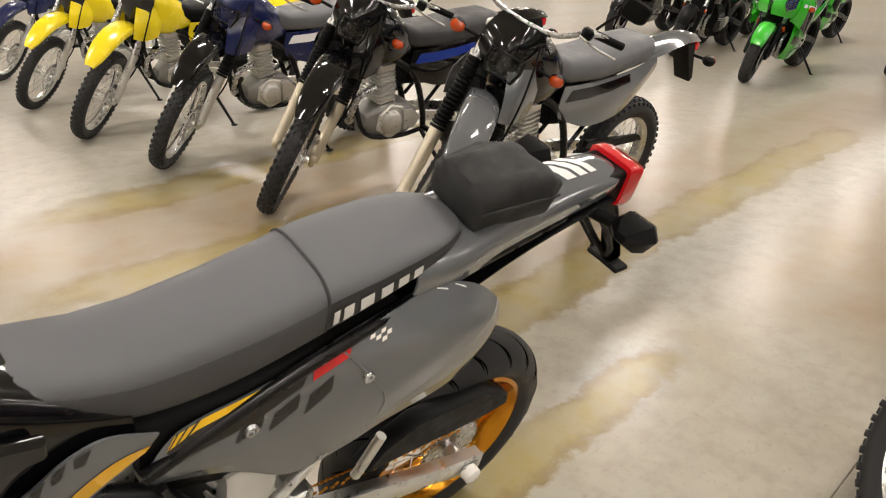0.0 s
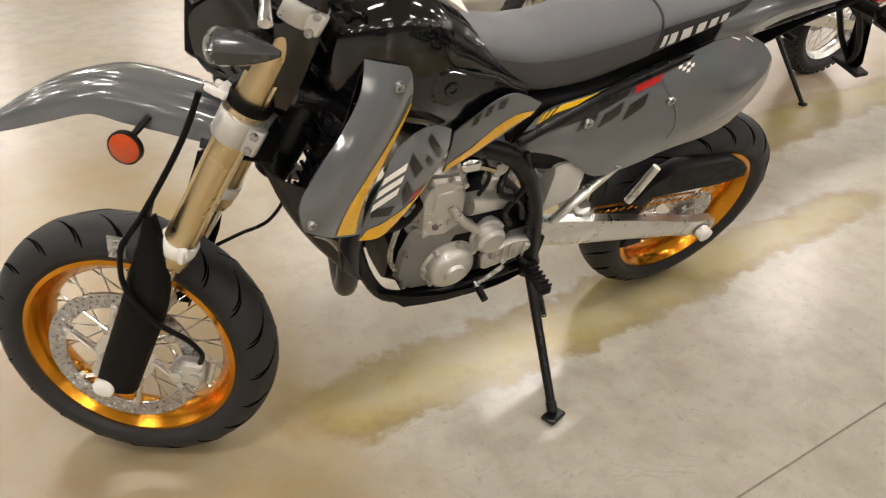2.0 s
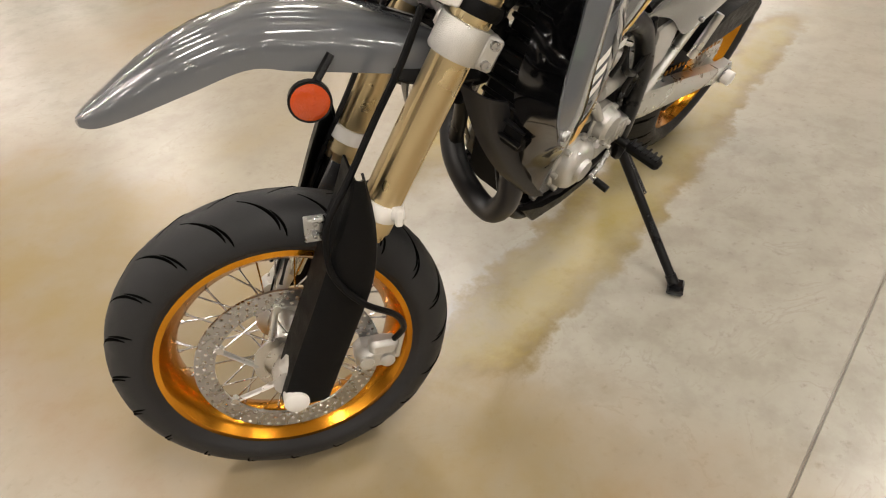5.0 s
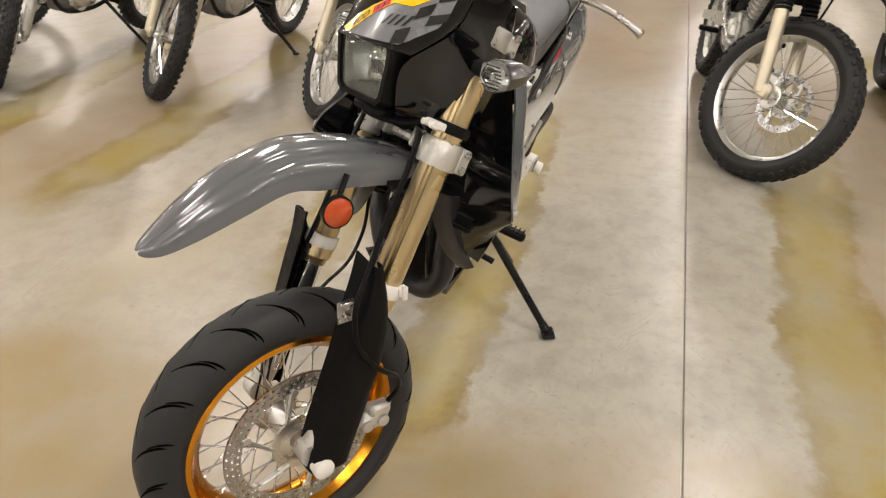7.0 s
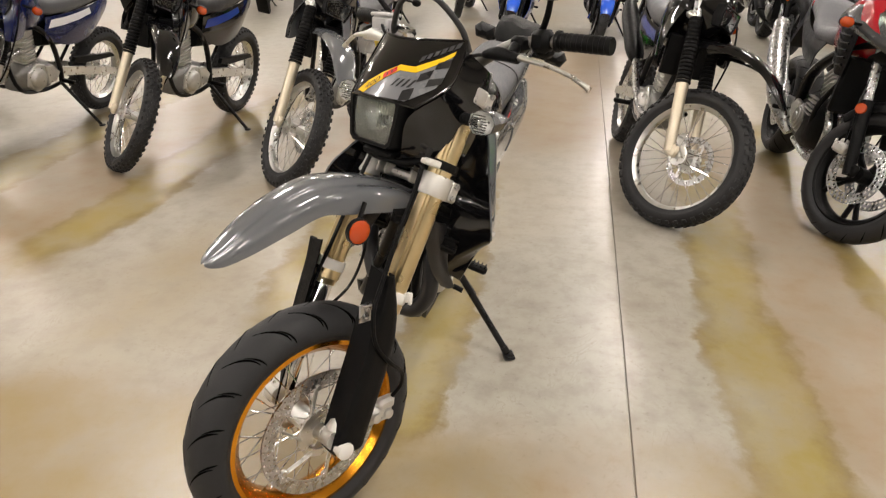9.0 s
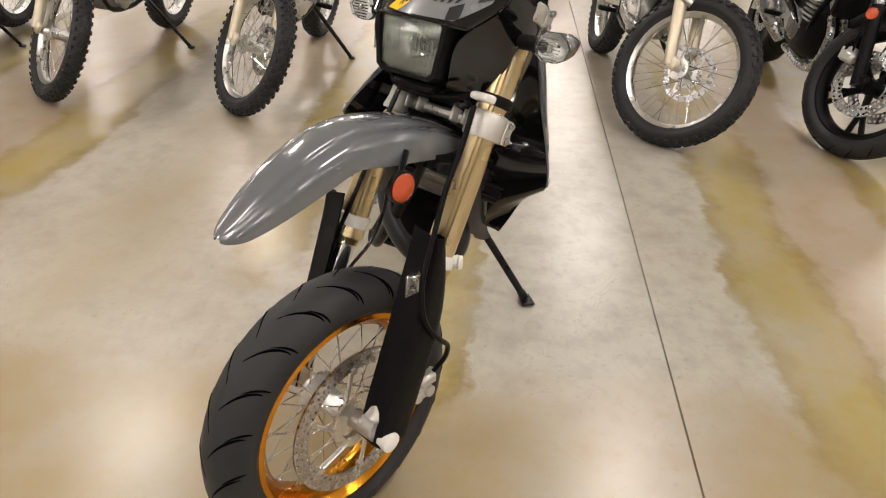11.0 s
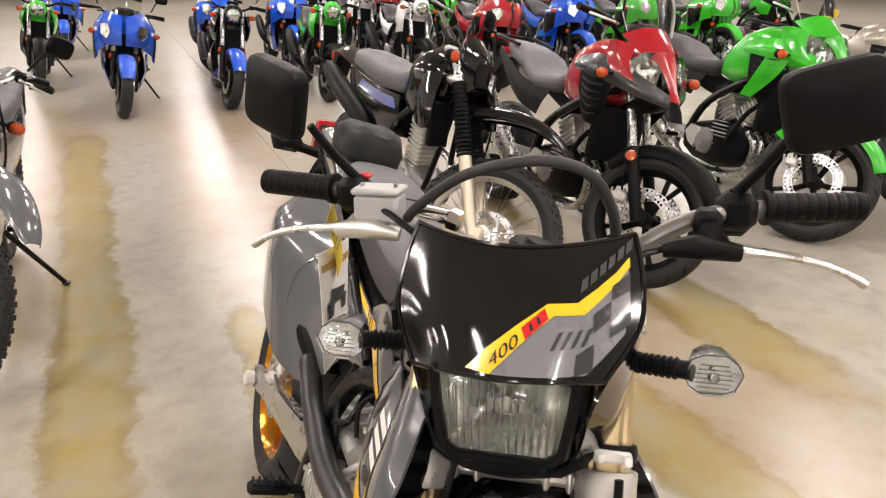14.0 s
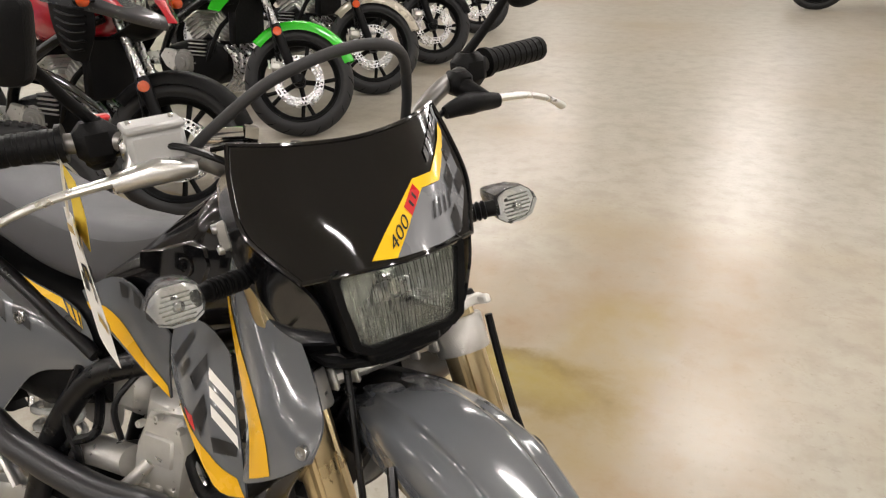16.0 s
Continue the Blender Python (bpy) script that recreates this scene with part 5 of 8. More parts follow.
        wing = Surf([[(1.052, s * 0.14, 0.862), (1.02, s * 0.138, 0.884), (0.975, s * 0.126, 0.886), (0.93, s * 0.116, 0.86)],
                     [(1.078, s * 0.154, 0.81), (1.035, s * 0.158, 0.83), (0.985, s * 0.146, 0.835), (0.935, s * 0.125, 0.825)],
                     [(1.105, s * 0.169, 0.75), (1.055, s * 0.17, 0.77), (1.005, s * 0.16, 0.78), (0.955, s * 0.138, 0.797)],
                     [(1.125, s * 0.178, 0.69), (1.078, s * 0.176, 0.683), (1.03, s * 0.166, 0.72), (0.985, s * 0.15, 0.763)]], (0, s, 0))
        wg = P("shroud_wing", Geo().shell(wing, 20, 18, 0.004), GREY, "grey lower wing with striped graphics", smooth=50)
        part("stripe", Geo().decal(wing, [(0.86, 0.1), (0.99, 0.02), (0.99, 0.4), (0.83, 0.4)], off, 4, 8), AMBERD, wg, "amber-yellow stripe")
        part("stripe", Geo().decal(wing, [(0.83, 0.4), (0.99, 0.4), (0.99, 0.99), (0.86, 0.99)], off, 4, 8), AMBERD, wg, "amber-yellow stripe")
        for k in range(3):
            part("mark", Geo().decal(wing, [(0.34 + 0.13 * k, 0.04), (0.42 + 0.13 * k, 0.04), (0.36 + 0.13 * k, 0.32), (0.28 + 0.13 * k, 0.32)], off, 4, 3), PAPER, wg)
        for q in ([(0.2, 0.36), (0.3, 0.34), (0.52, 0.52), (0.44, 0.6)], [(0.5, 0.4), (0.62, 0.38), (0.8, 0.52), (0.7, 0.6)], [(0.1, 0.62), (0.16, 0.58), (0.44, 0.84), (0.36, 0.9)], [(0.66, 0.05), (0.74, 0.08), (0.8, 0.34), (0.74, 0.36)], [(0.3, 0.62), (0.36, 0.6), (0.5, 0.74), (0.44, 0.78)]):
            part("mark", Geo().decal(wing, q, off, 4, 4), BLACKD, wg)
        part("red_mark", Geo().decal(wing, [(0.72, 0.62), (0.8, 0.6), (0.81, 0.74), (0.74, 0.76)], off, 3, 3), REDD, wg)
        mid = Surf([[(0.919, s * 0.111, 0.845), (0.88, s * 0.112, 0.876), (0.84, s * 0.109, 0.901), (0.79, s * 0.103, 0.904), (0.723, s * 0.099, 0.867)],
                    [(0.921, s * 0.113, 0.8), (0.878, s * 0.116, 0.83), (0.835, s * 0.112, 0.855), (0.785, s * 0.106, 0.862), (0.735, s * 0.1, 0.852)],
                    [(0.924, s * 0.11, 0.748), (0.875, s * 0.112, 0.775), (0.825, s * 0.11, 0.802), (0.775, s * 0.106, 0.828), (0.745, s * 0.1, 0.84)]], (0, s, 0))
        md = P("middle_panel", Geo().shell(mid, 12, 16, 0.004), GREY, "grey panel between shroud and seat")
        part("stripe", Geo().decal(mid, [(0.98, 0.0), (0.8, 0.03), (0.5, 0.99), (0.85, 0.99)], off, 12, 3), AMBERD, md, "amber-yellow stripe")
        for k in range(3):
            part("mark", Geo().decal(mid, [(0.03 + 0.03 * k, 0.22 + 0.16 * k), (0.2 + 0.03 * k, 0.2 + 0.16 * k), (0.24 + 0.03 * k, 0.27 + 0.16 * k), (0.03 + 0.03 * k, 0.33 + 0.16 * k)], off, 3, 2), BLACKD, md)
        # moulded lug with a bolt on the tank's flank
        lug = Geo().prism([(0.996, 0.965), (0.985, 0.99), (0.955, 0.992), (0.9, 0.972), (0.86, 0.96), (0.86, 0.935), (0.9, 0.93), (0.95, 0.915), (0.985, 0.93)], s * 0.1, s * 0.121, 0.006)
        bolt(lug, (0.952, s * 0.121, 0.955), 0.014, (0, s, 0), 0.004)
        P("tank_lug", lug, BLACKG, "glossy black moulded lug")
        o = 0.0 if s > 0 else 1.0
        rr = lambda y, k: s * (y + o * 0.075 * k)
        pan = Surf([[(0.742, s * 0.078, 0.742), (0.69, s * 0.078, 0.822), (0.57, s * 0.084, 0.856), (0.43, s * 0.088, 0.895), (0.33, s * 0.09, 0.93), (0.25, s * 0.088, 0.952), (0.17, rr(0.1, 0.4), 0.935), (0.11, rr(0.112, 0.7), 0.89), (0.082, rr(0.11, 0.9), 0.84)],
                    [(0.74, s * 0.082, 0.739), (0.69, s * 0.092, 0.784), (0.57, s * 0.104, 0.8), (0.43, rr(0.114, 0.1), 0.834), (0.33, rr(0.125, 0.4), 0.86), (0.25, rr(0.133, 0.7), 0.87), (0.17, rr(0.132, 0.9), 0.86), (0.11, rr(0.124, 1), 0.845), (0.08, rr(0.113, 1), 0.825)],
                    [(0.738, s * 0.083, 0.734), (0.68, s * 0.096, 0.749), (0.57, s * 0.108, 0.739), (0.43, rr(0.12, 0.2), 0.744), (0.33, rr(0.131, 0.6), 0.76), (0.25, rr(0.137, 0.9), 0.77), (0.17, rr(0.134, 1), 0.775), (0.11, rr(0.125, 1), 0.785), (0.08, rr(0.113, 1), 0.805)],
                    [(0.735, s * 0.082, 0.729), (0.68, s * 0.09, 0.722), (0.6, s * 0.098, 0.69), (0.5, rr(0.106, 0.1), 0.622 - 0.05 * o), (0.4, rr(0.114, 0.5), 0.64 - 0.09 * o), (0.32, rr(0.12, 0.8), 0.672 - 0.1 * o), (0.19, rr(0.121, 1), 0.694 - 0.06 * o), (0.12, rr(0.118, 1), 0.735 - 0.03 * o), (0.085, rr(0.112, 1), 0.785)]], (0, s, 0))
        pn = P("side_panel", Geo().shell(pan, 22, 40, 0.004), GREY, "long glossy grey side panel with yellow flash", smooth=50)
        part("stripe", Geo().decal(pan, [(0.02, 0.12), (0.15, 0.1), (0.05, 0.33), (0.015, 0.33)], off, 4, 14), YELLOWD, pn, "yellow flash")
        for k in range(3):
            part("mark", Geo().decal(pan, [(0.0, 0.125 + 0.018 * k), (0.15, 0.1 + 0.018 * k), (0.15, 0.106 + 0.018 * k), (0.0, 0.131 + 0.018 * k)], off * 1.9, 4, 1), BLACKD, pn)
        part("red_mark", Geo().decal(pan, [(0.02, 0.33), (0.2, 0.325), (0.17, 0.385), (0.02, 0.395)], off * 1.5, 3, 5), REDD, pn)
        part("mark", Geo().decal(pan, [(0.15, 0.1), (0.42, 0.11), (0.2, 0.31), (0.06, 0.33)], off, 4, 12), BLACKD, pn)
        for k in range(3):
            part("mark", Geo().decal(pan, [(0.3, 0.22 + 0.05 * k), (0.46, 0.21 + 0.05 * k), (0.36, 0.252 + 0.05 * k), (0.24, 0.256 + 0.05 * k)], off, 3, 3), BLACKD, pn)
        part("crease", Geo().tube([pan.at(0.06 + 0.09 * k, 0.37 + 0.012 * k + 0.003 * k * k * 0.2) + Vector((0, s * 0.001, 0)) for k in range(9)], 0.0025, 6, 2), GREY, pn)
        g = Geo()
        bolt(g, pan.at(0.36, 0.235), 0.012, (0, s, 0))
        bolt(g, pan.at(0.4, 0.42), 0.011, (0, s, 0))
        bolt(g, pan.at(0.92, 0.42), 0.006, (0, s, 0))
        part("bolt", g, STEEL, pn)
        # checker of small white marks behind the bolt
        for u, v in ((0.1, 0.43), (0.13, 0.442), (0.1, 0.455), (0.13, 0.468), (0.16, 0.455)) if s > 0 else ():
            part("mark", Geo().decal(pan, [(u, v), (u + 0.03, v - 0.002), (u + 0.03, v + 0.009), (u, v + 0.011)], off, 2, 2), PAPER, pn)
        for u, v, du in ((0.03, 0.62, 0.04), (0.02, 0.68, 0.04)):
            part("mark", Geo().decal(pan, [(u, v), (u + 0.012, v), (u + du, v + 0.035), (u + du - 0.012, v + 0.035)], off, 2, 2), WHITED, pn)

    # tail
    tail = Surf([[(0.3, -0.085, 0.945), (0.3, -0.08, 0.99), (0.3, 0, 1.015), (0.3, 0.08, 0.99), (0.3, 0.085, 0.945)],
                 [(0.2, -0.085, 0.94), (0.19, -0.08, 1.0), (0.18, 0, 1.02), (0.19, 0.08, 1.0), (0.2, 0.085, 0.94)],
                 [(0.08, -0.07, 0.955), (0.06, -0.066, 1.012), (0.04, 0, 1.03), (0.06, 0.066, 1.012), (0.08, 0.07, 0.955)],
                 [(-0.1, -0.055, 0.975), (-0.12, -0.053, 1.022), (-0.14, 0, 1.037), (-0.12, 0.053, 1.022), (-0.1, 0.055, 0.975)],
                 [(-0.22, -0.045, 0.985), (-0.235, -0.046, 1.025), (-0.245, 0, 1.035), (-0.235, 0.046, 1.025), (-0.22, 0.045, 0.985)],
                 [(-0.245, -0.04, 0.985), (-0.26, -0.042, 1.02), (-0.27, 0, 1.028), (-0.26, 0.042, 1.02), (-0.245, 0.04, 0.985)]])
    tl = P("rear_fender", Geo().shell(tail, 26, 22, 0.004), GREY, "grey tail with white marks", smooth=50)
    for k in range(3):
        part("mark", Geo().decal(tail, [(0.52 + 0.05 * k, 0.3), (0.555 + 0.05 * k, 0.3), (0.6 + 0.05 * k, 0.6), (0.565 + 0.05 * k, 0.6)], -0.0056, 3, 4).decal(tail, [(0.52 + 0.05 * k, 0.3), (0.555 + 0.05 * k, 0.3), (0.6 + 0.05 * k, 0.6), (0.565 + 0.05 * k, 0.6)], 0.0014, 3, 4), WHITED, tl)
    lampb = Geo().loft([ring_sect(x, w, a, b, 24, 8) for x, w, a, b in ((-0.2, 0.047, 0.975, 1.034), (-0.26, 0.05, 0.955, 1.036), (-0.295, 0.05, 0.95, 1.034))])
    la = P("tail_light", lampb, BLACKM, "red tail light in a black housing")
    part("lens", Geo().loft([ring_sect(x, w, a, b, 24, 8) for x, w, a, b in ((-0.275, 0.057, 0.95, 1.046), (-0.3, 0.058, 0.942, 1.046), (-0.325, 0.055, 0.945, 1.04), (-0.334, 0.046, 0.955, 1.03))]), REDL, la, "red lens")
    P("plate_hanger", Geo().prism([(-0.18, 0.96), (-0.32, 0.96), (-0.37, 0.86), (-0.44, 0.72), (-0.47, 0.70), (-0.48, 0.72), (-0.40, 0.85), (-0.26, 0.92)], -0.018, 0.018, 0.004).box((-0.455, 0, 0.705), (0.05, 0.1, 0.014), 0.004).tube([(-0.2, 0.03, 0.96), (-0.28, 0.035, 0.9), (-0.38, 0.03, 0.79), (-0.44, 0.0, 0.72)], 0.008, 8, 4).tube([(-0.2, -0.03, 0.96), (-0.28, -0.035, 0.9), (-0.38, -0.03, 0.79), (-0.44, 0.0, 0.72)], 0.008, 8, 4), BLACKM, "black number plate hanger")
    for s in (1, -1):
        g = Geo().tube([(-0.2, s * 0.04, 0.955), (-0.205, s * 0.09, 0.96), (-0.21, s * 0.13, 0.965)], [0.016, 0.014, 0.017], 10, 4)
        sg = P("rear_turn_signal", g, BLACKM, "black rear turn signal")
        ms = Matrix.Translation((-0.21, s * 0.15, 0.972))
        hexa = [(-0.05, 0.0), (-0.03, 0.03), (0.03, 0.032), (0.05, 0.006), (0.034, -0.03), (-0.032, -0.03)]
        part("shell", Geo().loft([[(-x, s * y * k, z * k) for y, z in hexa] for x, k in ((-0.05, 0.3), (-0.03, 0.8), (0.0, 1.0), (0.006, 1.0))], m=ms), BLACKM, sg)
        gl = part("lens", Geo().loft([[(-x, s * y * k, z * k) for y, z in hexa] for x, k in ((0.005, 0.99), (0.018, 0.9), (0.024, 0.3))], m=ms), CLEARL, sg, "clear lens")

    # frame
    fr = Geo()
    for s in (1, -1):
        fr.tube([(1.2, s * 0.04, 0.93), (1.05, s * 0.075, 0.88), (0.9, s * 0.085, 0.8), (0.75, s * 0.092, 0.73), (0.67, s * 0.1, 0.62), (0.63, s * 0.102, 0.5), (0.6, s * 0.1, 0.38), (0.57, s * 0.085, 0.33)], 0.021, 12, 5)
        fr.tube([(0.74, s * 0.085, 0.76), (0.5, s * 0.09, 0.87), (0.2, s * 0.075, 0.94), (-0.1, s * 0.05, 0.97)], 0.012, 10, 5)
        fr.tube([(1.17, s * 0.03, 0.86), (1.09, s * 0.045, 0.62), (1.03, s * 0.075, 0.42), (0.95, s * 0.09, 0.345), (0.75, s * 0.09, 0.325), (0.58, s * 0.085, 0.335)], 0.015, 10, 5)
    P("frame", fr, FRAMEB, "black tubular steel frame")
    for s in (1, -1):
        P("subframe_strut", Geo().tube([(0.57, s * 0.096, 0.48), (0.43, s * 0.1, 0.645), (0.3, s * 0.09, 0.76)], 0.013, 10, 1, flat=0.7), ALU, "bare aluminium strut")
    P("head_tube", Geo().tube([(1.226, 0, 0.735), (1.09, 0, 1.03)], 0.034, 16, 1), FRAMEB)
    # swingarm
    for s in (1, -1):
        arm = Geo().loft([[(x, s * (y0 + dy), z + dz) for dy, dz in ((0.014, h), (0.018, h * 0.7), (0.018, -h * 0.7), (0.014, -h), (-0.014, -h), (-0.018, -h * 0.7), (-0.018, h * 0.7), (-0.014, h))] for x, y0, z, h in ((0.6, 0.078, 0.46, 0.04), (0.5, 0.09, 0.442, 0.043), (0.3, 0.1, 0.398, 0.036), (0.1, 0.106, 0.345, 0.028), (0.03, 0.108, 0.324, 0.03), (-0.05, 0.108, 0.309, 0.028))])
        P("swingarm", arm, ALU, "bare aluminium swingarm")
        P("chain_adjuster", Geo().box((-0.005, s * 0.13, 0.317), (0.05, 0.008, 0.042), 0.004).tube([(-0.05, s * 0.108, 0.309), (-0.075, s * 0.108, 0.303)], 0.005, 8, 1), STEEL)
    P("swingarm_bridge", Geo().box((0.44, 0, 0.44), (0.06, 0.17, 0.06), 0.012), ALU)
    P("chain_guard", Geo().prism([(0.32, 0.485), (0.28, 0.53), (0.2, 0.568), (0.0, 0.553), (-0.085, 0.5), (-0.092, 0.47), (0.0, 0.462), (0.2, 0.476)], 0.06, 0.106, 0.006), BLACKM, "black plastic chain guard")
    for (xa, za), (xb, zb) in (((0.6, 0.475), (0.0, 0.398)), ((0.6, 0.415), (0.0, 0.238))):
        ch = Geo()
        for i in range(44):
            f = (i + 0.5) / 44
            ch.box((xa + (xb - xa) * f, 0.066 + (0.006 if i % 2 else 0.002), za + (zb - za) * f), (0.0125, 0.004, 0.011), 0.003)
            ch.box((xa + (xb - xa) * f, 0.052, za + (zb - za) * f), (0.0125, 0.004, 0.011), 0.003)
        P("chain", ch, GOLD, "drive chain", kind="stuff")
    spk = Geo().lathe([(0.03, -0.003), (0.08, -0.003), (0.08, 0.003), (0.03, 0.003)], 40, axle_at((0, 0.06, 0.317)), closed=True)
    for i in range(40):
        a = 2 * math.pi * i / 40
        spk.box((0, 0, 0), (0.012, 0.005, 0.007), 0.002, Matrix.Translation((0.083 * math.cos(a), 0.06, 0.317 + 0.083 * math.sin(a))) @ Matrix.Rotation(-a, 4, "Y"))
    P("sprocket", spk, STEEL)
    P("chain_runner", Geo().box((0.2, 0.065, 0.295), (0.08, 0.03, 0.07), 0.008), BLACKM)
    P("rear_caliper", caliper((0.1, -0.095, 0.36)), CAST)
    P("rear_brake_hose", Geo().tube([(0.12, -0.1, 0.38), (0.3, -0.12, 0.43), (0.5, -0.11, 0.48)], 0.005, 8, 5), FRAMEB)
    # shock
    sp = []
    for i in range(120):
        a = i * 2 * math.pi / 16
        f = i / 119
        sp.append((0.56 - 0.05 * f + 0.04 * math.cos(a), 0.04 * math.sin(a), 0.5 + 0.24 * f))
    P("shock_spring", Geo().tube(sp, 0.0065, 8, 1), PAINT_WHITE, "pale coil spring")
    P("shock_body", Geo().tube([(0.57, 0, 0.46), (0.5, 0, 0.8)], 0.024, 14, 1), ALU)
    P("fluid_bottle", Geo().loft([ring_sect(x, w, a, b, 16, 4, y=0.075) for x, w, a, b in ((0.61, 0.018, 0.53, 0.66), (0.6, 0.022, 0.52, 0.67), (0.53, 0.022, 0.54, 0.67), (0.52, 0.018, 0.55, 0.66))]), MILKY, "milky white plastic coolant bottle")
    # airbox and inner black parts
    P("airbox", Geo().loft([ring_sect(x, w, a, b, 18, 4) for x, w, a, b in ((0.74, 0.07, 0.66, 0.84), (0.6, 0.085, 0.62, 0.86), (0.4, 0.09, 0.64, 0.89), (0.3, 0.08, 0.7, 0.92))]), BLACKM, "black plastic airbox")
    P("inner_fender", Geo().shell(Surf([[(0.42, -0.07, 0.56), (0.42, 0.07, 0.56)], [(0.34, -0.075, 0.72), (0.34, 0.075, 0.72)], [(0.2, -0.075, 0.85), (0.2, 0.075, 0.85)], [(0.0, -0.07, 0.93), (0.0, 0.07, 0.93)], [(-0.25, -0.06, 0.975), (-0.25, 0.06, 0.975)]]), 16, 6, 0.004), BLACKM)
    # engine
    eng = P("engine", Geo().loft([ring_sect(x, w, a, b, 18, 4) for x, w, a, b in ((0.98, 0.06, 0.37, 0.5), (0.93, 0.085, 0.35, 0.55), (0.84, 0.095, 0.335, 0.57), (0.72, 0.095, 0.335, 0.56), (0.62, 0.08, 0.36, 0.52), (0.58, 0.06, 0.39, 0.48))]), BLACKM, "single-cylinder engine with bright castings")
    cyl = Geo()
    mc = Matrix.Translation((0.885, 0, 0.6)) @ Matrix.Rotation(radians(9), 4, "Y")
    cyl.loft(finned(0.0625, 0.0675, -0.095, 0.06, 6, 0.008), m=mc)
    part("cylinder", cyl, CAST, eng, "bright ribbed cylinder")
    hd = Geo().box((0, 0, 0.085), (0.15, 0.15, 0.08), 0.02, mc).box((0.0, 0, 0.145), (0.12, 0.13, 0.05), 0.018, mc)
    for sx in (-0.05, 0.05):
        for sy in (-0.065, 0.065):
            bolt(hd, mc @ Vector((sx, sy, 0.172)), 0.008, (0, 0, 1))
    part("cylinder_head", hd, CAST, eng)
    part("spark_cap", Geo().tube([mc @ Vector((0, 0.06, 0.15)), mc @ Vector((0.02, 0.085, 0.19)), mc @ Vector((0.05, 0.06, 0.24))], 0.007, 8, 4), FRAMEB, eng)
    for s in (1, -1):
        case = Geo().prism([(0.97, 0.5), (0.95, 0.56), (0.88, 0.585), (0.8, 0.55), (0.74, 0.5), (0.76, 0.4), (0.84, 0.345), (0.93, 0.36), (0.975, 0.42)], s * 0.07, s * 0.092, 0.01)
        case.prism([(0.74, 0.47), (0.7, 0.49), (0.62, 0.47), (0.6, 0.42), (0.66, 0.37), (0.75, 0.36)], s * 0.065, s * 0.088, 0.008)
        for px, pz in ((0.96, 0.5), (0.9, 0.57), (0.79, 0.53), (0.95, 0.39), (0.86, 0.36), (0.62, 0.45), (0.67, 0.385)):
            bolt(case, (px, s * 0.094, pz), 0.0075, (0, s, 0))
        part("crankcase", case, ENGINE, eng, "cast grey crankcase half")
        pump = Geo().lathe([(0.001, 0.028), (0.028, 0.028), (0.036, 0.02), (0.038, 0.0), (0.044, -0.004), (0.044, -0.02)], 24, axle_at((0.755, s * 0.1, 0.5), (0, s, 0))).tube([(0.79, s * 0.1, 0.53), (0.84, s * 0.105, 0.58), (0.87, s * 0.09, 0.62)], 0.011, 10, 4)
        for i in range(4):
            bolt(pump, (0.755 + 0.04 * math.cos(i * 1.57 + 0.7), s * 0.104, 0.5 + 0.04 * math.sin(i * 1.57 + 0.7)), 0.006, (0, s, 0))
        part("water_pump", pump, CAST, eng, "small round silver cover")
        part("oil_line", Geo().tube([(0.96, s * 0.08, 0.42), (0.995, s * 0.09, 0.5), (0.98, s * 0.085, 0.6), (0.93, s * 0.08, 0.66)], 0.006, 8, 5), STEEL, eng)
        part("harness", Geo().tube([(0.72, s * 0.1, 0.74), (0.7, s * 0.11, 0.66), (0.73, s * 0.105, 0.58), (0.7, s * 0.1, 0.52)], 0.007, 8, 5).tube([(0.83, s * 0.07, 0.76), (0.8, s * 0.1, 0.7), (0.81, s * 0.095, 0.64)], 0.005, 8, 5), FRAMEB, eng)
    for s in (1, -1):
        # cam chain cover: a bright block up the side of the cylinder
        cc = Geo().prism([(0.945, 0.66), (0.925, 0.705), (0.86, 0.7), (0.835, 0.64), (0.83, 0.555), (0.87, 0.53), (0.93, 0.54)], s * 0.06, s * 0.093, 0.008)
        for i in range(3):
            cc.box((0.865 + 0.027 * i, s * 0.094, 0.575 + 0.003 * i), (0.016, 0.006, 0.02), 0.003)
        for px, pz in ((0.93, 0.69), (0.85, 0.68), (0.84, 0.57), (0.925, 0.555), (0.885, 0.7)):
            bolt(cc, (px, s * 0.095, pz), 0.0065, (0, s, 0))
        cc.box((0.887, s * 0.093, 0.645), (0.06, 0.008, 0.05), 0.004)
        part("chain_tunnel", cc, CAST, eng, "bright cast cover on the cylinder's side")
        part("starter", Geo().tube([(0.72, s * 0.07, 0.585), (0.82, s * 0.08, 0.6)], 0.026, 16, 1).tube([(0.7, s * 0.07, 0.583), (0.72, s * 0.07, 0.585)], 0.016, 12, 1), CAST, eng)
    for s, sx in ((1, 0.845), (-1, 0.83)):
        cov = Geo().lathe([(0.001, 0.03), (0.042, 0.03), (0.052, 0.025), (0.058, 0.015), (0.06, 0.0), (0.068, -0.004), (0.068, -0.03)], 32, axle_at((sx, s * 0.1, 0.435), (0, s, 0)))
        cov.lathe([(0.001, 0.04), (0.025, 0.04), (0.027, 0.034), (0.027, 0.03)], 20, axle_at((sx, s * 0.1, 0.435), (0, s, 0)))
        for i in range(7):
            a = 2 * math.pi * i / 7
            bolt(cov, (sx + 0.064 * math.cos(a), s * 0.104, 0.435 + 0.064 * math.sin(a)), 0.007, (0, s, 0))
        part("engine_cover", cov, CAST, eng, "round bright cover")
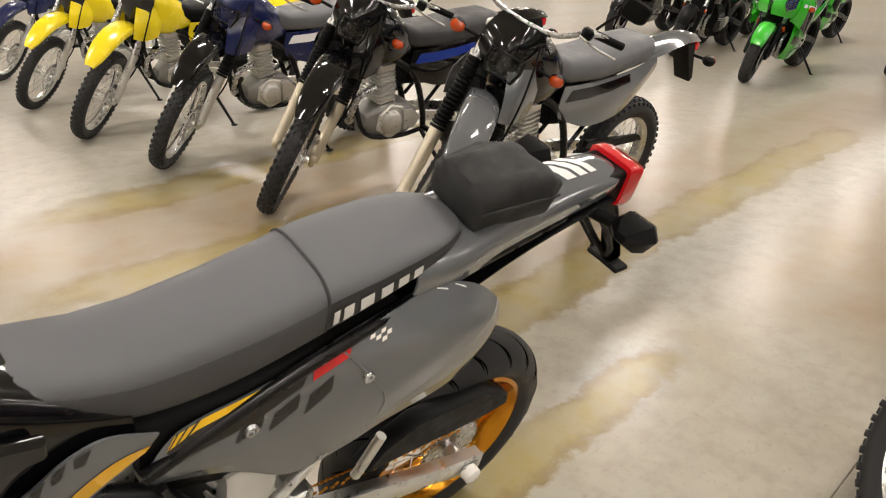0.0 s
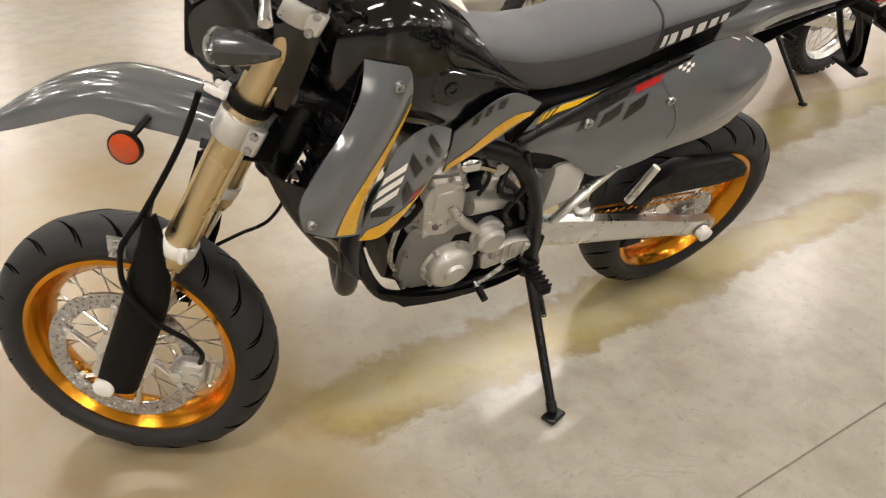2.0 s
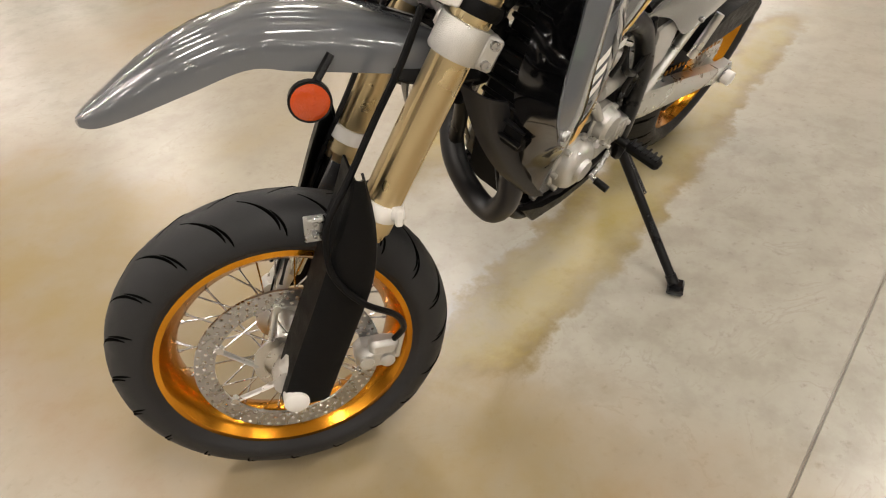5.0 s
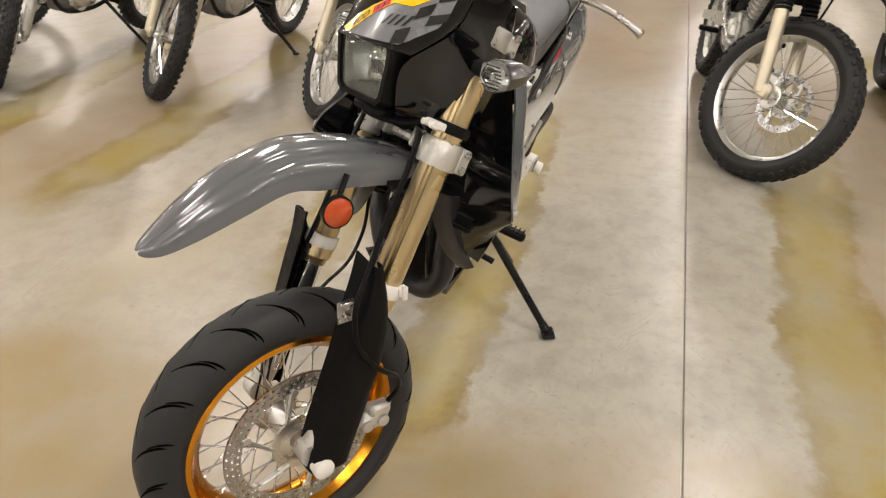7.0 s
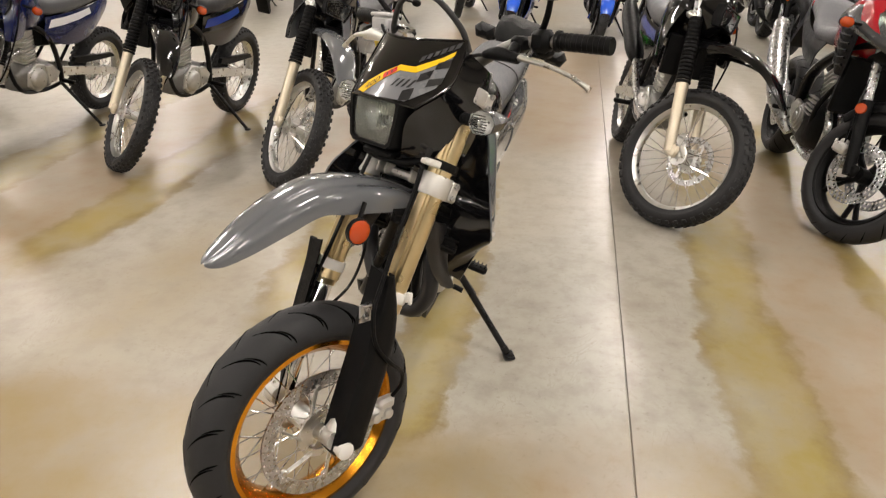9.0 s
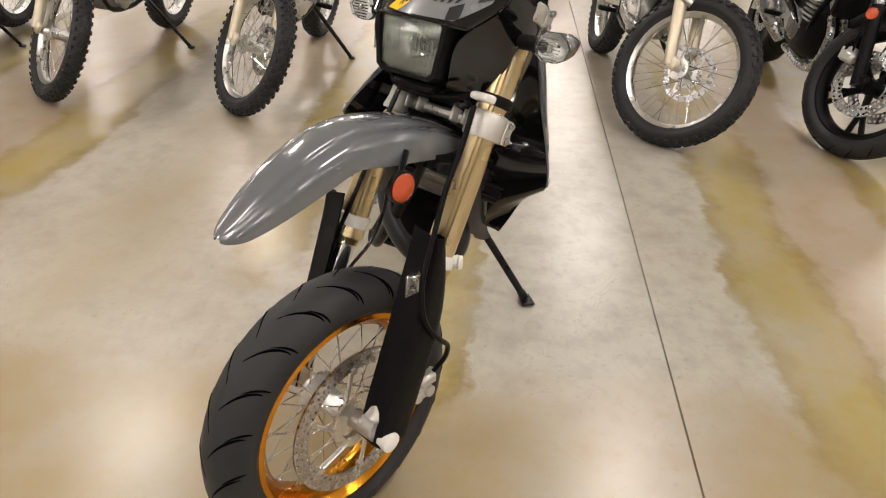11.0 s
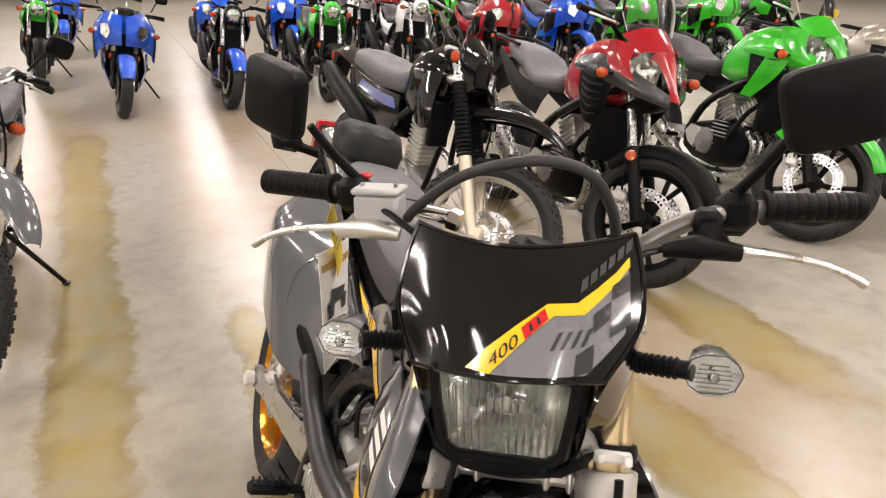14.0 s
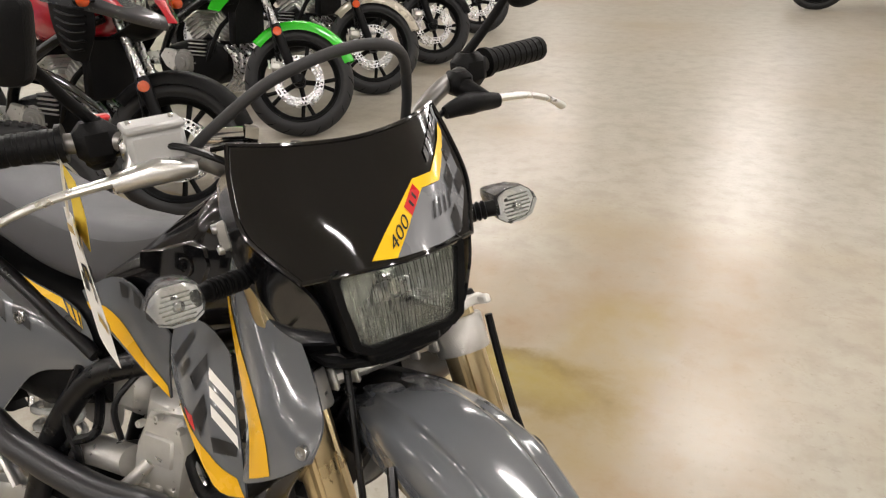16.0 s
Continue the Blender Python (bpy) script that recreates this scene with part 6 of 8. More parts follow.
        c2 = Geo().prism([(0.72, 0.46), (0.68, 0.475), (0.62, 0.46), (0.61, 0.43), (0.66, 0.4), (0.75, 0.39), (0.76, 0.43)], s * 0.08, s * 0.115, 0.008)
        for px, pz in ((0.64, 0.45), (0.7, 0.41), (0.74, 0.44)):
            bolt(c2, (px, s * 0.117, pz), 0.006, (0, s, 0))
        for i in range(5):
            c2.box((0.645 + 0.02 * i, s * 0.117, 0.432 + 0.004 * i), (0.006, 0.006, 0.05), 0.002)
        part("sprocket_cover", c2, CAST, eng, "finned silver cover")
        part("hose", Geo().tube([(1.14, s * 0.09, 0.72), (1.06, s * 0.1, 0.64), (0.98, s * 0.085, 0.6), (0.93, s * 0.075, 0.66)], 0.014, 10, 5), BLACKM, eng)
        part("breather_pipe", Geo().tube([(0.72, s * 0.06, 0.69), (0.76, s * 0.1, 0.64), (0.7, s * 0.105, 0.6), (0.66, s * 0.09, 0.52)], 0.008, 8, 5), FRAMEB, eng)
    part("carburettor", Geo().box((0.76, 0.0, 0.7), (0.09, 0.1, 0.1), 0.02).tube([(0.76, 0.05, 0.69), (0.76, 0.085, 0.69)], 0.018, 12, 1).tube([(0.73, 0.05, 0.73), (0.73, 0.08, 0.74)], 0.012, 10, 1).box((0.76, 0.07, 0.65), (0.05, 0.03, 0.04), 0.008), CAST, eng)
    part("fuel_tap", Geo().box((0.85, 0.09, 0.735), (0.05, 0.03, 0.035), 0.008).tube([(0.83, 0.1, 0.73), (0.79, 0.1, 0.71)], 0.006, 8, 1), CHROME, eng)
    P("skid_plate", Geo().shell(Surf([[(0.94, -0.09, 0.345), (0.94, 0.1, 0.345)], [(0.9, -0.11, 0.315), (0.9, 0.11, 0.315)], [(0.7, -0.11, 0.3), (0.7, 0.11, 0.3)], [(0.6, -0.1, 0.31), (0.6, 0.1, 0.31)]]), 14, 6, 0.004).prism([(1.02, 0.41), (0.95, 0.33), (0.83, 0.305), (0.72, 0.305), (0.72, 0.325), (0.84, 0.335), (0.93, 0.36)], 0.1, 0.113, 0.003).prism([(1.02, 0.41), (0.95, 0.33), (0.83, 0.305), (0.72, 0.305), (0.72, 0.325), (0.84, 0.335), (0.93, 0.36)], -0.1, -0.113, 0.003), BLACKM, "black skid plate")
    # exhaust
    P("exhaust_header", Geo().tube([(0.96, 0.02, 0.66), (1.05, 0.06, 0.645), (1.095, 0.092, 0.58), (1.1, 0.108, 0.5), (1.09, 0.078, 0.432), (1.075, 0.01, 0.43), (1.06, -0.06, 0.48), (1.01, -0.115, 0.56), (0.92, -0.135, 0.58), (0.8, -0.138, 0.57), (0.6, -0.125, 0.58), (0.48, -0.118, 0.62)], [0.022, 0.024, 0.024, 0.026], 16, 7), SHIELD, "looped matt dark exhaust header")
    for s in (1, -1):
        P("down_shield", Geo().shell(Surf([[(1.262, s * 0.045, 0.8), (1.24, s * 0.08, 0.785), (1.2, s * 0.1, 0.77)], [(1.225, s * 0.075, 0.7), (1.205, s * 0.105, 0.69), (1.165, s * 0.125, 0.68)], [(1.175, s * 0.105, 0.615), (1.155, s * 0.13, 0.605), (1.125, s * 0.15, 0.6)], [(1.12, s * 0.135, 0.555), (1.11, s * 0.155, 0.55), (1.1, s * 0.17, 0.557)]], (1, 0, 0)), 22, 10, 0.004), SHIELD, "dark grey shield below the radiator", smooth=50)
    P("muffler", Geo().tube([(0.5, -0.1, 0.61), (0.42, -0.105, 0.65), (0.25, -0.13, 0.7), (0.06, -0.135, 0.76), (0.03, -0.135, 0.77)], [0.025, 0.04, 0.046, 0.044, 0.03], 18, 3, flat=1.15), BLACKM, "matt black muffler")
    # foot controls
    for s in (1, -1):
        pg = Geo().tube([(0.645, s * 0.105, 0.4), (0.64, s * 0.14, 0.395)], 0.011, 10, 1).box((0.637, s * 0.185, 0.395), (0.034, 0.09, 0.026), 0.008)
        peg = P("footpeg", pg, BLACKM, "black rubber footpeg")
        for k in range(6):
            part("rib", Geo().box((0.637, s * (0.15 + 0.014 * k), 0.41), (0.03, 0.005, 0.006), 0.001), BLACKM, peg)
        P("peg_bracket", Geo().box((0.61, s * 0.1, 0.41), (0.07, 0.018, 0.07), 0.008), FRAMEB)
    P("shift_lever", Geo().tube([(0.7, 0.125, 0.4), (0.74, 0.132, 0.385), (0.775, 0.135, 0.375)], 0.006, 8, 3).tube([(0.775, 0.13, 0.375), (0.775, 0.15, 0.372)], 0.006, 8, 1), STEEL)
    P("shift_rubber", Geo().tube([(0.775, 0.148, 0.372), (0.775, 0.182, 0.369)], 0.009, 10, 1), BLACKM)
    P("brake_pedal", Geo().tube([(0.62, -0.12, 0.38), (0.72, -0.13, 0.35), (0.8, -0.135, 0.37)], 0.007, 8, 4).box((0.81, -0.15, 0.374), (0.03, 0.04, 0.01), 0.003), STEEL)
    # side stand: from the bracket to the floor
    foot = BIKE.inverted() @ Vector((0.606, 0.437, 0.006))
    top = Vector((0.61, 0.12, 0.37))
    P("side_stand", Geo().tube([top, top.lerp(foot, 0.06), top.lerp(foot, 0.94)], [0.017, 0.0125, 0.0115], 12, 1).box(top, (0.05, 0.03, 0.05), 0.01), FRAMEB, "black steel side stand")
    mfoot = BIKE.inverted() @ Matrix.Translation((0.606, 0.437, 0.008)) @ Matrix.Rotation(radians(25), 4, "Z")
    P("stand_foot", Geo().box((0, 0, 0), (0.06, 0.04, 0.012), 0.005, mfoot).tube([top.lerp(foot, 0.9), foot + (top - foot) * 0.03], 0.014, 10, 1), FRAMEB)
    sp = []
    a0, b0 = Vector((0.59, 0.125, 0.36)), top.lerp(foot, 0.34) + Vector((-0.02, 0.0, 0))
    for i in range(140):
        w = i / 139
        sp.append(a0.lerp(b0, w) + Vector((0.008 * math.cos(i * 0.9), 0.008 * math.sin(i * 0.9), 0)))
    P("stand_spring", Geo().tube(sp, 0.0022, 5, 1), FRAMEB, "coil spring")
    P("rear_brake_master", Geo().tube([(0.337, 0.1, 0.49), (0.331, 0.105, 0.52), (0.305, 0.11, 0.605)], 0.011, 10, 1), ALU)

    # soft tool bag on the tail
    bag = thing("tool_bag", BIKE @ Matrix.Translation((0, 0, 0.016)), "black nylon tool bag strapped behind the seat", "bag")
    rings = []
    for x, w, a, b in ((0.178, 0.055, 1.03, 1.07), (0.17, 0.07, 1.02, 1.09), (0.13, 0.076, 1.014, 1.104), (0.07, 0.078, 1.012, 1.108), (0.01, 0.077, 1.014, 1.1), (-0.025, 0.07, 1.02, 1.085), (-0.035, 0.055, 1.03, 1.07)):
        ring = ring_sect(x, w, a, b, 34, 4.5)
        rings.append([p + 0.009 * Vector((0, noise.noise(p * 22), noise.noise(p * 22 + Vector((5, 1, 0))))) + 0.022 * Vector((0, 0, abs(noise.noise(p * 13 + Vector((3, 3, 3)))))) + 0.004 * Vector((0, 0, noise.noise(p * 50))) for p in ring])
    part("pouch", Geo().loft(rings), CLOTH, bag, smooth=60)
    part("flap_seam", Geo().tube([(0.172, 0.071, 1.06), (0.13, 0.08, 1.068), (0.03, 0.08, 1.064), (-0.026, 0.071, 1.055)], 0.003, 6, 4), CLOTH, bag)


wheelside = set(SUBJECT.children)
subject_body(SUBJECT, SUB)
LIFT = 0.016
for ob in SUBJECT.children:
    if ob not in wheelside and ob.name.split(".")[0] not in ("swingarm", "chain", "chain_adjuster", "sprocket", "rear_caliper", "side_stand", "stand_foot", "stand_spring", "chain_runner"):
        ob.location.z = LIFT


# ---- the other motorcycles in the hall ----
def steer_about(head_x, rake, deg):
    p = Vector((head_x, 0, 0))
    ax = Vector((-math.sin(radians(rake)), 0, math.cos(radians(rake))))
    return Matrix.Translation(p) @ Matrix.Rotation(radians(deg), 4, ax) @ Matrix.Translation(-p)


def stand_at(front, heading, lean, wb):
    return pose(front[0], front[1], 0, 0, 0, heading) @ pose(0, 0, 0, -lean) @ Matrix.Translation((-wb, 0, 0))


def signal(parent, c, s, lens, xf=None, way=1):
    g = Geo().tube([(c[0], c[1] - s * 0.09, c[2]), (c[0], c[1] - s * 0.03, c[2])], 0.008, 8, 1)
    ob = part("turn_signal", g, BLACKM, parent, "turn signal", xf=xf)
    part("shell", Geo().ball(c, (0.03, 0.036, 0.028), 12), BLACKM, ob, xf=xf)
    part("lens", Geo().ball((c[0] + way * 0.012, c[1], c[2]), (0.026, 0.033, 0.026), 12), lens, ob, xf=xf)


def mirror(parent, c, s, xf=None):
    ob = part("mirror", Geo().tube([(c[0], c[1] - s * 0.09, c[2] - 0.14), (c[0], c[1] - s * 0.05, c[2] - 0.05), c], 0.006, 8, 4), BLACKM, parent, xf=xf)
    sh = [(0.062 * math.copysign(abs(math.cos(a)) ** 0.6, math.cos(a)), 0.045 * math.copysign(abs(math.sin(a)) ** 0.6, math.sin(a))) for a in (2 * math.pi * j / 18 for j in range(18))]
    part("housing", Geo().loft([[(c[0] + x, c[1] + y * k, c[2] + z * k) for y, z in sh] for x, k in ((-0.006, 0.95), (0.004, 1.0), (0.016, 0.85), (0.022, 0.3))]), BLACKM, ob, xf=xf)


def single_engine(P, x0, z0, dark=False):
    mat = CAST if not dark else BLACKM
    en = P("engine", Geo().loft([ring_sect(x, w, a, b, 16, 4) for x, w, a, b in ((x0 + 0.16, 0.05, z0 + 0.02, z0 + 0.14), (x0 + 0.1, 0.085, z0, z0 + 0.19), (x0, 0.1, z0 - 0.01, z0 + 0.21), (x0 - 0.13, 0.09, z0, z0 + 0.19), (x0 - 0.2, 0.06, z0 + 0.04, z0 + 0.14))]), ENGINE, "cast metal engine")
    cyl = Geo()
    m = Matrix.Translation((x0 + 0.04, 0, z0 + 0.28)) @ Matrix.Rotation(radians(8), 4, "Y")
    cyl.loft(finned(0.05, 0.055, -0.1, 0.1, 9, 0.014), m=m)
    part("cylinder", cyl, mat, en, "finned cylinder")
    part("cylinder_head", Geo().box((0, 0, 0.125), (0.13, 0.14, 0.07), 0.02, m), mat, en)
    for s in (1, -1):
        cov = Geo().lathe([(0.001, 0.03), (0.05, 0.03), (0.062, 0.022), (0.07, 0.0), (0.078, -0.004), (0.078, -0.03)], 24, axle_at((x0 + 0.02, s * 0.1, z0 + 0.1), (0, s, 0)))
        for i in range(6):
            a = 2 * math.pi * i / 6
            bolt(cov, (x0 + 0.02 + 0.073 * math.cos(a), s * 0.103, z0 + 0.1 + 0.073 * math.sin(a)), 0.006, (0, s, 0))
        part("engine_cover", cov, mat, en)
        part("clutch_cover", Geo().prism([(x0 + 0.11, z0 + 0.06), (x0 + 0.1, z0 + 0.15), (x0 + 0.02, z0 + 0.2), (x0 - 0.06, z0 + 0.18), (x0 - 0.07, z0 + 0.03), (x0 + 0.02, z0 - 0.01)], s * 0.075, s * 0.098, 0.008), mat, en)
        part("gear_cover", Geo().prism([(x0 - 0.05, z0 + 0.17), (x0 - 0.12, z0 + 0.17), (x0 - 0.19, z0 + 0.11), (x0 - 0.15, z0 + 0.05), (x0 - 0.07, z0 + 0.04)], s * 0.08, s * 0.115, 0.006), mat, en)
    return en


def trail_bike(label, front, heading, lean, steer, main, accent, fender, seat_mat, fork_low, gaiter, lamp=True, small=1.0, tank=None, rim=ALU, fork_up=None, group="trail bikes", rear=None, stripe=None):
    """A dual-sport or dirt machine: high fender, long fork, 21-inch spoked front wheel."""
    wb = 1.43
    e = thing("trail_motorcycle", stand_at(front, heading, lean, wb * small) @ Matrix.Scale(small, 4), label, "motorcycle", group)
    P = lambda name, g, mat, lb="", **k: part(name, g, mat, e, lb, **k)
    S = steer_about(wb + 0.1, 27, steer)
    R1, R2 = 0.345, 0.322
    spoked_wheel(e, "front_wheel", (wb, 0, R1 - 0.007), R1, 0.09, 0.272, rim, S, 1, 0.125, False, "knob", 36, 0.06)
    spoked_wheel(e, "rear_wheel", (0, 0, R2 + 0.002), R2, 0.118, 0.232, rim, None, -1, 0.11, False, "knob", 36, 0.075)
    fx = lambda z: wb - 0.03 - (z - R1) * 0.5
    for s in (1, -1):
        y = s * 0.105
        P("fork_slider", Geo().tube([(fx(0.33), y, 0.33), (fx(0.6), y, 0.6), (fx(0.66), y, 0.66)], [0.026, 0.029, 0.03], 16, 1).box((wb - 0.008, y, R1), (0.06, 0.03, 0.06), 0.01), fork_low, xf=S)
        if gaiter:
            prof = [(0.027, -0.008)]
            for i in range(17):
                prof += [(0.0372 - 0.0003 * i, 0.0195 * i - 0.005), (0.0372 - 0.0003 * i, 0.0195 * i + 0.004), (0.029, 0.0195 * i + 0.0085)]
            g = Geo().lathe(prof, 16, Matrix.Translation((fx(0.64), y, 0.64)) @ turned((-0.447, 0, 0.894)))
            P("fork_gaiter", g, BLACKM, "black ribbed rubber gaiter", xf=S)
        P("fork_tube", Geo().tube([(fx(0.66), y, 0.66), (fx(1.06), y, 1.06)], 0.0225, 14, 1), fork_up or STEEL, xf=S)
    for z, nm in ((0.93, "lower_yoke"), (1.05, "upper_yoke")):
        P(nm, Geo().box((fx(z) - 0.02, 0, z), (0.07, 0.27, 0.035), 0.014), CAST, xf=S)
    P("front_caliper", caliper((wb - 0.115, 0.085, R1 + 0.05)), CAST, xf=S)
    P("brake_hose", Geo().tube([(wb - 0.1, 0.1, R1 + 0.08), (wb - 0.16, 0.15, 0.6), (wb - 0.2, 0.14, 0.9), (wb - 0.32, 0.1, 1.1)], 0.005, 6, 4), BLACKM, xf=S)
    rows = []
    for x, z, w, d in ((wb - 0.3, 0.83, 0.06, 0.045), (wb - 0.22, 0.87, 0.068, 0.05), (wb - 0.1, 0.9, 0.074, 0.055), (wb + 0.02, 0.9, 0.076, 0.05), (wb + 0.14, 0.865, 0.07, 0.04), (wb + 0.24, 0.8, 0.055, 0.028), (wb + 0.3, 0.745, 0.03, 0.012)):
        rows.append([(x, w * c, z - d * k) for c, k in ((-1.0, 1.0), (-0.95, 0.5), (-0.7, 0.15), (0.0, -0.05), (0.7, 0.15), (0.95, 0.5), (1.0, 1.0))])
    P("front_fender", Geo().shell(Surf(rows), 24, 16, 0.004), fender, xf=S, smooth=50)
    hx = fx(1.0) + 0.05
    if lamp:
        mask = Surf([[(hx - 0.05, -0.1, 1.14), (hx - 0.01, 0, 1.15), (hx - 0.05, 0.1, 1.14)], [(hx - 0.03, -0.13, 1.06), (hx + 0.06, 0, 1.07), (hx - 0.03, 0.13, 1.06)], [(hx - 0.02, -0.12, 0.97), (hx + 0.08, 0, 0.96), (hx - 0.02, 0.12, 0.97)], [(hx - 0.04, -0.08, 0.9), (hx + 0.03, 0, 0.88), (hx - 0.04, 0.08, 0.9)]])
        mk = P("headlight_cowl", Geo().shell(mask, 16, 14, 0.004), accent, "headlight cowl", xf=S)
        out = [(-0.075, 0.0), (-0.07, 0.045), (0.07, 0.045), (0.075, 0.0), (0.06, -0.05), (-0.06, -0.05)]
        ml = Matrix.Translation((hx + 0.075, 0, 0.995)) @ Matrix.Rotation(-radians(12), 4, "Y")
        part("headlight", Geo().loft([[(x, y * k, z * k) for y, z in out] for x, k in ((-0.04, 1.05), (0.01, 1.08), (0.014, 1.0), (0.004, 0.92))], m=ml, caps=False), BLACKM, mk, xf=S)
        P("lamp_bowl", Geo().loft([[(x, y * k, z * k) for y, z in out] for x, k in ((0.006, 0.94), (-0.035, 0.78), (-0.055, 0.45), (-0.06, 0.1))], m=ml, caps=False), STEEL, xf=S)
        gl = P("lamp_lens", Geo().loft([[(x, y * k, z * k) for y, z in out] for x, k in ((0.01, 0.98), (0.018, 0.7), (0.022, 0.1))], m=ml, caps=False), CLEARL, "clear headlight glass", xf=S)
        gl.visible_shadow = False
        for s in (1, -1):
            signal(e, (hx - 0.04, s * 0.23, 1.0), s, AMBERL, S)
    else:
        P("number_board", Geo().shell(Surf([[(hx, -0.1, 1.15), (hx + 0.02, 0, 1.16), (hx, 0.1, 1.15)], [(hx + 0.02, -0.12, 1.03), (hx + 0.05, 0, 1.03), (hx + 0.02, 0.12, 1.03)], [(hx + 0.03, -0.07, 0.9), (hx + 0.06, 0, 0.89), (hx + 0.03, 0.07, 0.9)]]), 10, 10, 0.004), accent, "front number board", xf=S)
    bx = fx(1.1) - 0.03
    P("handlebar", Geo().tube([(bx - 0.1, -0.4, 1.19), (bx - 0.05, -0.27, 1.19), (bx, -0.12, 1.12), (bx, 0.12, 1.12), (bx - 0.05, 0.27, 1.19), (bx - 0.1, 0.4, 1.19)], 0.012, 10, 5), STEEL, xf=S)
    for s in (1, -1):
        P("grip", Geo().tube([(bx - 0.065, s * 0.29, 1.19), (bx - 0.1, s * 0.415, 1.19)], 0.0175, 12, 1), BLACKM, xf=S)
        P("lever", Geo().tube([(bx + 0.02, s * 0.22, 1.18), (bx + 0.01, s * 0.3, 1.165), (bx - 0.02, s * 0.4, 1.155)], 0.006, 8, 4), ALU, xf=S)
        P("switch_box", Geo().box((bx - 0.035, s * 0.25, 1.185), (0.045, 0.05, 0.045), 0.01), BLACKM, xf=S)
        if lamp:
            mirror(e, (bx - 0.03, s * 0.36, 1.36), s, S)
    # tank, seat, panels
    P("fuel_tank", Geo().loft([ring_sect(x, w, a, b, 22, 2.8) for x, w, a, b in ((1.1, 0.06, 0.9, 1.0), (1.05, 0.12, 0.8, 1.06), (0.97, 0.15, 0.75, 1.085), (0.87, 0.145, 0.74, 1.06), (0.77, 0.11, 0.76, 0.98), (0.7, 0.08, 0.78, 0.93))]), tank or main, "fuel tank", smooth=60)
    P("fuel_cap", Geo().lathe([(0.001, 0), (0.036, 0), (0.036, 0.012), (0.02, 0.018), (0.001, 0.018)], 18, Matrix.Translation((0.97, 0, 1.082)) @ turned((0, 0, 1))), BLACKM)
    P("seat", Geo().loft([ring_sect(x, w, a, b, 22, 3.2) for x, w, a, b in ((0.93, 0.05, 0.98, 1.03), (0.88, 0.09, 0.9, 1.0), (0.7, 0.12, 0.83, 0.95), (0.5, 0.135, 0.83, 0.955), (0.3, 0.135, 0.86, 0.985), (0.12, 0.115, 0.89, 1.0), (0.04, 0.06, 0.92, 0.98))]), seat_mat, "long vinyl seat", smooth=60)
    for s in (1, -1):
        sh = Surf([[(1.12, s * 0.1, 0.98), (1.04, s * 0.13, 0.98), (0.95, s * 0.14, 0.93)], [(1.17, s * 0.16, 0.87), (1.08, s * 0.175, 0.85), (0.97, s * 0.15, 0.82)], [(1.19, s * 0.17, 0.76), (1.11, s * 0.175, 0.74), (1.0, s * 0.15, 0.75)]], (0, s, 0))
        P("shroud", Geo().shell(sh, 12, 10, 0.004), main, "tank shroud", smooth=50)
        pn = Surf([[(0.72, s * 0.105, 0.83), (0.5, s * 0.12, 0.84), (0.25, s * 0.12, 0.87), (0.05, s * 0.1, 0.91)], [(0.74, s * 0.11, 0.74), (0.5, s * 0.14, 0.74), (0.25, s * 0.145, 0.78), (0.03, s * 0.1, 0.86)], [(0.72, s * 0.105, 0.68), (0.52, s * 0.125, 0.62), (0.28, s * 0.13, 0.66), (0.06, s * 0.1, 0.8)]], (0, s, 0))
        pb = P("side_panel", Geo().shell(pn, 12, 16, 0.004), rear or main, "side panel", smooth=50)
        part("stripe", Geo().decal(pn, [(0.15, 0.1), (0.4, 0.06), (0.3, 0.62), (0.1, 0.62)], 0.0015, 3, 10), stripe or accent, pb)
        P("radiator", Geo().box((1.1, s * 0.08, 0.76), (0.035, 0.1, 0.2), 0.006), BLACKM)
    rf = Surf([[(0.3, -0.1, 0.86), (0.3, 0, 0.93), (0.3, 0.1, 0.86)], [(0.0, -0.09, 0.9), (0.0, 0, 0.97), (0.0, 0.09, 0.9)], [(-0.25, -0.075, 0.94), (-0.25, 0, 0.985), (-0.25, 0.075, 0.94)], [(-0.42, -0.05, 0.93), (-0.42, 0, 0.955), (-0.42, 0.05, 0.93)]], (0, 0, 1))
    P("rear_fender", Geo().shell(rf, 16, 10, 0.004), rear or fender, smooth=50)
    if lamp:
        P("tail_light", Geo().box((-0.4, 0, 0.9), (0.05, 0.1, 0.06), 0.012), REDL, "red tail light")
        P("plate_hanger", Geo().prism([(-0.3, 0.92), (-0.37, 0.92), (-0.46, 0.72), (-0.44, 0.7), (-0.36, 0.82)], -0.05, 0.05, 0.004), BLACKM)
        for s in (1, -1):
            signal(e, (-0.34, s * 0.17, 0.87), s, AMBERL, None, -1)
    fr = Geo()
    for s in (1, -1):
        fr.tube([(1.1, s * 0.03, 0.95), (0.9, s * 0.08, 0.82), (0.7, s * 0.095, 0.7), (0.6, s * 0.095, 0.5), (0.56, s * 0.085, 0.36)], 0.018, 10, 4)
        fr.tube([(1.12, s * 0.02, 0.85), (1.05, s * 0.04, 0.6), (0.98, s * 0.08, 0.38), (0.75, s * 0.085, 0.33), (0.56, s * 0.085, 0.35)], 0.014, 8, 4)
        fr.tube([(0.7, s * 0.09, 0.8), (0.3, s * 0.085, 0.86), (-0.05, s * 0.06, 0.92)], 0.011, 8, 4)
        fr.tube([(0.58, s * 0.09, 0.5), (0.3, s * 0.085, 0.8)], 0.011, 8, 1)
    P("frame", fr, FRAMEB)
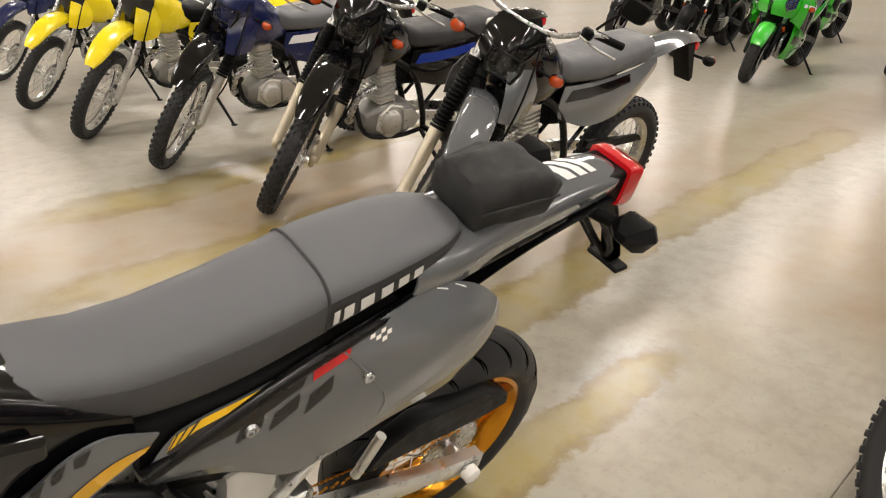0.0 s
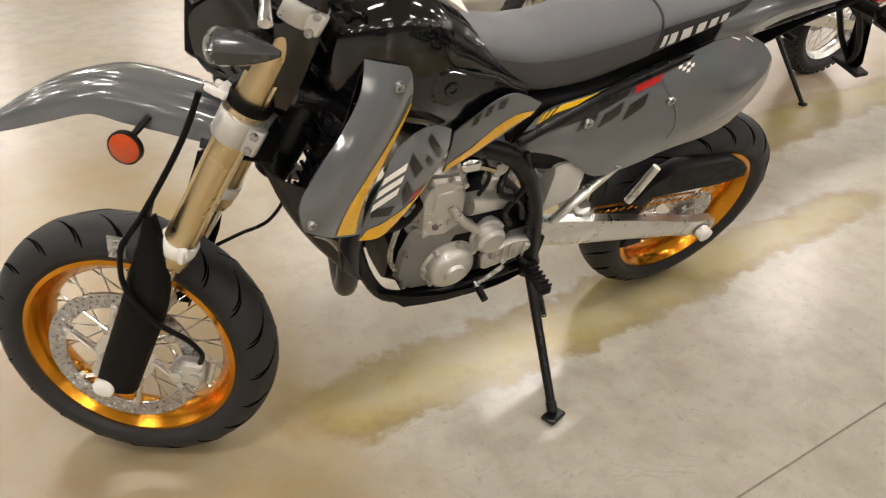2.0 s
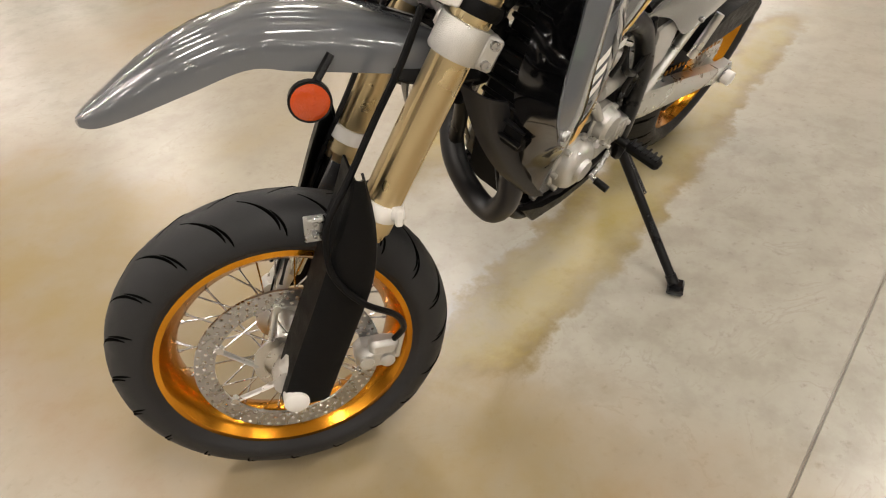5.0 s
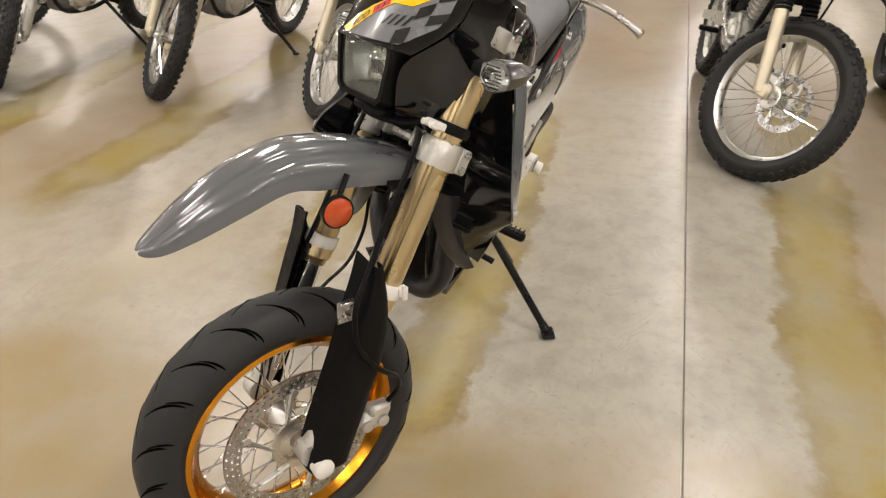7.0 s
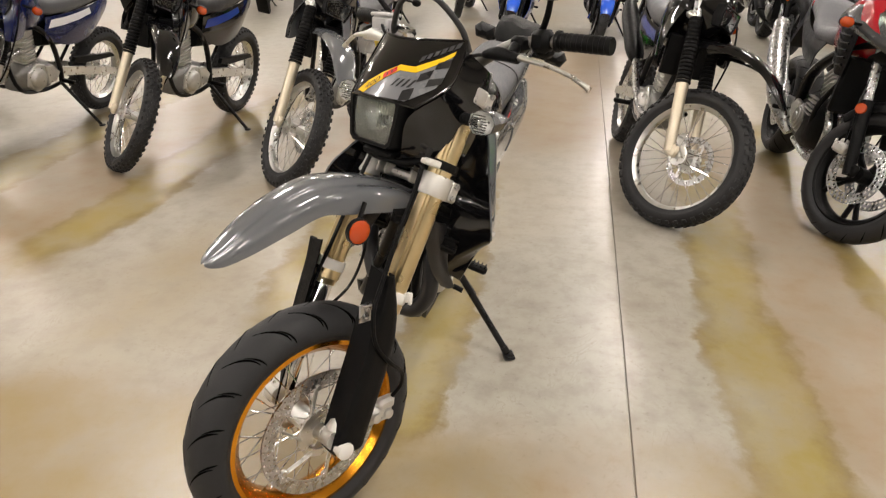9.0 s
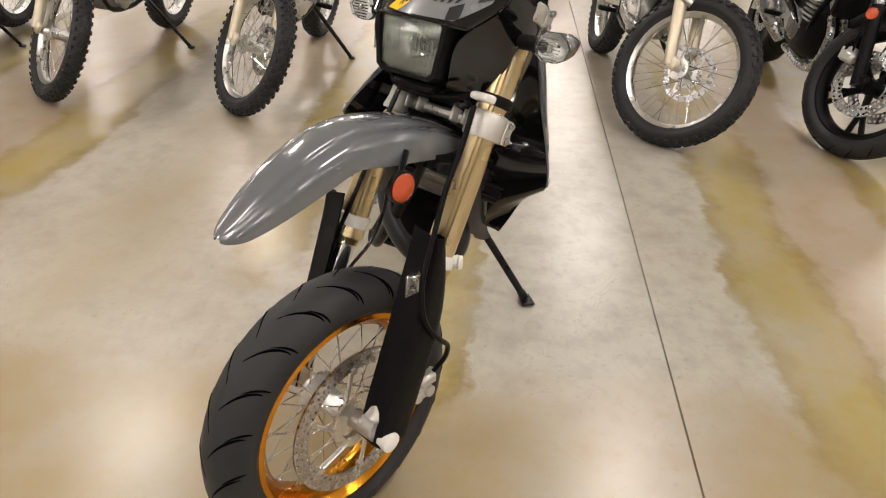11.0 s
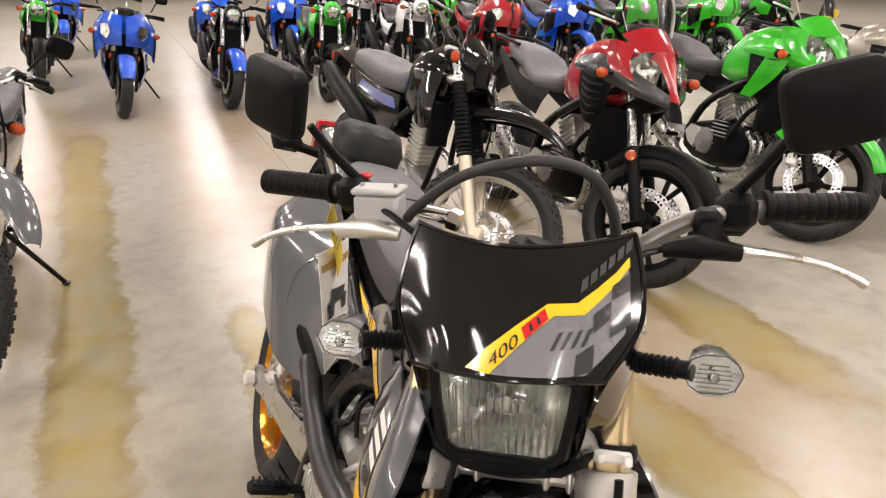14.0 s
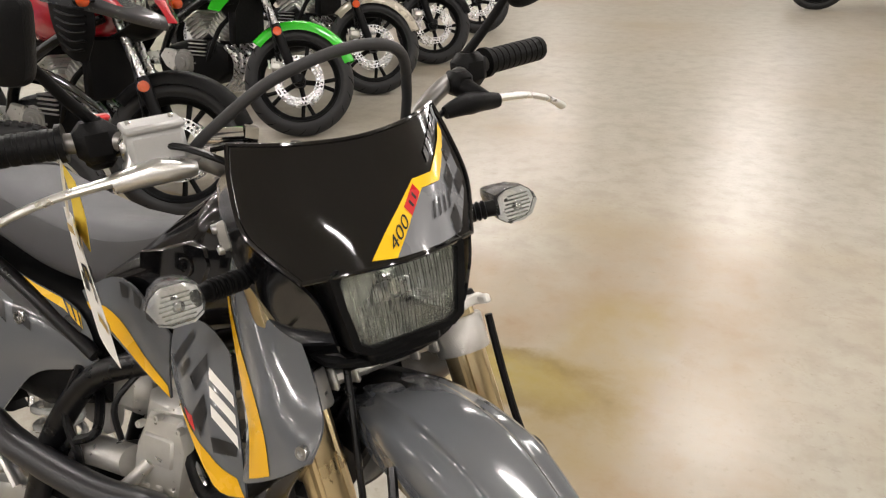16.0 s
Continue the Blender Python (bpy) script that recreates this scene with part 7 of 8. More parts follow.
    for s in (1, -1):
        P("swingarm", Geo().loft([[(x, s * (y0 + dy), z + dz) for dy, dz in ((0.014, h), (0.014, -h), (-0.014, -h), (-0.014, h))] for x, y0, z, h in ((0.58, 0.08, 0.43, 0.03), (0.3, 0.095, 0.39, 0.03), (-0.06, 0.1, 0.32, 0.024))]), ALU)
        P("footpeg", Geo().box((0.6, s * 0.17, 0.38), (0.035, 0.1, 0.025), 0.006), BLACKM)
    single_engine(P, 0.8, 0.33)
    P("exhaust_header", Geo().tube([(0.9, 0.03, 0.62), (1.03, 0.05, 0.58), (1.04, 0.02, 0.45), (0.95, -0.1, 0.4), (0.7, -0.13, 0.48), (0.45, -0.14, 0.62)], 0.02, 10, 5), STEEL)
    P("muffler", Geo().tube([(0.47, -0.14, 0.6), (0.38, -0.15, 0.66), (0.0, -0.16, 0.8), (-0.15, -0.155, 0.86)], [0.025, 0.055, 0.055, 0.04], 14, 3), BLACKM)
    P("airbox", Geo().loft([ring_sect(x, w, a, b, 14, 4) for x, w, a, b in ((0.72, 0.07, 0.62, 0.82), (0.5, 0.085, 0.6, 0.84), (0.3, 0.07, 0.7, 0.87))]), BLACKM)
    P("chain_guard", Geo().prism([(0.42, 0.47), (0.4, 0.5), (-0.05, 0.46), (-0.08, 0.43), (0.3, 0.44)], 0.06, 0.09, 0.004), BLACKM)
    a = math.tan(radians(lean)) * 0.6 + 0.03
    inv = e.matrix_basis.inverted()
    top = Vector((0.6, 0.11, 0.36))
    foot = inv @ ((e.matrix_basis @ Vector((0.5, 0.37, 0))) * Vector((1, 1, 0)) + Vector((0, 0, 0.006)))
    P("side_stand", Geo().tube([top, top.lerp(foot, 0.97)], [0.014, 0.011], 8, 1).ball(foot + Vector((0, 0, 0.004)), (0.03, 0.022, 0.008), 10), FRAMEB)
    return e


def street_bike(label, front, heading, lean, steer, main, second, style="adv", fender=None, fork=None, wheel=BLACKM, disc=None, group="street bikes", tag=False, seat_mat=None, flank=None):
    """A road machine: cast 17-inch wheels, low fender, fairing of the given style (adv, sport or naked)."""
    wb = 1.46
    e = thing("street_motorcycle", stand_at(front, heading, lean, wb), label, "motorcycle", group)
    P = lambda name, g, mat, lb="", **k: part(name, g, mat, e, lb, **k)
    adv = style == "adv"
    R1, R2 = (0.325, 0.318) if adv else (0.302, 0.315)
    S = steer_about(wb + 0.1, 25, steer)
    cast_wheel(e, "front_wheel", (wb, 0, R1 - 0.007), R1, 0.115, R1 - 0.088, wheel, (1, -1), S, 5, disc)
    cast_wheel(e, "rear_wheel", (0, 0, R2 + 0.002), R2, 0.17, 0.225, wheel, (-1,), None, 5, disc)
    fx = lambda z: wb - 0.02 - (z - R1) * 0.46
    for s in (1, -1):
        y = s * 0.105
        P("fork_slider", Geo().tube([(fx(0.3), y, 0.3), (fx(0.62), y, 0.62)], [0.027, 0.029], 14, 1).box((wb, y, R1), (0.06, 0.035, 0.06), 0.012), BLACKM, xf=S)
        P("fork_tube", Geo().tube([(fx(0.6), y, 0.6), (fx(1.0), y, 1.0)], 0.022, 14, 1), fork or STEEL, xf=S)
        P("front_caliper", caliper((wb - 0.13, s * 0.1, R1 + 0.06)), CAST if not disc else BLACKM, xf=S)
        P("brake_hose", Geo().tube([(wb - 0.13, s * 0.1, R1 + 0.09), (wb - 0.17, s * 0.13, 0.6), (wb - 0.25, s * 0.1, 0.9)], 0.005, 6, 4), FRAMEB, xf=S)
        g = Geo().lathe([(0.001, -0.006), (0.025, -0.006), (0.027, 0.0), (0.025, 0.008), (0.001, 0.01)], 18, axle_at((fx(0.6) + 0.01, s * 0.135, 0.58), (0.2, s, 0)))
        P("reflector", g, AMBERL, "round amber reflector", xf=S)
    rows = []
    for k in range(9):
        a = radians(25 + 120 * k / 8)
        r = R1 + 0.022
        w = (0.05, 0.066, 0.07, 0.072, 0.072, 0.072, 0.07, 0.066, 0.05)[k]
        c = Vector((wb + r * math.cos(a), 0, R1 + r * math.sin(a)))
        inw = Vector((-math.cos(a), 0, -math.sin(a)))
        rows.append([c + Vector((0, w * q, 0)) + inw * d for q, d in ((-1.05, 0.06), (-1.0, 0.025), (-0.6, 0.004), (0, -0.004), (0.6, 0.004), (1.0, 0.025), (1.05, 0.06))])
    P("front_fender", Geo().shell(Surf(rows), 24, 14, 0.004), fender or BLACKM, "low front fender", xf=S, smooth=50)
    P("upper_yoke", Geo().box((fx(1.0), 0, 1.0), (0.08, 0.26, 0.03), 0.012), BLACKM, xf=S)
    # engine mass and frame
    en = P("engine", Geo().loft([ring_sect(x, w, a, b, 18, 4) for x, w, a, b in ((1.02, 0.09, 0.34, 0.52 if adv else 0.62), (0.95, 0.14 if adv else 0.17, 0.28, 0.54 if adv else 0.66), (0.8, 0.15 if adv else 0.18, 0.24, 0.54 if adv else 0.64), (0.62, 0.14 if adv else 0.165, 0.26, 0.5), (0.52, 0.11, 0.3, 0.46))]), BLACKM, "dark engine block")
    if adv:
        for tilt, x in ((38, 0.98), (-32, 0.78)):
            mc = Matrix.Translation((x, 0, 0.62)) @ Matrix.Rotation(radians(tilt), 4, "Y")
            cy = P("cylinder", Geo().loft(finned(0.055, 0.085, -0.1, 0.06, 6, 0.014), m=mc), CAST, "finned metal cylinder")
            part("cylinder_head", Geo().box((0, 0, 0.1), (0.13, 0.2, 0.08), 0.02, mc), BLACKM, cy)
    for s in (1, -1):
        cov = Geo().lathe([(0.001, 0.034), (0.028, 0.034), (0.03, 0.026), (0.05, 0.026), (0.053, 0.018), (0.066, 0.016), (0.07, 0.004), (0.08, 0.002), (0.082, -0.03)], 28, axle_at((0.74, s * (0.145 if adv else 0.17), 0.39), (0, s, 0)))
        for i in range(6):
            a = 2 * math.pi * i / 6
            bolt(cov, (0.74 + 0.08 * math.cos(a), s * (0.148 if adv else 0.173), 0.39 + 0.08 * math.sin(a)), 0.006, (0, s, 0))
        part("engine_cover", cov, ENGINE, en, "round metal cover")
        yb = s * (0.13 if adv else 0.155)
        part("side_case", Geo().prism([(0.66, 0.33), (0.6, 0.36), (0.56, 0.42), (0.6, 0.47), (0.68, 0.46), (0.7, 0.4)], yb, yb + s * 0.03, 0.008), CAST, en, "bright cast side case")
        part("water_pipe", Geo().tube([(0.9, yb, 0.4), (0.96, yb + s * 0.02, 0.5), (1.0, yb, 0.6), (1.06, s * 0.12, 0.66)], 0.014, 10, 5), BLACKM, en)
        for k in range(5):
            part("fin", Geo().box((0.84, yb + s * 0.012, 0.44 + 0.022 * k), (0.12, 0.03, 0.007), 0.002), CAST if k % 2 else ENGINE, en)
        P("frame_spar", Geo().tube([(1.14, s * 0.06, 0.88), (0.95, s * 0.15, 0.78), (0.7, s * 0.16, 0.62), (0.55, s * 0.12, 0.42)], [0.03, 0.036, 0.036, 0.03], 10, 4, flat=0.6), ALU if style == "sport" else FRAMEB)
        for i in range(2):
            P("header_pipe", Geo().tube([(1.02, s * (0.04 + 0.06 * i), 0.5), (1.09, s * (0.04 + 0.06 * i), 0.42), (1.04, s * (0.05 + 0.04 * i), 0.27), (0.8, s * 0.05, 0.2), (0.5, -0.06, 0.22)], 0.019, 10, 4), STEEL)
        P("footpeg", Geo().box((0.5, s * 0.2, 0.38), (0.035, 0.09, 0.025), 0.006), BLACKM)
        P("swingarm", Geo().loft([[(x, s * (y0 + dy), z + dz) for dy, dz in ((0.018, h), (0.018, -h), (-0.018, -h), (-0.018, h))] for x, y0, z, h in ((0.52, 0.1, 0.4, 0.04), (0.25, 0.115, 0.38, 0.04), (-0.06, 0.12, 0.315, 0.03))]), ALU if adv else FRAMEB)
    P("radiator", Geo().box((1.1, 0, 0.66), (0.05, 0.3, 0.28), 0.012, None), BLACKM, "black radiator")
    P("muffler", Geo().tube([(0.5, -0.1, 0.25), (0.35, -0.19, 0.4), (0.1, -0.21, 0.6), (-0.15, -0.2, 0.78)] if adv else [(0.5, -0.1, 0.25), (0.35, -0.19, 0.36), (0.1, -0.21, 0.5), (-0.12, -0.21, 0.6)], [0.03, 0.06, 0.065, 0.05], 16, 4), STEEL if adv else BLACKM)
    # tank and seat
    zt = 1.06 if adv else 0.98
    P("fuel_tank", Geo().loft([ring_sect(x, w, a, b, 24, 2.8) for x, w, a, b in ((1.12, 0.1, zt - 0.24, zt - 0.03), (1.05, 0.16, zt - 0.3, zt + 0.03), (0.95, 0.18, zt - 0.32, zt + 0.045), (0.82, 0.165, zt - 0.32, zt), (0.7, 0.11, zt - 0.3, zt - 0.1), (0.64, 0.08, zt - 0.28, zt - 0.16))]), main, "painted fuel tank", smooth=60)
    sm = seat_mat or VINYL_DARK
    P("seat", Geo().loft([ring_sect(x, w, a, b, 24, 3.2) for x, w, a, b in ((0.74, 0.08, zt - 0.22, zt - 0.13), (0.64, 0.13, zt - 0.28, zt - 0.18), (0.45, 0.155, zt - 0.29, zt - 0.19), (0.33, 0.15, zt - 0.25, zt - 0.15), (0.28, 0.14, zt - 0.22, zt - 0.1), (0.1, 0.13, zt - 0.17, zt - 0.06), (-0.06, 0.08, zt - 0.13, zt - 0.05))]), sm, "stepped vinyl seat", smooth=60)
    for s in (1, -1):
        tp = Surf([[(0.6, s * 0.12, zt - 0.27), (0.3, s * 0.14, zt - 0.24), (0.05, s * 0.12, zt - 0.16), (-0.2, s * 0.06, zt - 0.1)], [(0.56, s * 0.14, zt - 0.34), (0.3, s * 0.155, zt - 0.31), (0.05, s * 0.13, zt - 0.23), (-0.22, s * 0.06, zt - 0.13)], [(0.5, s * 0.13, zt - 0.42), (0.3, s * 0.14, zt - 0.38), (0.05, s * 0.11, zt - 0.28), (-0.2, s * 0.05, zt - 0.16)]], (0, s, 0))
        P("tail_panel", Geo().shell(tp, 8, 14, 0.005), main if style != "adv" else second, smooth=50)
    P("tail_light", Geo().box((-0.22, 0, zt - 0.13), (0.05, 0.1, 0.05), 0.012), REDL, "red tail light")
    P("rear_rack", Geo().tube([(0.15, 0.12, zt - 0.07), (-0.1, 0.13, zt - 0.04), (-0.2, 0.08, zt - 0.04), (-0.2, -0.08, zt - 0.04), (-0.1, -0.13, zt - 0.04), (0.15, -0.12, zt - 0.07)], 0.011, 8, 4), BLACKM)
    P("rear_hugger", Geo().prism([(-0.1, zt - 0.16), (-0.2, zt - 0.14), (-0.38, zt - 0.4), (-0.36, zt - 0.42), (-0.2, zt - 0.25)], -0.06, 0.06, 0.005), BLACKM)
    # fairing
    if adv:
        for s in (1, -1):
            sh = Surf([[(0.93, s * 0.185, 1.0), (1.1, s * 0.19, 1.035), (1.24, s * 0.16, 1.015), (1.37, s * 0.1, 0.955), (1.47, s * 0.03, 0.905)],
                       [(0.91, s * 0.2, 0.96), (1.1, s * 0.225, 0.98), (1.27, s * 0.2, 0.945), (1.4, s * 0.12, 0.9), (1.485, s * 0.03, 0.87)],
                       [(0.94, s * 0.2, 0.94), (1.1, s * 0.225, 0.93), (1.27, s * 0.18, 0.9), (1.4, s * 0.1, 0.865), (1.475, s * 0.025, 0.845)]], (0.2, s, 0))
            P("fairing_side", Geo().shell(sh, 14, 22, 0.005), flank or main, "moulded fairing shoulder", smooth=45)
            vent = Surf([[(1.24, s * 0.195, 0.93), (1.12, s * 0.215, 0.95), (0.97, s * 0.195, 0.95)], [(1.22, s * 0.185, 0.82), (1.1, s * 0.205, 0.83), (0.98, s * 0.19, 0.85)], [(1.14, s * 0.16, 0.7), (1.07, s * 0.175, 0.7), (1.0, s * 0.17, 0.74)]], (0, s, 0))
            vb = P("vent_panel", Geo().shell(vent, 10, 10, 0.005), second, "dark vented lower fairing")
            for i in range(6):
                u = 0.1 + 0.13 * i
                part("slat", Geo().tube([vent.at(u, 0.2) + Vector((0, s * 0.002, 0)), vent.at(u + 0.05, 0.5) + Vector((0, s * 0.004, 0)), vent.at(u, 0.8) + Vector((0, s * 0.002, 0))], 0.007, 6, 3), second, vb)
            wing = Surf([[(1.26, s * 0.2, 0.93), (1.12, s * 0.225, 0.94)], [(1.2, s * 0.205, 0.83), (1.06, s * 0.225, 0.82)], [(1.06, s * 0.2, 0.7), (0.98, s * 0.205, 0.71)]], (0, s, 0))
            if not flank:
                P("lower_wing", Geo().shell(wing, 10, 6, 0.006), main, "painted lower wing", smooth=45)
            nrm = Vector((0.82, s * 0.5, 0.28)).normalized()
            mt = Matrix.Translation((1.35, s * 0.09, 0.995)) @ nrm.to_track_quat("X", "Z").to_matrix().to_4x4() @ Matrix.Scale(1.25, 4)
            cheek = Surf([[(1.13, s * 0.175, 1.1), (1.2, s * 0.17, 1.105), (1.27, s * 0.12, 1.09)], [(1.17, s * 0.2, 1.03), (1.25, s * 0.185, 1.03), (1.3, s * 0.155, 1.0)], [(1.26, s * 0.195, 0.95), (1.33, s * 0.16, 0.93), (1.37, s * 0.13, 0.92)], [(1.38, s * 0.11, 0.9), (1.42, s * 0.08, 0.885), (1.44, s * 0.06, 0.88)]], (0.3, s, 0.2))
            P("cheek_panel", Geo().shell(cheek, 14, 8, 0.005), main, "painted panel beside the headlight", smooth=50)
            out = [(-0.055 * s, 0.075), (0.03 * s, 0.06), (0.07 * s, 0.02), (0.05 * s, -0.05), (0.0, -0.085), (-0.04 * s, -0.05)]
            hl = P("headlight", Geo().loft([[(x, y * k, z * k) for y, z in out] for x, k in ((-0.05, 0.9), (0.0, 1.0), (-0.02, 0.6))], m=mt), REFLECTOR, "slanted headlight")
            part("lamp_bowl", Geo().ball(mt @ Vector((0.0, 0, 0.02)), (0.014, 0.022, 0.022), 12).ball(mt @ Vector((0.0, 0, -0.03)), (0.012, 0.018, 0.018), 12), CHROME, hl)
            gl = part("lens", Geo().loft([[(x, y * k, z * k) for y, z in out] for x, k in ((0.0, 1.03), (0.012, 0.92), (0.018, 0.2))], m=mt, caps=False), CLEARL, hl, "clear lens")
            gl.visible_shadow = False
            signal(e, (1.25, s * 0.27, 0.955), s, AMBERL)
        nose = Surf([[(1.14, -0.12, 1.135), (1.22, -0.065, 1.175), (1.245, 0, 1.18), (1.22, 0.065, 1.175), (1.14, 0.12, 1.135)],
                     [(1.26, -0.105, 1.075), (1.325, -0.055, 1.095), (1.345, 0, 1.105), (1.325, 0.055, 1.095), (1.26, 0.105, 1.075)],
                     [(1.36, -0.05, 1.03), (1.395, -0.03, 1.03), (1.405, 0, 1.03), (1.395, 0.03, 1.03), (1.36, 0.05, 1.03)],
                     [(1.44, -0.022, 0.93), (1.462, -0.012, 0.93), (1.468, 0, 0.93), (1.462, 0.012, 0.93), (1.44, 0.022, 0.93)],
                     [(1.48, -0.03, 0.88), (1.5, -0.015, 0.88), (1.505, 0, 0.88), (1.5, 0.015, 0.88), (1.48, 0.03, 0.88)]], (0.6, 0, 0.6))
        P("nose_cowl", Geo().shell(nose, 22, 18, 0.005), main, "glossy painted nose cowl", smooth=45)
        P("chin", Geo().shell(Surf([[(1.36, -0.1, 0.88), (1.42, 0, 0.87), (1.36, 0.1, 0.88)], [(1.3, -0.13, 0.83), (1.36, 0, 0.81), (1.3, 0.13, 0.83)], [(1.2, -0.1, 0.8), (1.24, 0, 0.78), (1.2, 0.1, 0.8)]]), 10, 10, 0.005), second, "dark chin under the lamps")
        scr = Surf([[(1.19, -0.13, 1.15), (1.25, 0, 1.185), (1.19, 0.13, 1.15)], [(1.13, -0.16, 1.28), (1.2, 0, 1.31), (1.13, 0.16, 1.28)], [(1.06, -0.13, 1.42), (1.11, 0, 1.46), (1.06, 0.13, 1.42)]])
        sc = P("windscreen", Geo().shell(scr, 14, 14, 0.003), CLEARL, "clear curved windscreen", smooth=60)
        sc.visible_shadow = False
        part("rim", Geo().tube([scr.at(w, 0) for w in (0.0, 0.3, 0.6, 0.9)] + [scr.at(1, w) for w in (0.1, 0.3, 0.5, 0.7, 0.9)] + [scr.at(w, 1) for w in (0.9, 0.6, 0.3, 0.0)], 0.0022, 6, 3), MILKY, sc, "pale edge")
        P("dash", Geo().box((1.14, 0, 1.15), (0.08, 0.2, 0.07), 0.02), BLACKM)
    elif style != "naked":
        top = 1.16 if adv else 1.04
        nx = wb - 0.02 if adv else wb + 0.03
        for s in (1, -1):
            nose = Surf([[(nx - 0.05, s * 0.015, top - 0.06), (nx - 0.11, s * 0.106, top - 0.03), (nx - 0.2, s * 0.165, top - 0.02)],
                         [(nx + 0.02, s * 0.020, top - 0.16), (nx - 0.06, s * 0.152, top - 0.14), (nx - 0.19, s * 0.218, top - 0.13)],
                         [(nx + 0.045, s * 0.020, top - 0.25), (nx - 0.045, s * 0.158, top - 0.25), (nx - 0.18, s * 0.238, top - 0.25)],
                         [(nx - 0.0, s * 0.020, top - 0.33), (nx - 0.07, s * 0.119, top - 0.34), (nx - 0.17, s * 0.198, top - 0.35)]], (0.4, s, 0))
            P("nose_cowl", Geo().shell(nose, 16, 14, 0.005), main, "glossy painted nose cowl", smooth=45)
            side = Surf([[(nx - 0.2, s * 0.172, top - 0.04), (nx - 0.3, s * 0.218, top - 0.07), (nx - 0.43, s * 0.244, top - 0.12), (nx - 0.52, s * 0.238, top - 0.16)],
                         [(nx - 0.16, s * 0.224, top - 0.15), (nx - 0.28, s * 0.271, top - 0.17), (nx - 0.43, s * 0.290, top - 0.2), (nx - 0.55, s * 0.264, top - 0.22)],
                         [(nx - 0.14, s * 0.224, top - 0.29), (nx - 0.28, s * 0.284, top - 0.3), (nx - 0.44, s * 0.297, top - 0.32), (nx - 0.58, s * 0.264, top - 0.3)],
                         [(nx - 0.16, s * 0.172, top - 0.37), (nx - 0.3, s * 0.264, top - 0.45), (nx - 0.42, s * 0.284, top - 0.53), (nx - 0.52, s * 0.264, top - 0.5)]], (0.2, s, 0))
            fp = P("fairing_side", Geo().shell(side, 16, 18, 0.005), flank or main, "moulded fairing side", smooth=45)
            if adv:
                part("upper_flank", Geo().decal(side, [(0.0, 0.0), (0.42, 0.0), (0.34, 0.98), (0.0, 1.0)], 0.003, 8, 14), main, fp, "painted upper flank")
            part("inset", Geo().decal(side, [(0.55, 0.3), (0.97, 0.3), (0.97, 0.9), (0.6, 0.9)], 0.003, 8, 10), second, fp)
            part("edge_stripe", Geo().decal(side, [(0.42, 0.15), (0.5, 0.12), (0.52, 0.95), (0.44, 0.95)], 0.004, 3, 10), BLACKD if style == "adv" else WHITED, fp)
            out = [(-0.05, 0.0), (-0.02, 0.035), (0.06, 0.028), (0.05, -0.02), (-0.02, -0.038)]
            q, nrm = nose.at(0.52, 0.5), nose.normal(0.52, 0.5)
            mt = Matrix.Translation(q + nrm * 0.002) @ nrm.to_track_quat("X", "Z").to_matrix().to_4x4()
            P("headlight", Geo().loft([[(x, y * 1.25 * s, z * 2.0) for y, z in out] for x in (0.0, 0.006)], m=mt), REFLECTOR, "slanted headlight")
            gl = P("headlight_lens", Geo().loft([[(x, y * 1.3 * s * k, z * 2.05 * k) for y, z in out] for x, k in ((0.004, 1.0), (0.014, 0.9), (0.018, 0.2))], m=mt, caps=False), CLEARL, "clear lens")
            gl.visible_shadow = False
            signal(e, (nx - 0.3, s * 0.3, top - 0.24), s, AMBERL)
            if style == "sport":
                low = Surf([[(nx - 0.3, s * 0.2, top - 0.42), (nx - 0.5, s * 0.225, top - 0.45), (nx - 0.75, s * 0.21, top - 0.5)], [(nx - 0.33, s * 0.19, top - 0.62), (nx - 0.55, s * 0.215, top - 0.63), (nx - 0.85, s * 0.19, top - 0.64)], [(nx - 0.42, s * 0.12, top - 0.8), (nx - 0.6, s * 0.15, top - 0.82), (nx - 0.9, s * 0.13, top - 0.8)]], (0, s, 0))
                lw = P("belly_panel", Geo().shell(low, 12, 14, 0.005), main, "painted lower fairing", smooth=45)
                part("mark", Geo().decal(low, [(0.3, 0.2), (0.5, 0.2), (0.55, 0.9), (0.35, 0.9)], 0.002, 3, 6), second, lw)
            else:
                vent = Surf([[(nx - 0.3, s * 0.215, top - 0.4), (nx - 0.5, s * 0.225, top - 0.42)], [(nx - 0.34, s * 0.2, top - 0.56), (nx - 0.52, s * 0.21, top - 0.55)], [(nx - 0.4, s * 0.17, top - 0.66), (nx - 0.5, s * 0.18, top - 0.64)]], (0, s, 0))
                vb = P("vent_panel", Geo().shell(vent, 8, 6, 0.005), second)
                for i in range(5):
                    u = 0.15 + 0.14 * i
                    part("slat", Geo().decal(vent, [(u, 0.15), (u + 0.05, 0.15), (u + 0.05, 0.85), (u, 0.85)], 0.003, 2, 3), BLACKG, vb)
        if adv:
            P("chin", Geo().shell(Surf([[(nx - 0.02, -0.06, top - 0.3), (nx, 0, top - 0.27), (nx - 0.02, 0.06, top - 0.3)], [(nx + 0.07, -0.055, top - 0.33), (nx + 0.1, 0, top - 0.31), (nx + 0.07, 0.055, top - 0.33)], [(nx + 0.13, -0.02, top - 0.38), (nx + 0.15, 0, top - 0.375), (nx + 0.13, 0.02, top - 0.38)]]), 10, 8, 0.004), second)
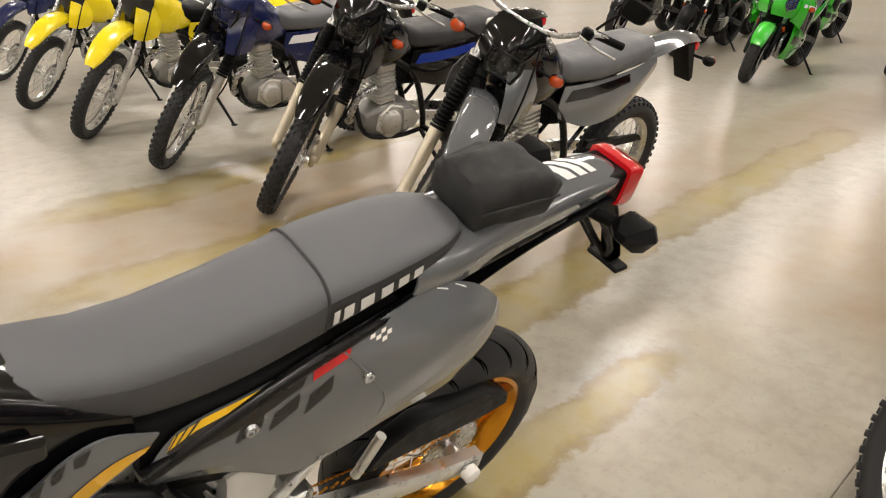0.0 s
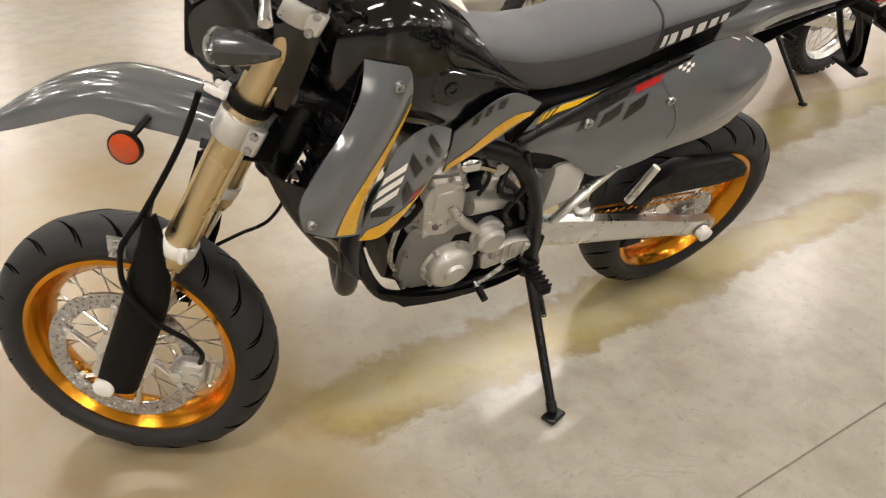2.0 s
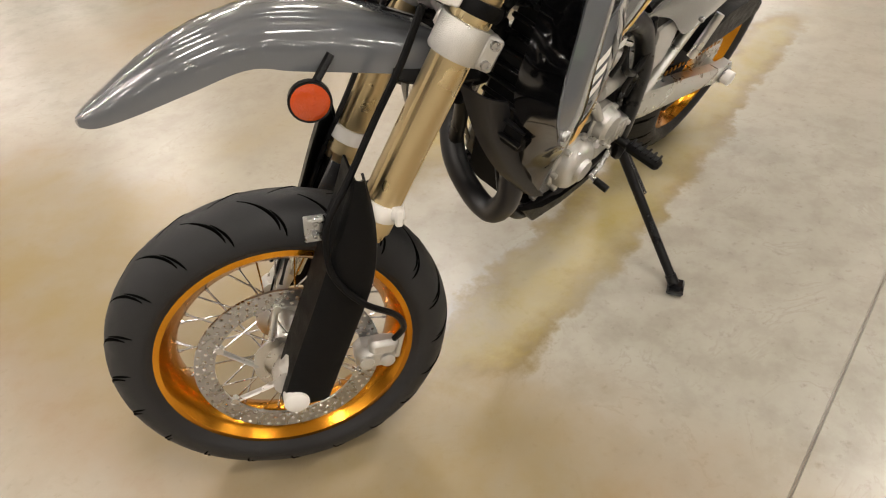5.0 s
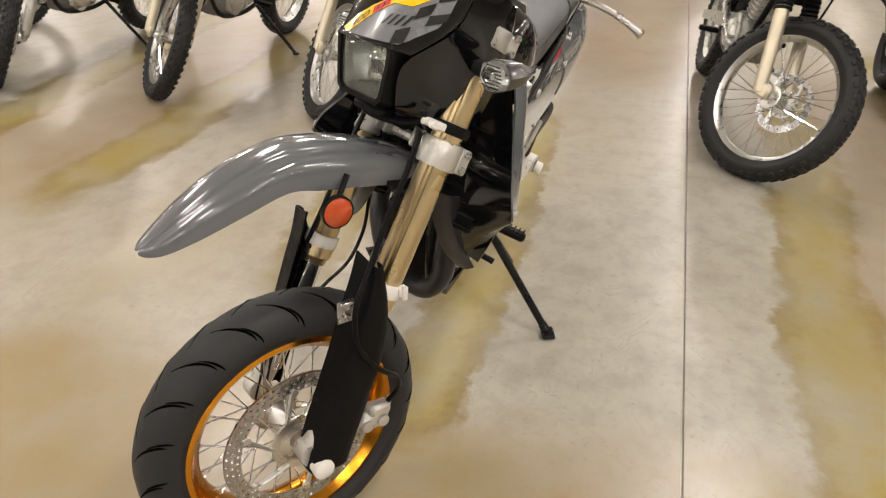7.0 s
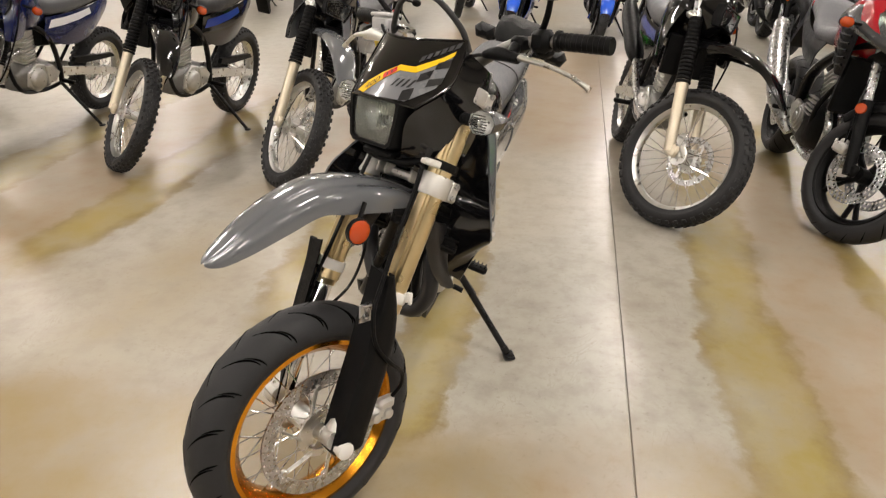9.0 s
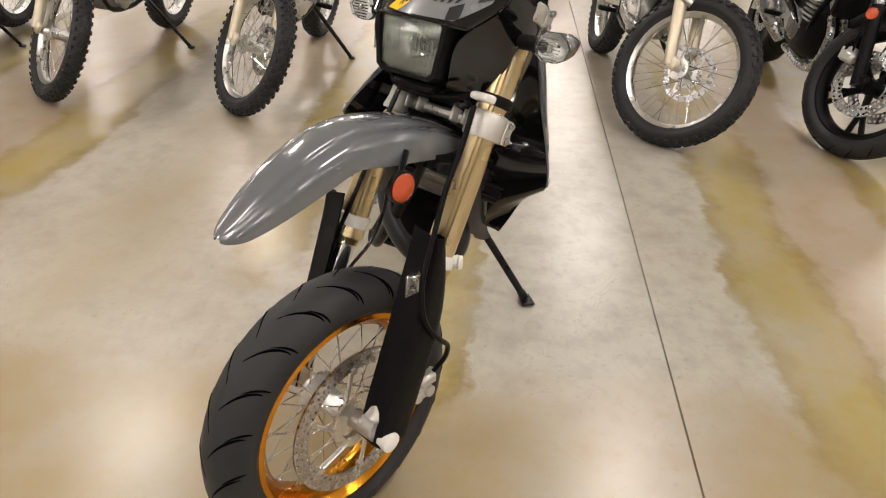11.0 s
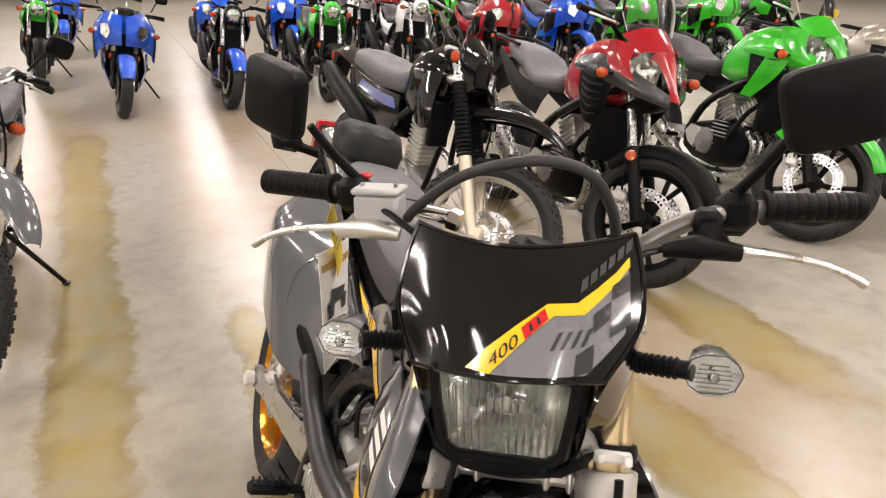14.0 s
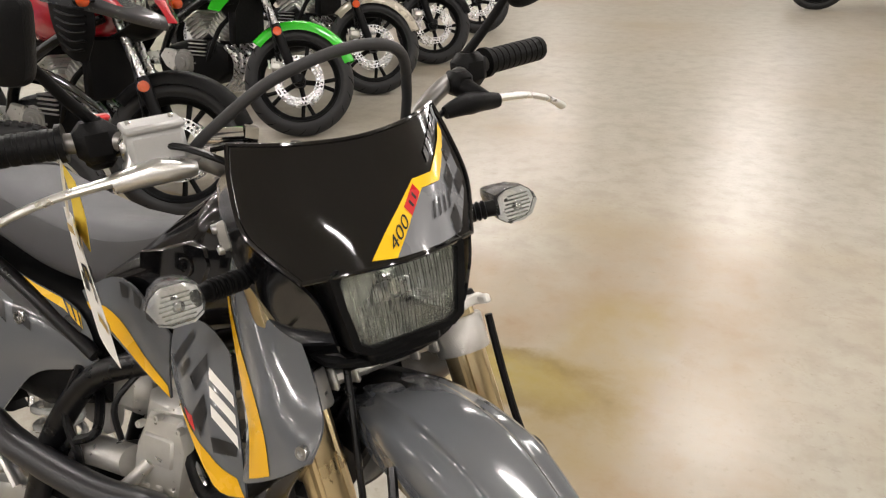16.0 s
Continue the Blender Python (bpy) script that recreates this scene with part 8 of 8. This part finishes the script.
        scr = Surf([[(nx - 0.08, -0.13, top - 0.06), (nx - 0.04, 0, top - 0.05), (nx - 0.08, 0.13, top - 0.06)], [(nx - 0.17, -0.16, top + 0.1), (nx - 0.12, 0, top + 0.12), (nx - 0.17, 0.16, top + 0.1)], [(nx - 0.26, -0.1, top + (0.26 if adv else 0.16)), (nx - 0.22, 0, top + (0.29 if adv else 0.18)), (nx - 0.26, 0.1, top + (0.26 if adv else 0.16))]])
        sc = P("windscreen", Geo().shell(scr, 12, 12, 0.003), CLEARL, "clear curved windscreen", smooth=60)
        sc.visible_shadow = False
        P("dash", Geo().box((nx - 0.22, 0, top - 0.02), (0.08, 0.18, 0.07), 0.02), BLACKM)
    else:
        hx = fx(0.95) + 0.1
        lp = P("headlight", Geo().ball((hx, 0, 0.95), (0.09, 0.1, 0.11), 18), main, "painted headlight pod", smooth=60)
        part("reflector_bowl", Geo().ball((hx + 0.03, 0, 0.945), (0.072, 0.082, 0.085), 16), REFLECTOR, lp)
        gl = part("lens", Geo().ball((hx + 0.036, 0, 0.945), (0.074, 0.08, 0.086), 16), CLEARL, lp)
        gl.visible_shadow = False
        P("dash", Geo().box((hx - 0.08, 0, 1.06), (0.06, 0.13, 0.05), 0.02), BLACKM)
        for s in (1, -1):
            signal(e, (hx - 0.06, s * 0.2, 0.93), s, AMBERL)
            sh = Surf([[(1.16, s * 0.14, 0.93), (1.0, s * 0.19, 0.95), (0.86, s * 0.17, 0.9)], [(1.2, s * 0.18, 0.8), (1.02, s * 0.215, 0.8), (0.88, s * 0.18, 0.78)], [(1.15, s * 0.16, 0.66), (1.04, s * 0.18, 0.66), (0.94, s * 0.17, 0.7)]], (0, s, 0))
            P("tank_shroud", Geo().shell(sh, 12, 10, 0.005), main, smooth=50)
        belly = Surf([[(1.08, -0.13, 0.36), (1.1, 0, 0.32), (1.08, 0.13, 0.36)], [(0.85, -0.16, 0.24), (0.86, 0, 0.19), (0.85, 0.16, 0.24)], [(0.6, -0.14, 0.25), (0.6, 0, 0.21), (0.6, 0.14, 0.25)]])
        P("belly_pan", Geo().shell(belly, 10, 10, 0.005), second)
    # bars
    bz = 1.13 if adv else (1.04 if style == "naked" else 0.99)
    bx = fx(1.02) - 0.06
    P("handlebar", Geo().tube([(bx - 0.12, -0.38, bz), (bx - 0.05, -0.25, bz + 0.01), (bx, -0.1, bz - 0.05), (bx, 0.1, bz - 0.05), (bx - 0.05, 0.25, bz + 0.01), (bx - 0.12, 0.38, bz)], 0.012, 10, 5), BLACKM, xf=S)
    for s in (1, -1):
        P("grip", Geo().tube([(bx - 0.075, s * 0.28, bz + 0.006), (bx - 0.125, s * 0.4, bz)], 0.0175, 12, 1), BLACKM, xf=S)
        P("lever", Geo().tube([(bx, s * 0.21, bz), (bx - 0.01, s * 0.3, bz - 0.01), (bx - 0.06, s * 0.4, bz - 0.02)], 0.006, 8, 4), BLACKM if s > 0 else ALU, xf=S)
        P("switch_box", Geo().box((bx - 0.05, s * 0.23, bz), (0.05, 0.05, 0.045), 0.01), BLACKM, xf=S)
        mirror(e, (bx + 0.02, s * 0.34, bz + 0.19), s, S)
    if tag:
        P("sales_tag", Geo().box((0, 0, 0), (0.003, 0.1, 0.17), 0.001, Matrix.Translation((bx + 0.1, 0.1, bz + 0.02)) @ Matrix.Rotation(0.3, 4, "Y")), YPAPER, "yellow paper tag")
    inv_m = e.matrix_basis.inverted()
    top_p = Vector((0.55, 0.14, 0.34))
    foot = inv_m @ ((e.matrix_basis @ Vector((0.46, 0.36, 0))) * Vector((1, 1, 0)) + Vector((0, 0, 0.006)))
    P("side_stand", Geo().tube([top_p, top_p.lerp(foot, 0.97)], [0.014, 0.011], 8, 1).ball(foot + Vector((0, 0, 0.004)), (0.03, 0.022, 0.008), 10), FRAMEB)
    return e


# front row, each with its own slot along the line
trail_bike("small navy-blue dirt bike with black tyres", (0.02, -6.5), 7, 9, 45, PAINT_NAVY, PAINT_WHITE, PAINT_NAVY, BLACKM, CAST, False, False, 0.82)
trail_bike("small yellow dirt bike with yellow fenders", (-0.04, -5.25), 7, 9, 45, PAINT_YELLOW, BLACKG, PAINT_YELLOW, BLACKM, CAST, False, False, 0.86)
trail_bike("yellow dirt bike with yellow fenders and black seat", (-0.2, -4.2), 8, 9, 46, PAINT_YELLOW, BLACKG, PAINT_YELLOW, BLACKM, CAST, False, False, 0.92)
trail_bike("dark blue trail bike with black fender and headlight", (-0.45, -3.3), 7, 10, 45, PAINT_NAVY, PAINT_NAVY, BLACKG, VINYL, CAST, True, True, 0.97, stripe=WHITED)
trail_bike("black and blue trail bike with tan fork legs", (-0.69, -2.29), 6, 10, 46, BLACKG, BLACKG, BLACKG, VINYL_DARK, FORKTAN, True, True, 1.0, stripe=PAINT_BLUE)
trail_bike("grey dual-sport bike with ribbed fork gaiters", (-0.77, -1.25), 5, 11, 44, GREY, BLACKG, GREY, VINYL, FORKTAN, True, True, 1.0, BLACKG)
trail_bike("black dual-sport bike with ribbed gaiters and spoked wheels", (-0.92, 0.84), 13, 10, 44, BLACKG, BLACKG, BLACKG, VINYL, FORKTAN, True, True, 1.02, BLACKG, stripe=PAINT_BLUE)
street_bike("red and grey adventure bike with clear windscreen", (-0.985, 1.69), 7, 10, 32, PAINT_RED, BLACKM, "adv", None, None, BLACKM, None, "street bikes", False, VINYL, SMOKE)
street_bike("lime green and black touring bike with green fender", (-1.28, 2.88), 8, 10, 32, PAINT_GREEN, BLACKM, "adv", PAINT_GREEN, STEEL, BLACKM, None, "street bikes", True)
street_bike("bronze-tan and black sport touring bike", (-1.42, 3.84), 8, 10, 30, PAINT_TAN, BLACKM, "adv", PAINT_TAN, FORKGOLD, BLACKM, None, "street bikes", True)
street_bike("white and black naked bike with gold fork", (-1.5, 4.79), 8, 10, 30, PAINT_TAN, BLACKM, "naked", BLACKM, FORKGOLD, BLACKM, None)
street_bike("black naked bike at the end of the row", (-1.74, 6.02), 8, 10, 30, BLACKG, BLACKM, "naked", BLACKM, STEEL, BLACKM, None)
# rear row
street_bike("lime green sport bike with black belly", (-6.3, -3.1), 12, 9, 10, PAINT_GREEN, BLACKG, "sport", PAINT_GREEN, STEEL, BLACKM, None, "rear row")
street_bike("bright blue sport bike with white stripes", (-6.05, -1.25), 6, 9, 8, PAINT_SPORT, BLACKM, "sport", PAINT_SPORT, FORKGOLD, BLACKM, None, "rear row")
street_bike("black and blue naked bike", (-6.2, -0.2), 6, 9, 8, BLACKG, PAINT_SPORT, "naked", PAINT_SPORT, STEEL, BLACKM, None, "rear row")
street_bike("black and green naked bike", (-6.3, 0.85), 6, 9, 8, PAINT_GREEN, BLACKM, "naked", BLACKM, STEEL, BLACKM, None, "rear row")
street_bike("silver and black naked bike", (-6.5, 1.9), 6, 9, 8, PAINT_WHITE, BLACKM, "naked", BLACKM, STEEL, BLACKM, None, "rear row")
street_bike("red sport bike with black belly", (-6.6, 2.95), 6, 9, 8, PAINT_RED, BLACKG, "sport", PAINT_RED, STEEL, BLACKM, None, "rear row", True)
street_bike("blue and black sport bike", (-6.8, 4.0), 6, 9, 8, PAINT_SPORT, BLACKM, "sport", PAINT_SPORT, STEEL, BLACKM, None, "rear row", True)
street_bike("lime green sport bike in the rear row", (-6.9, 5.05), 6, 9, 8, PAINT_GREEN, BLACKM, "sport", PAINT_GREEN, STEEL, BLACKM, None, "rear row")
street_bike("black naked bike far down the hall", (-8.2, -2.5), 10, 9, 8, PAINT_GREEN, BLACKM, "naked", BLACKM, STEEL, BLACKM, None, "far bikes")
street_bike("blue sport bike far down the hall", (-11.4, -2.85), 8, 9, 8, PAINT_SPORT, BLACKM, "sport", PAINT_SPORT, STEEL, BLACKM, None, "far bikes")

street_bike("black naked bike parked beside the green sport bike", (-6.96, -4.5), 12, 9, 10, BLACKG, BLACKM, "naked", BLACKM, STEEL, BLACKM, None, "far bikes")
street_bike("black and grey sport bike", (-8.25, -5.05), 10, 9, 8, BLACKG, SMOKE, "sport", BLACKG, STEEL, BLACKM, None, "far bikes")
street_bike("black sport bike with grey belly", (-7.4, -5.9), 10, 9, 8, BLACKG, SMOKE, "sport", BLACKG, STEEL, BLACKM, None, "far bikes")

# far rows, copied from the machines above
ROW = [ob for ob in bpy.data.objects if ob.type == "EMPTY" and ob.name.startswith("street_motorcycle")][5:13]
for k, (x, y, turn) in enumerate(((-8.9, 0.6, 8), (-9.1, 1.7, 8), (-9.2, 2.9, 6), (-9.3, 4.0, 6), (-9.4, 5.1, 8), (-7.0, 6.2, 6), (-7.1, 7.3, 6), (-9.5, 6.3, 8), (-9.0, -0.4, 8), (-10.6, -5.4, 8), (-9.2, -4.3, 8), (-12.0, 1.2, 6), (-12.2, 2.6, 6), (-12.3, 4.2, 6))):
    copy_thing(ROW[(k * 3 + 1) % len(ROW)], stand_at((x, y), turn, 9, 1.46))
copy_thing(ROW[2], stand_at((0.95, 8.62), 188, 9, 1.46))
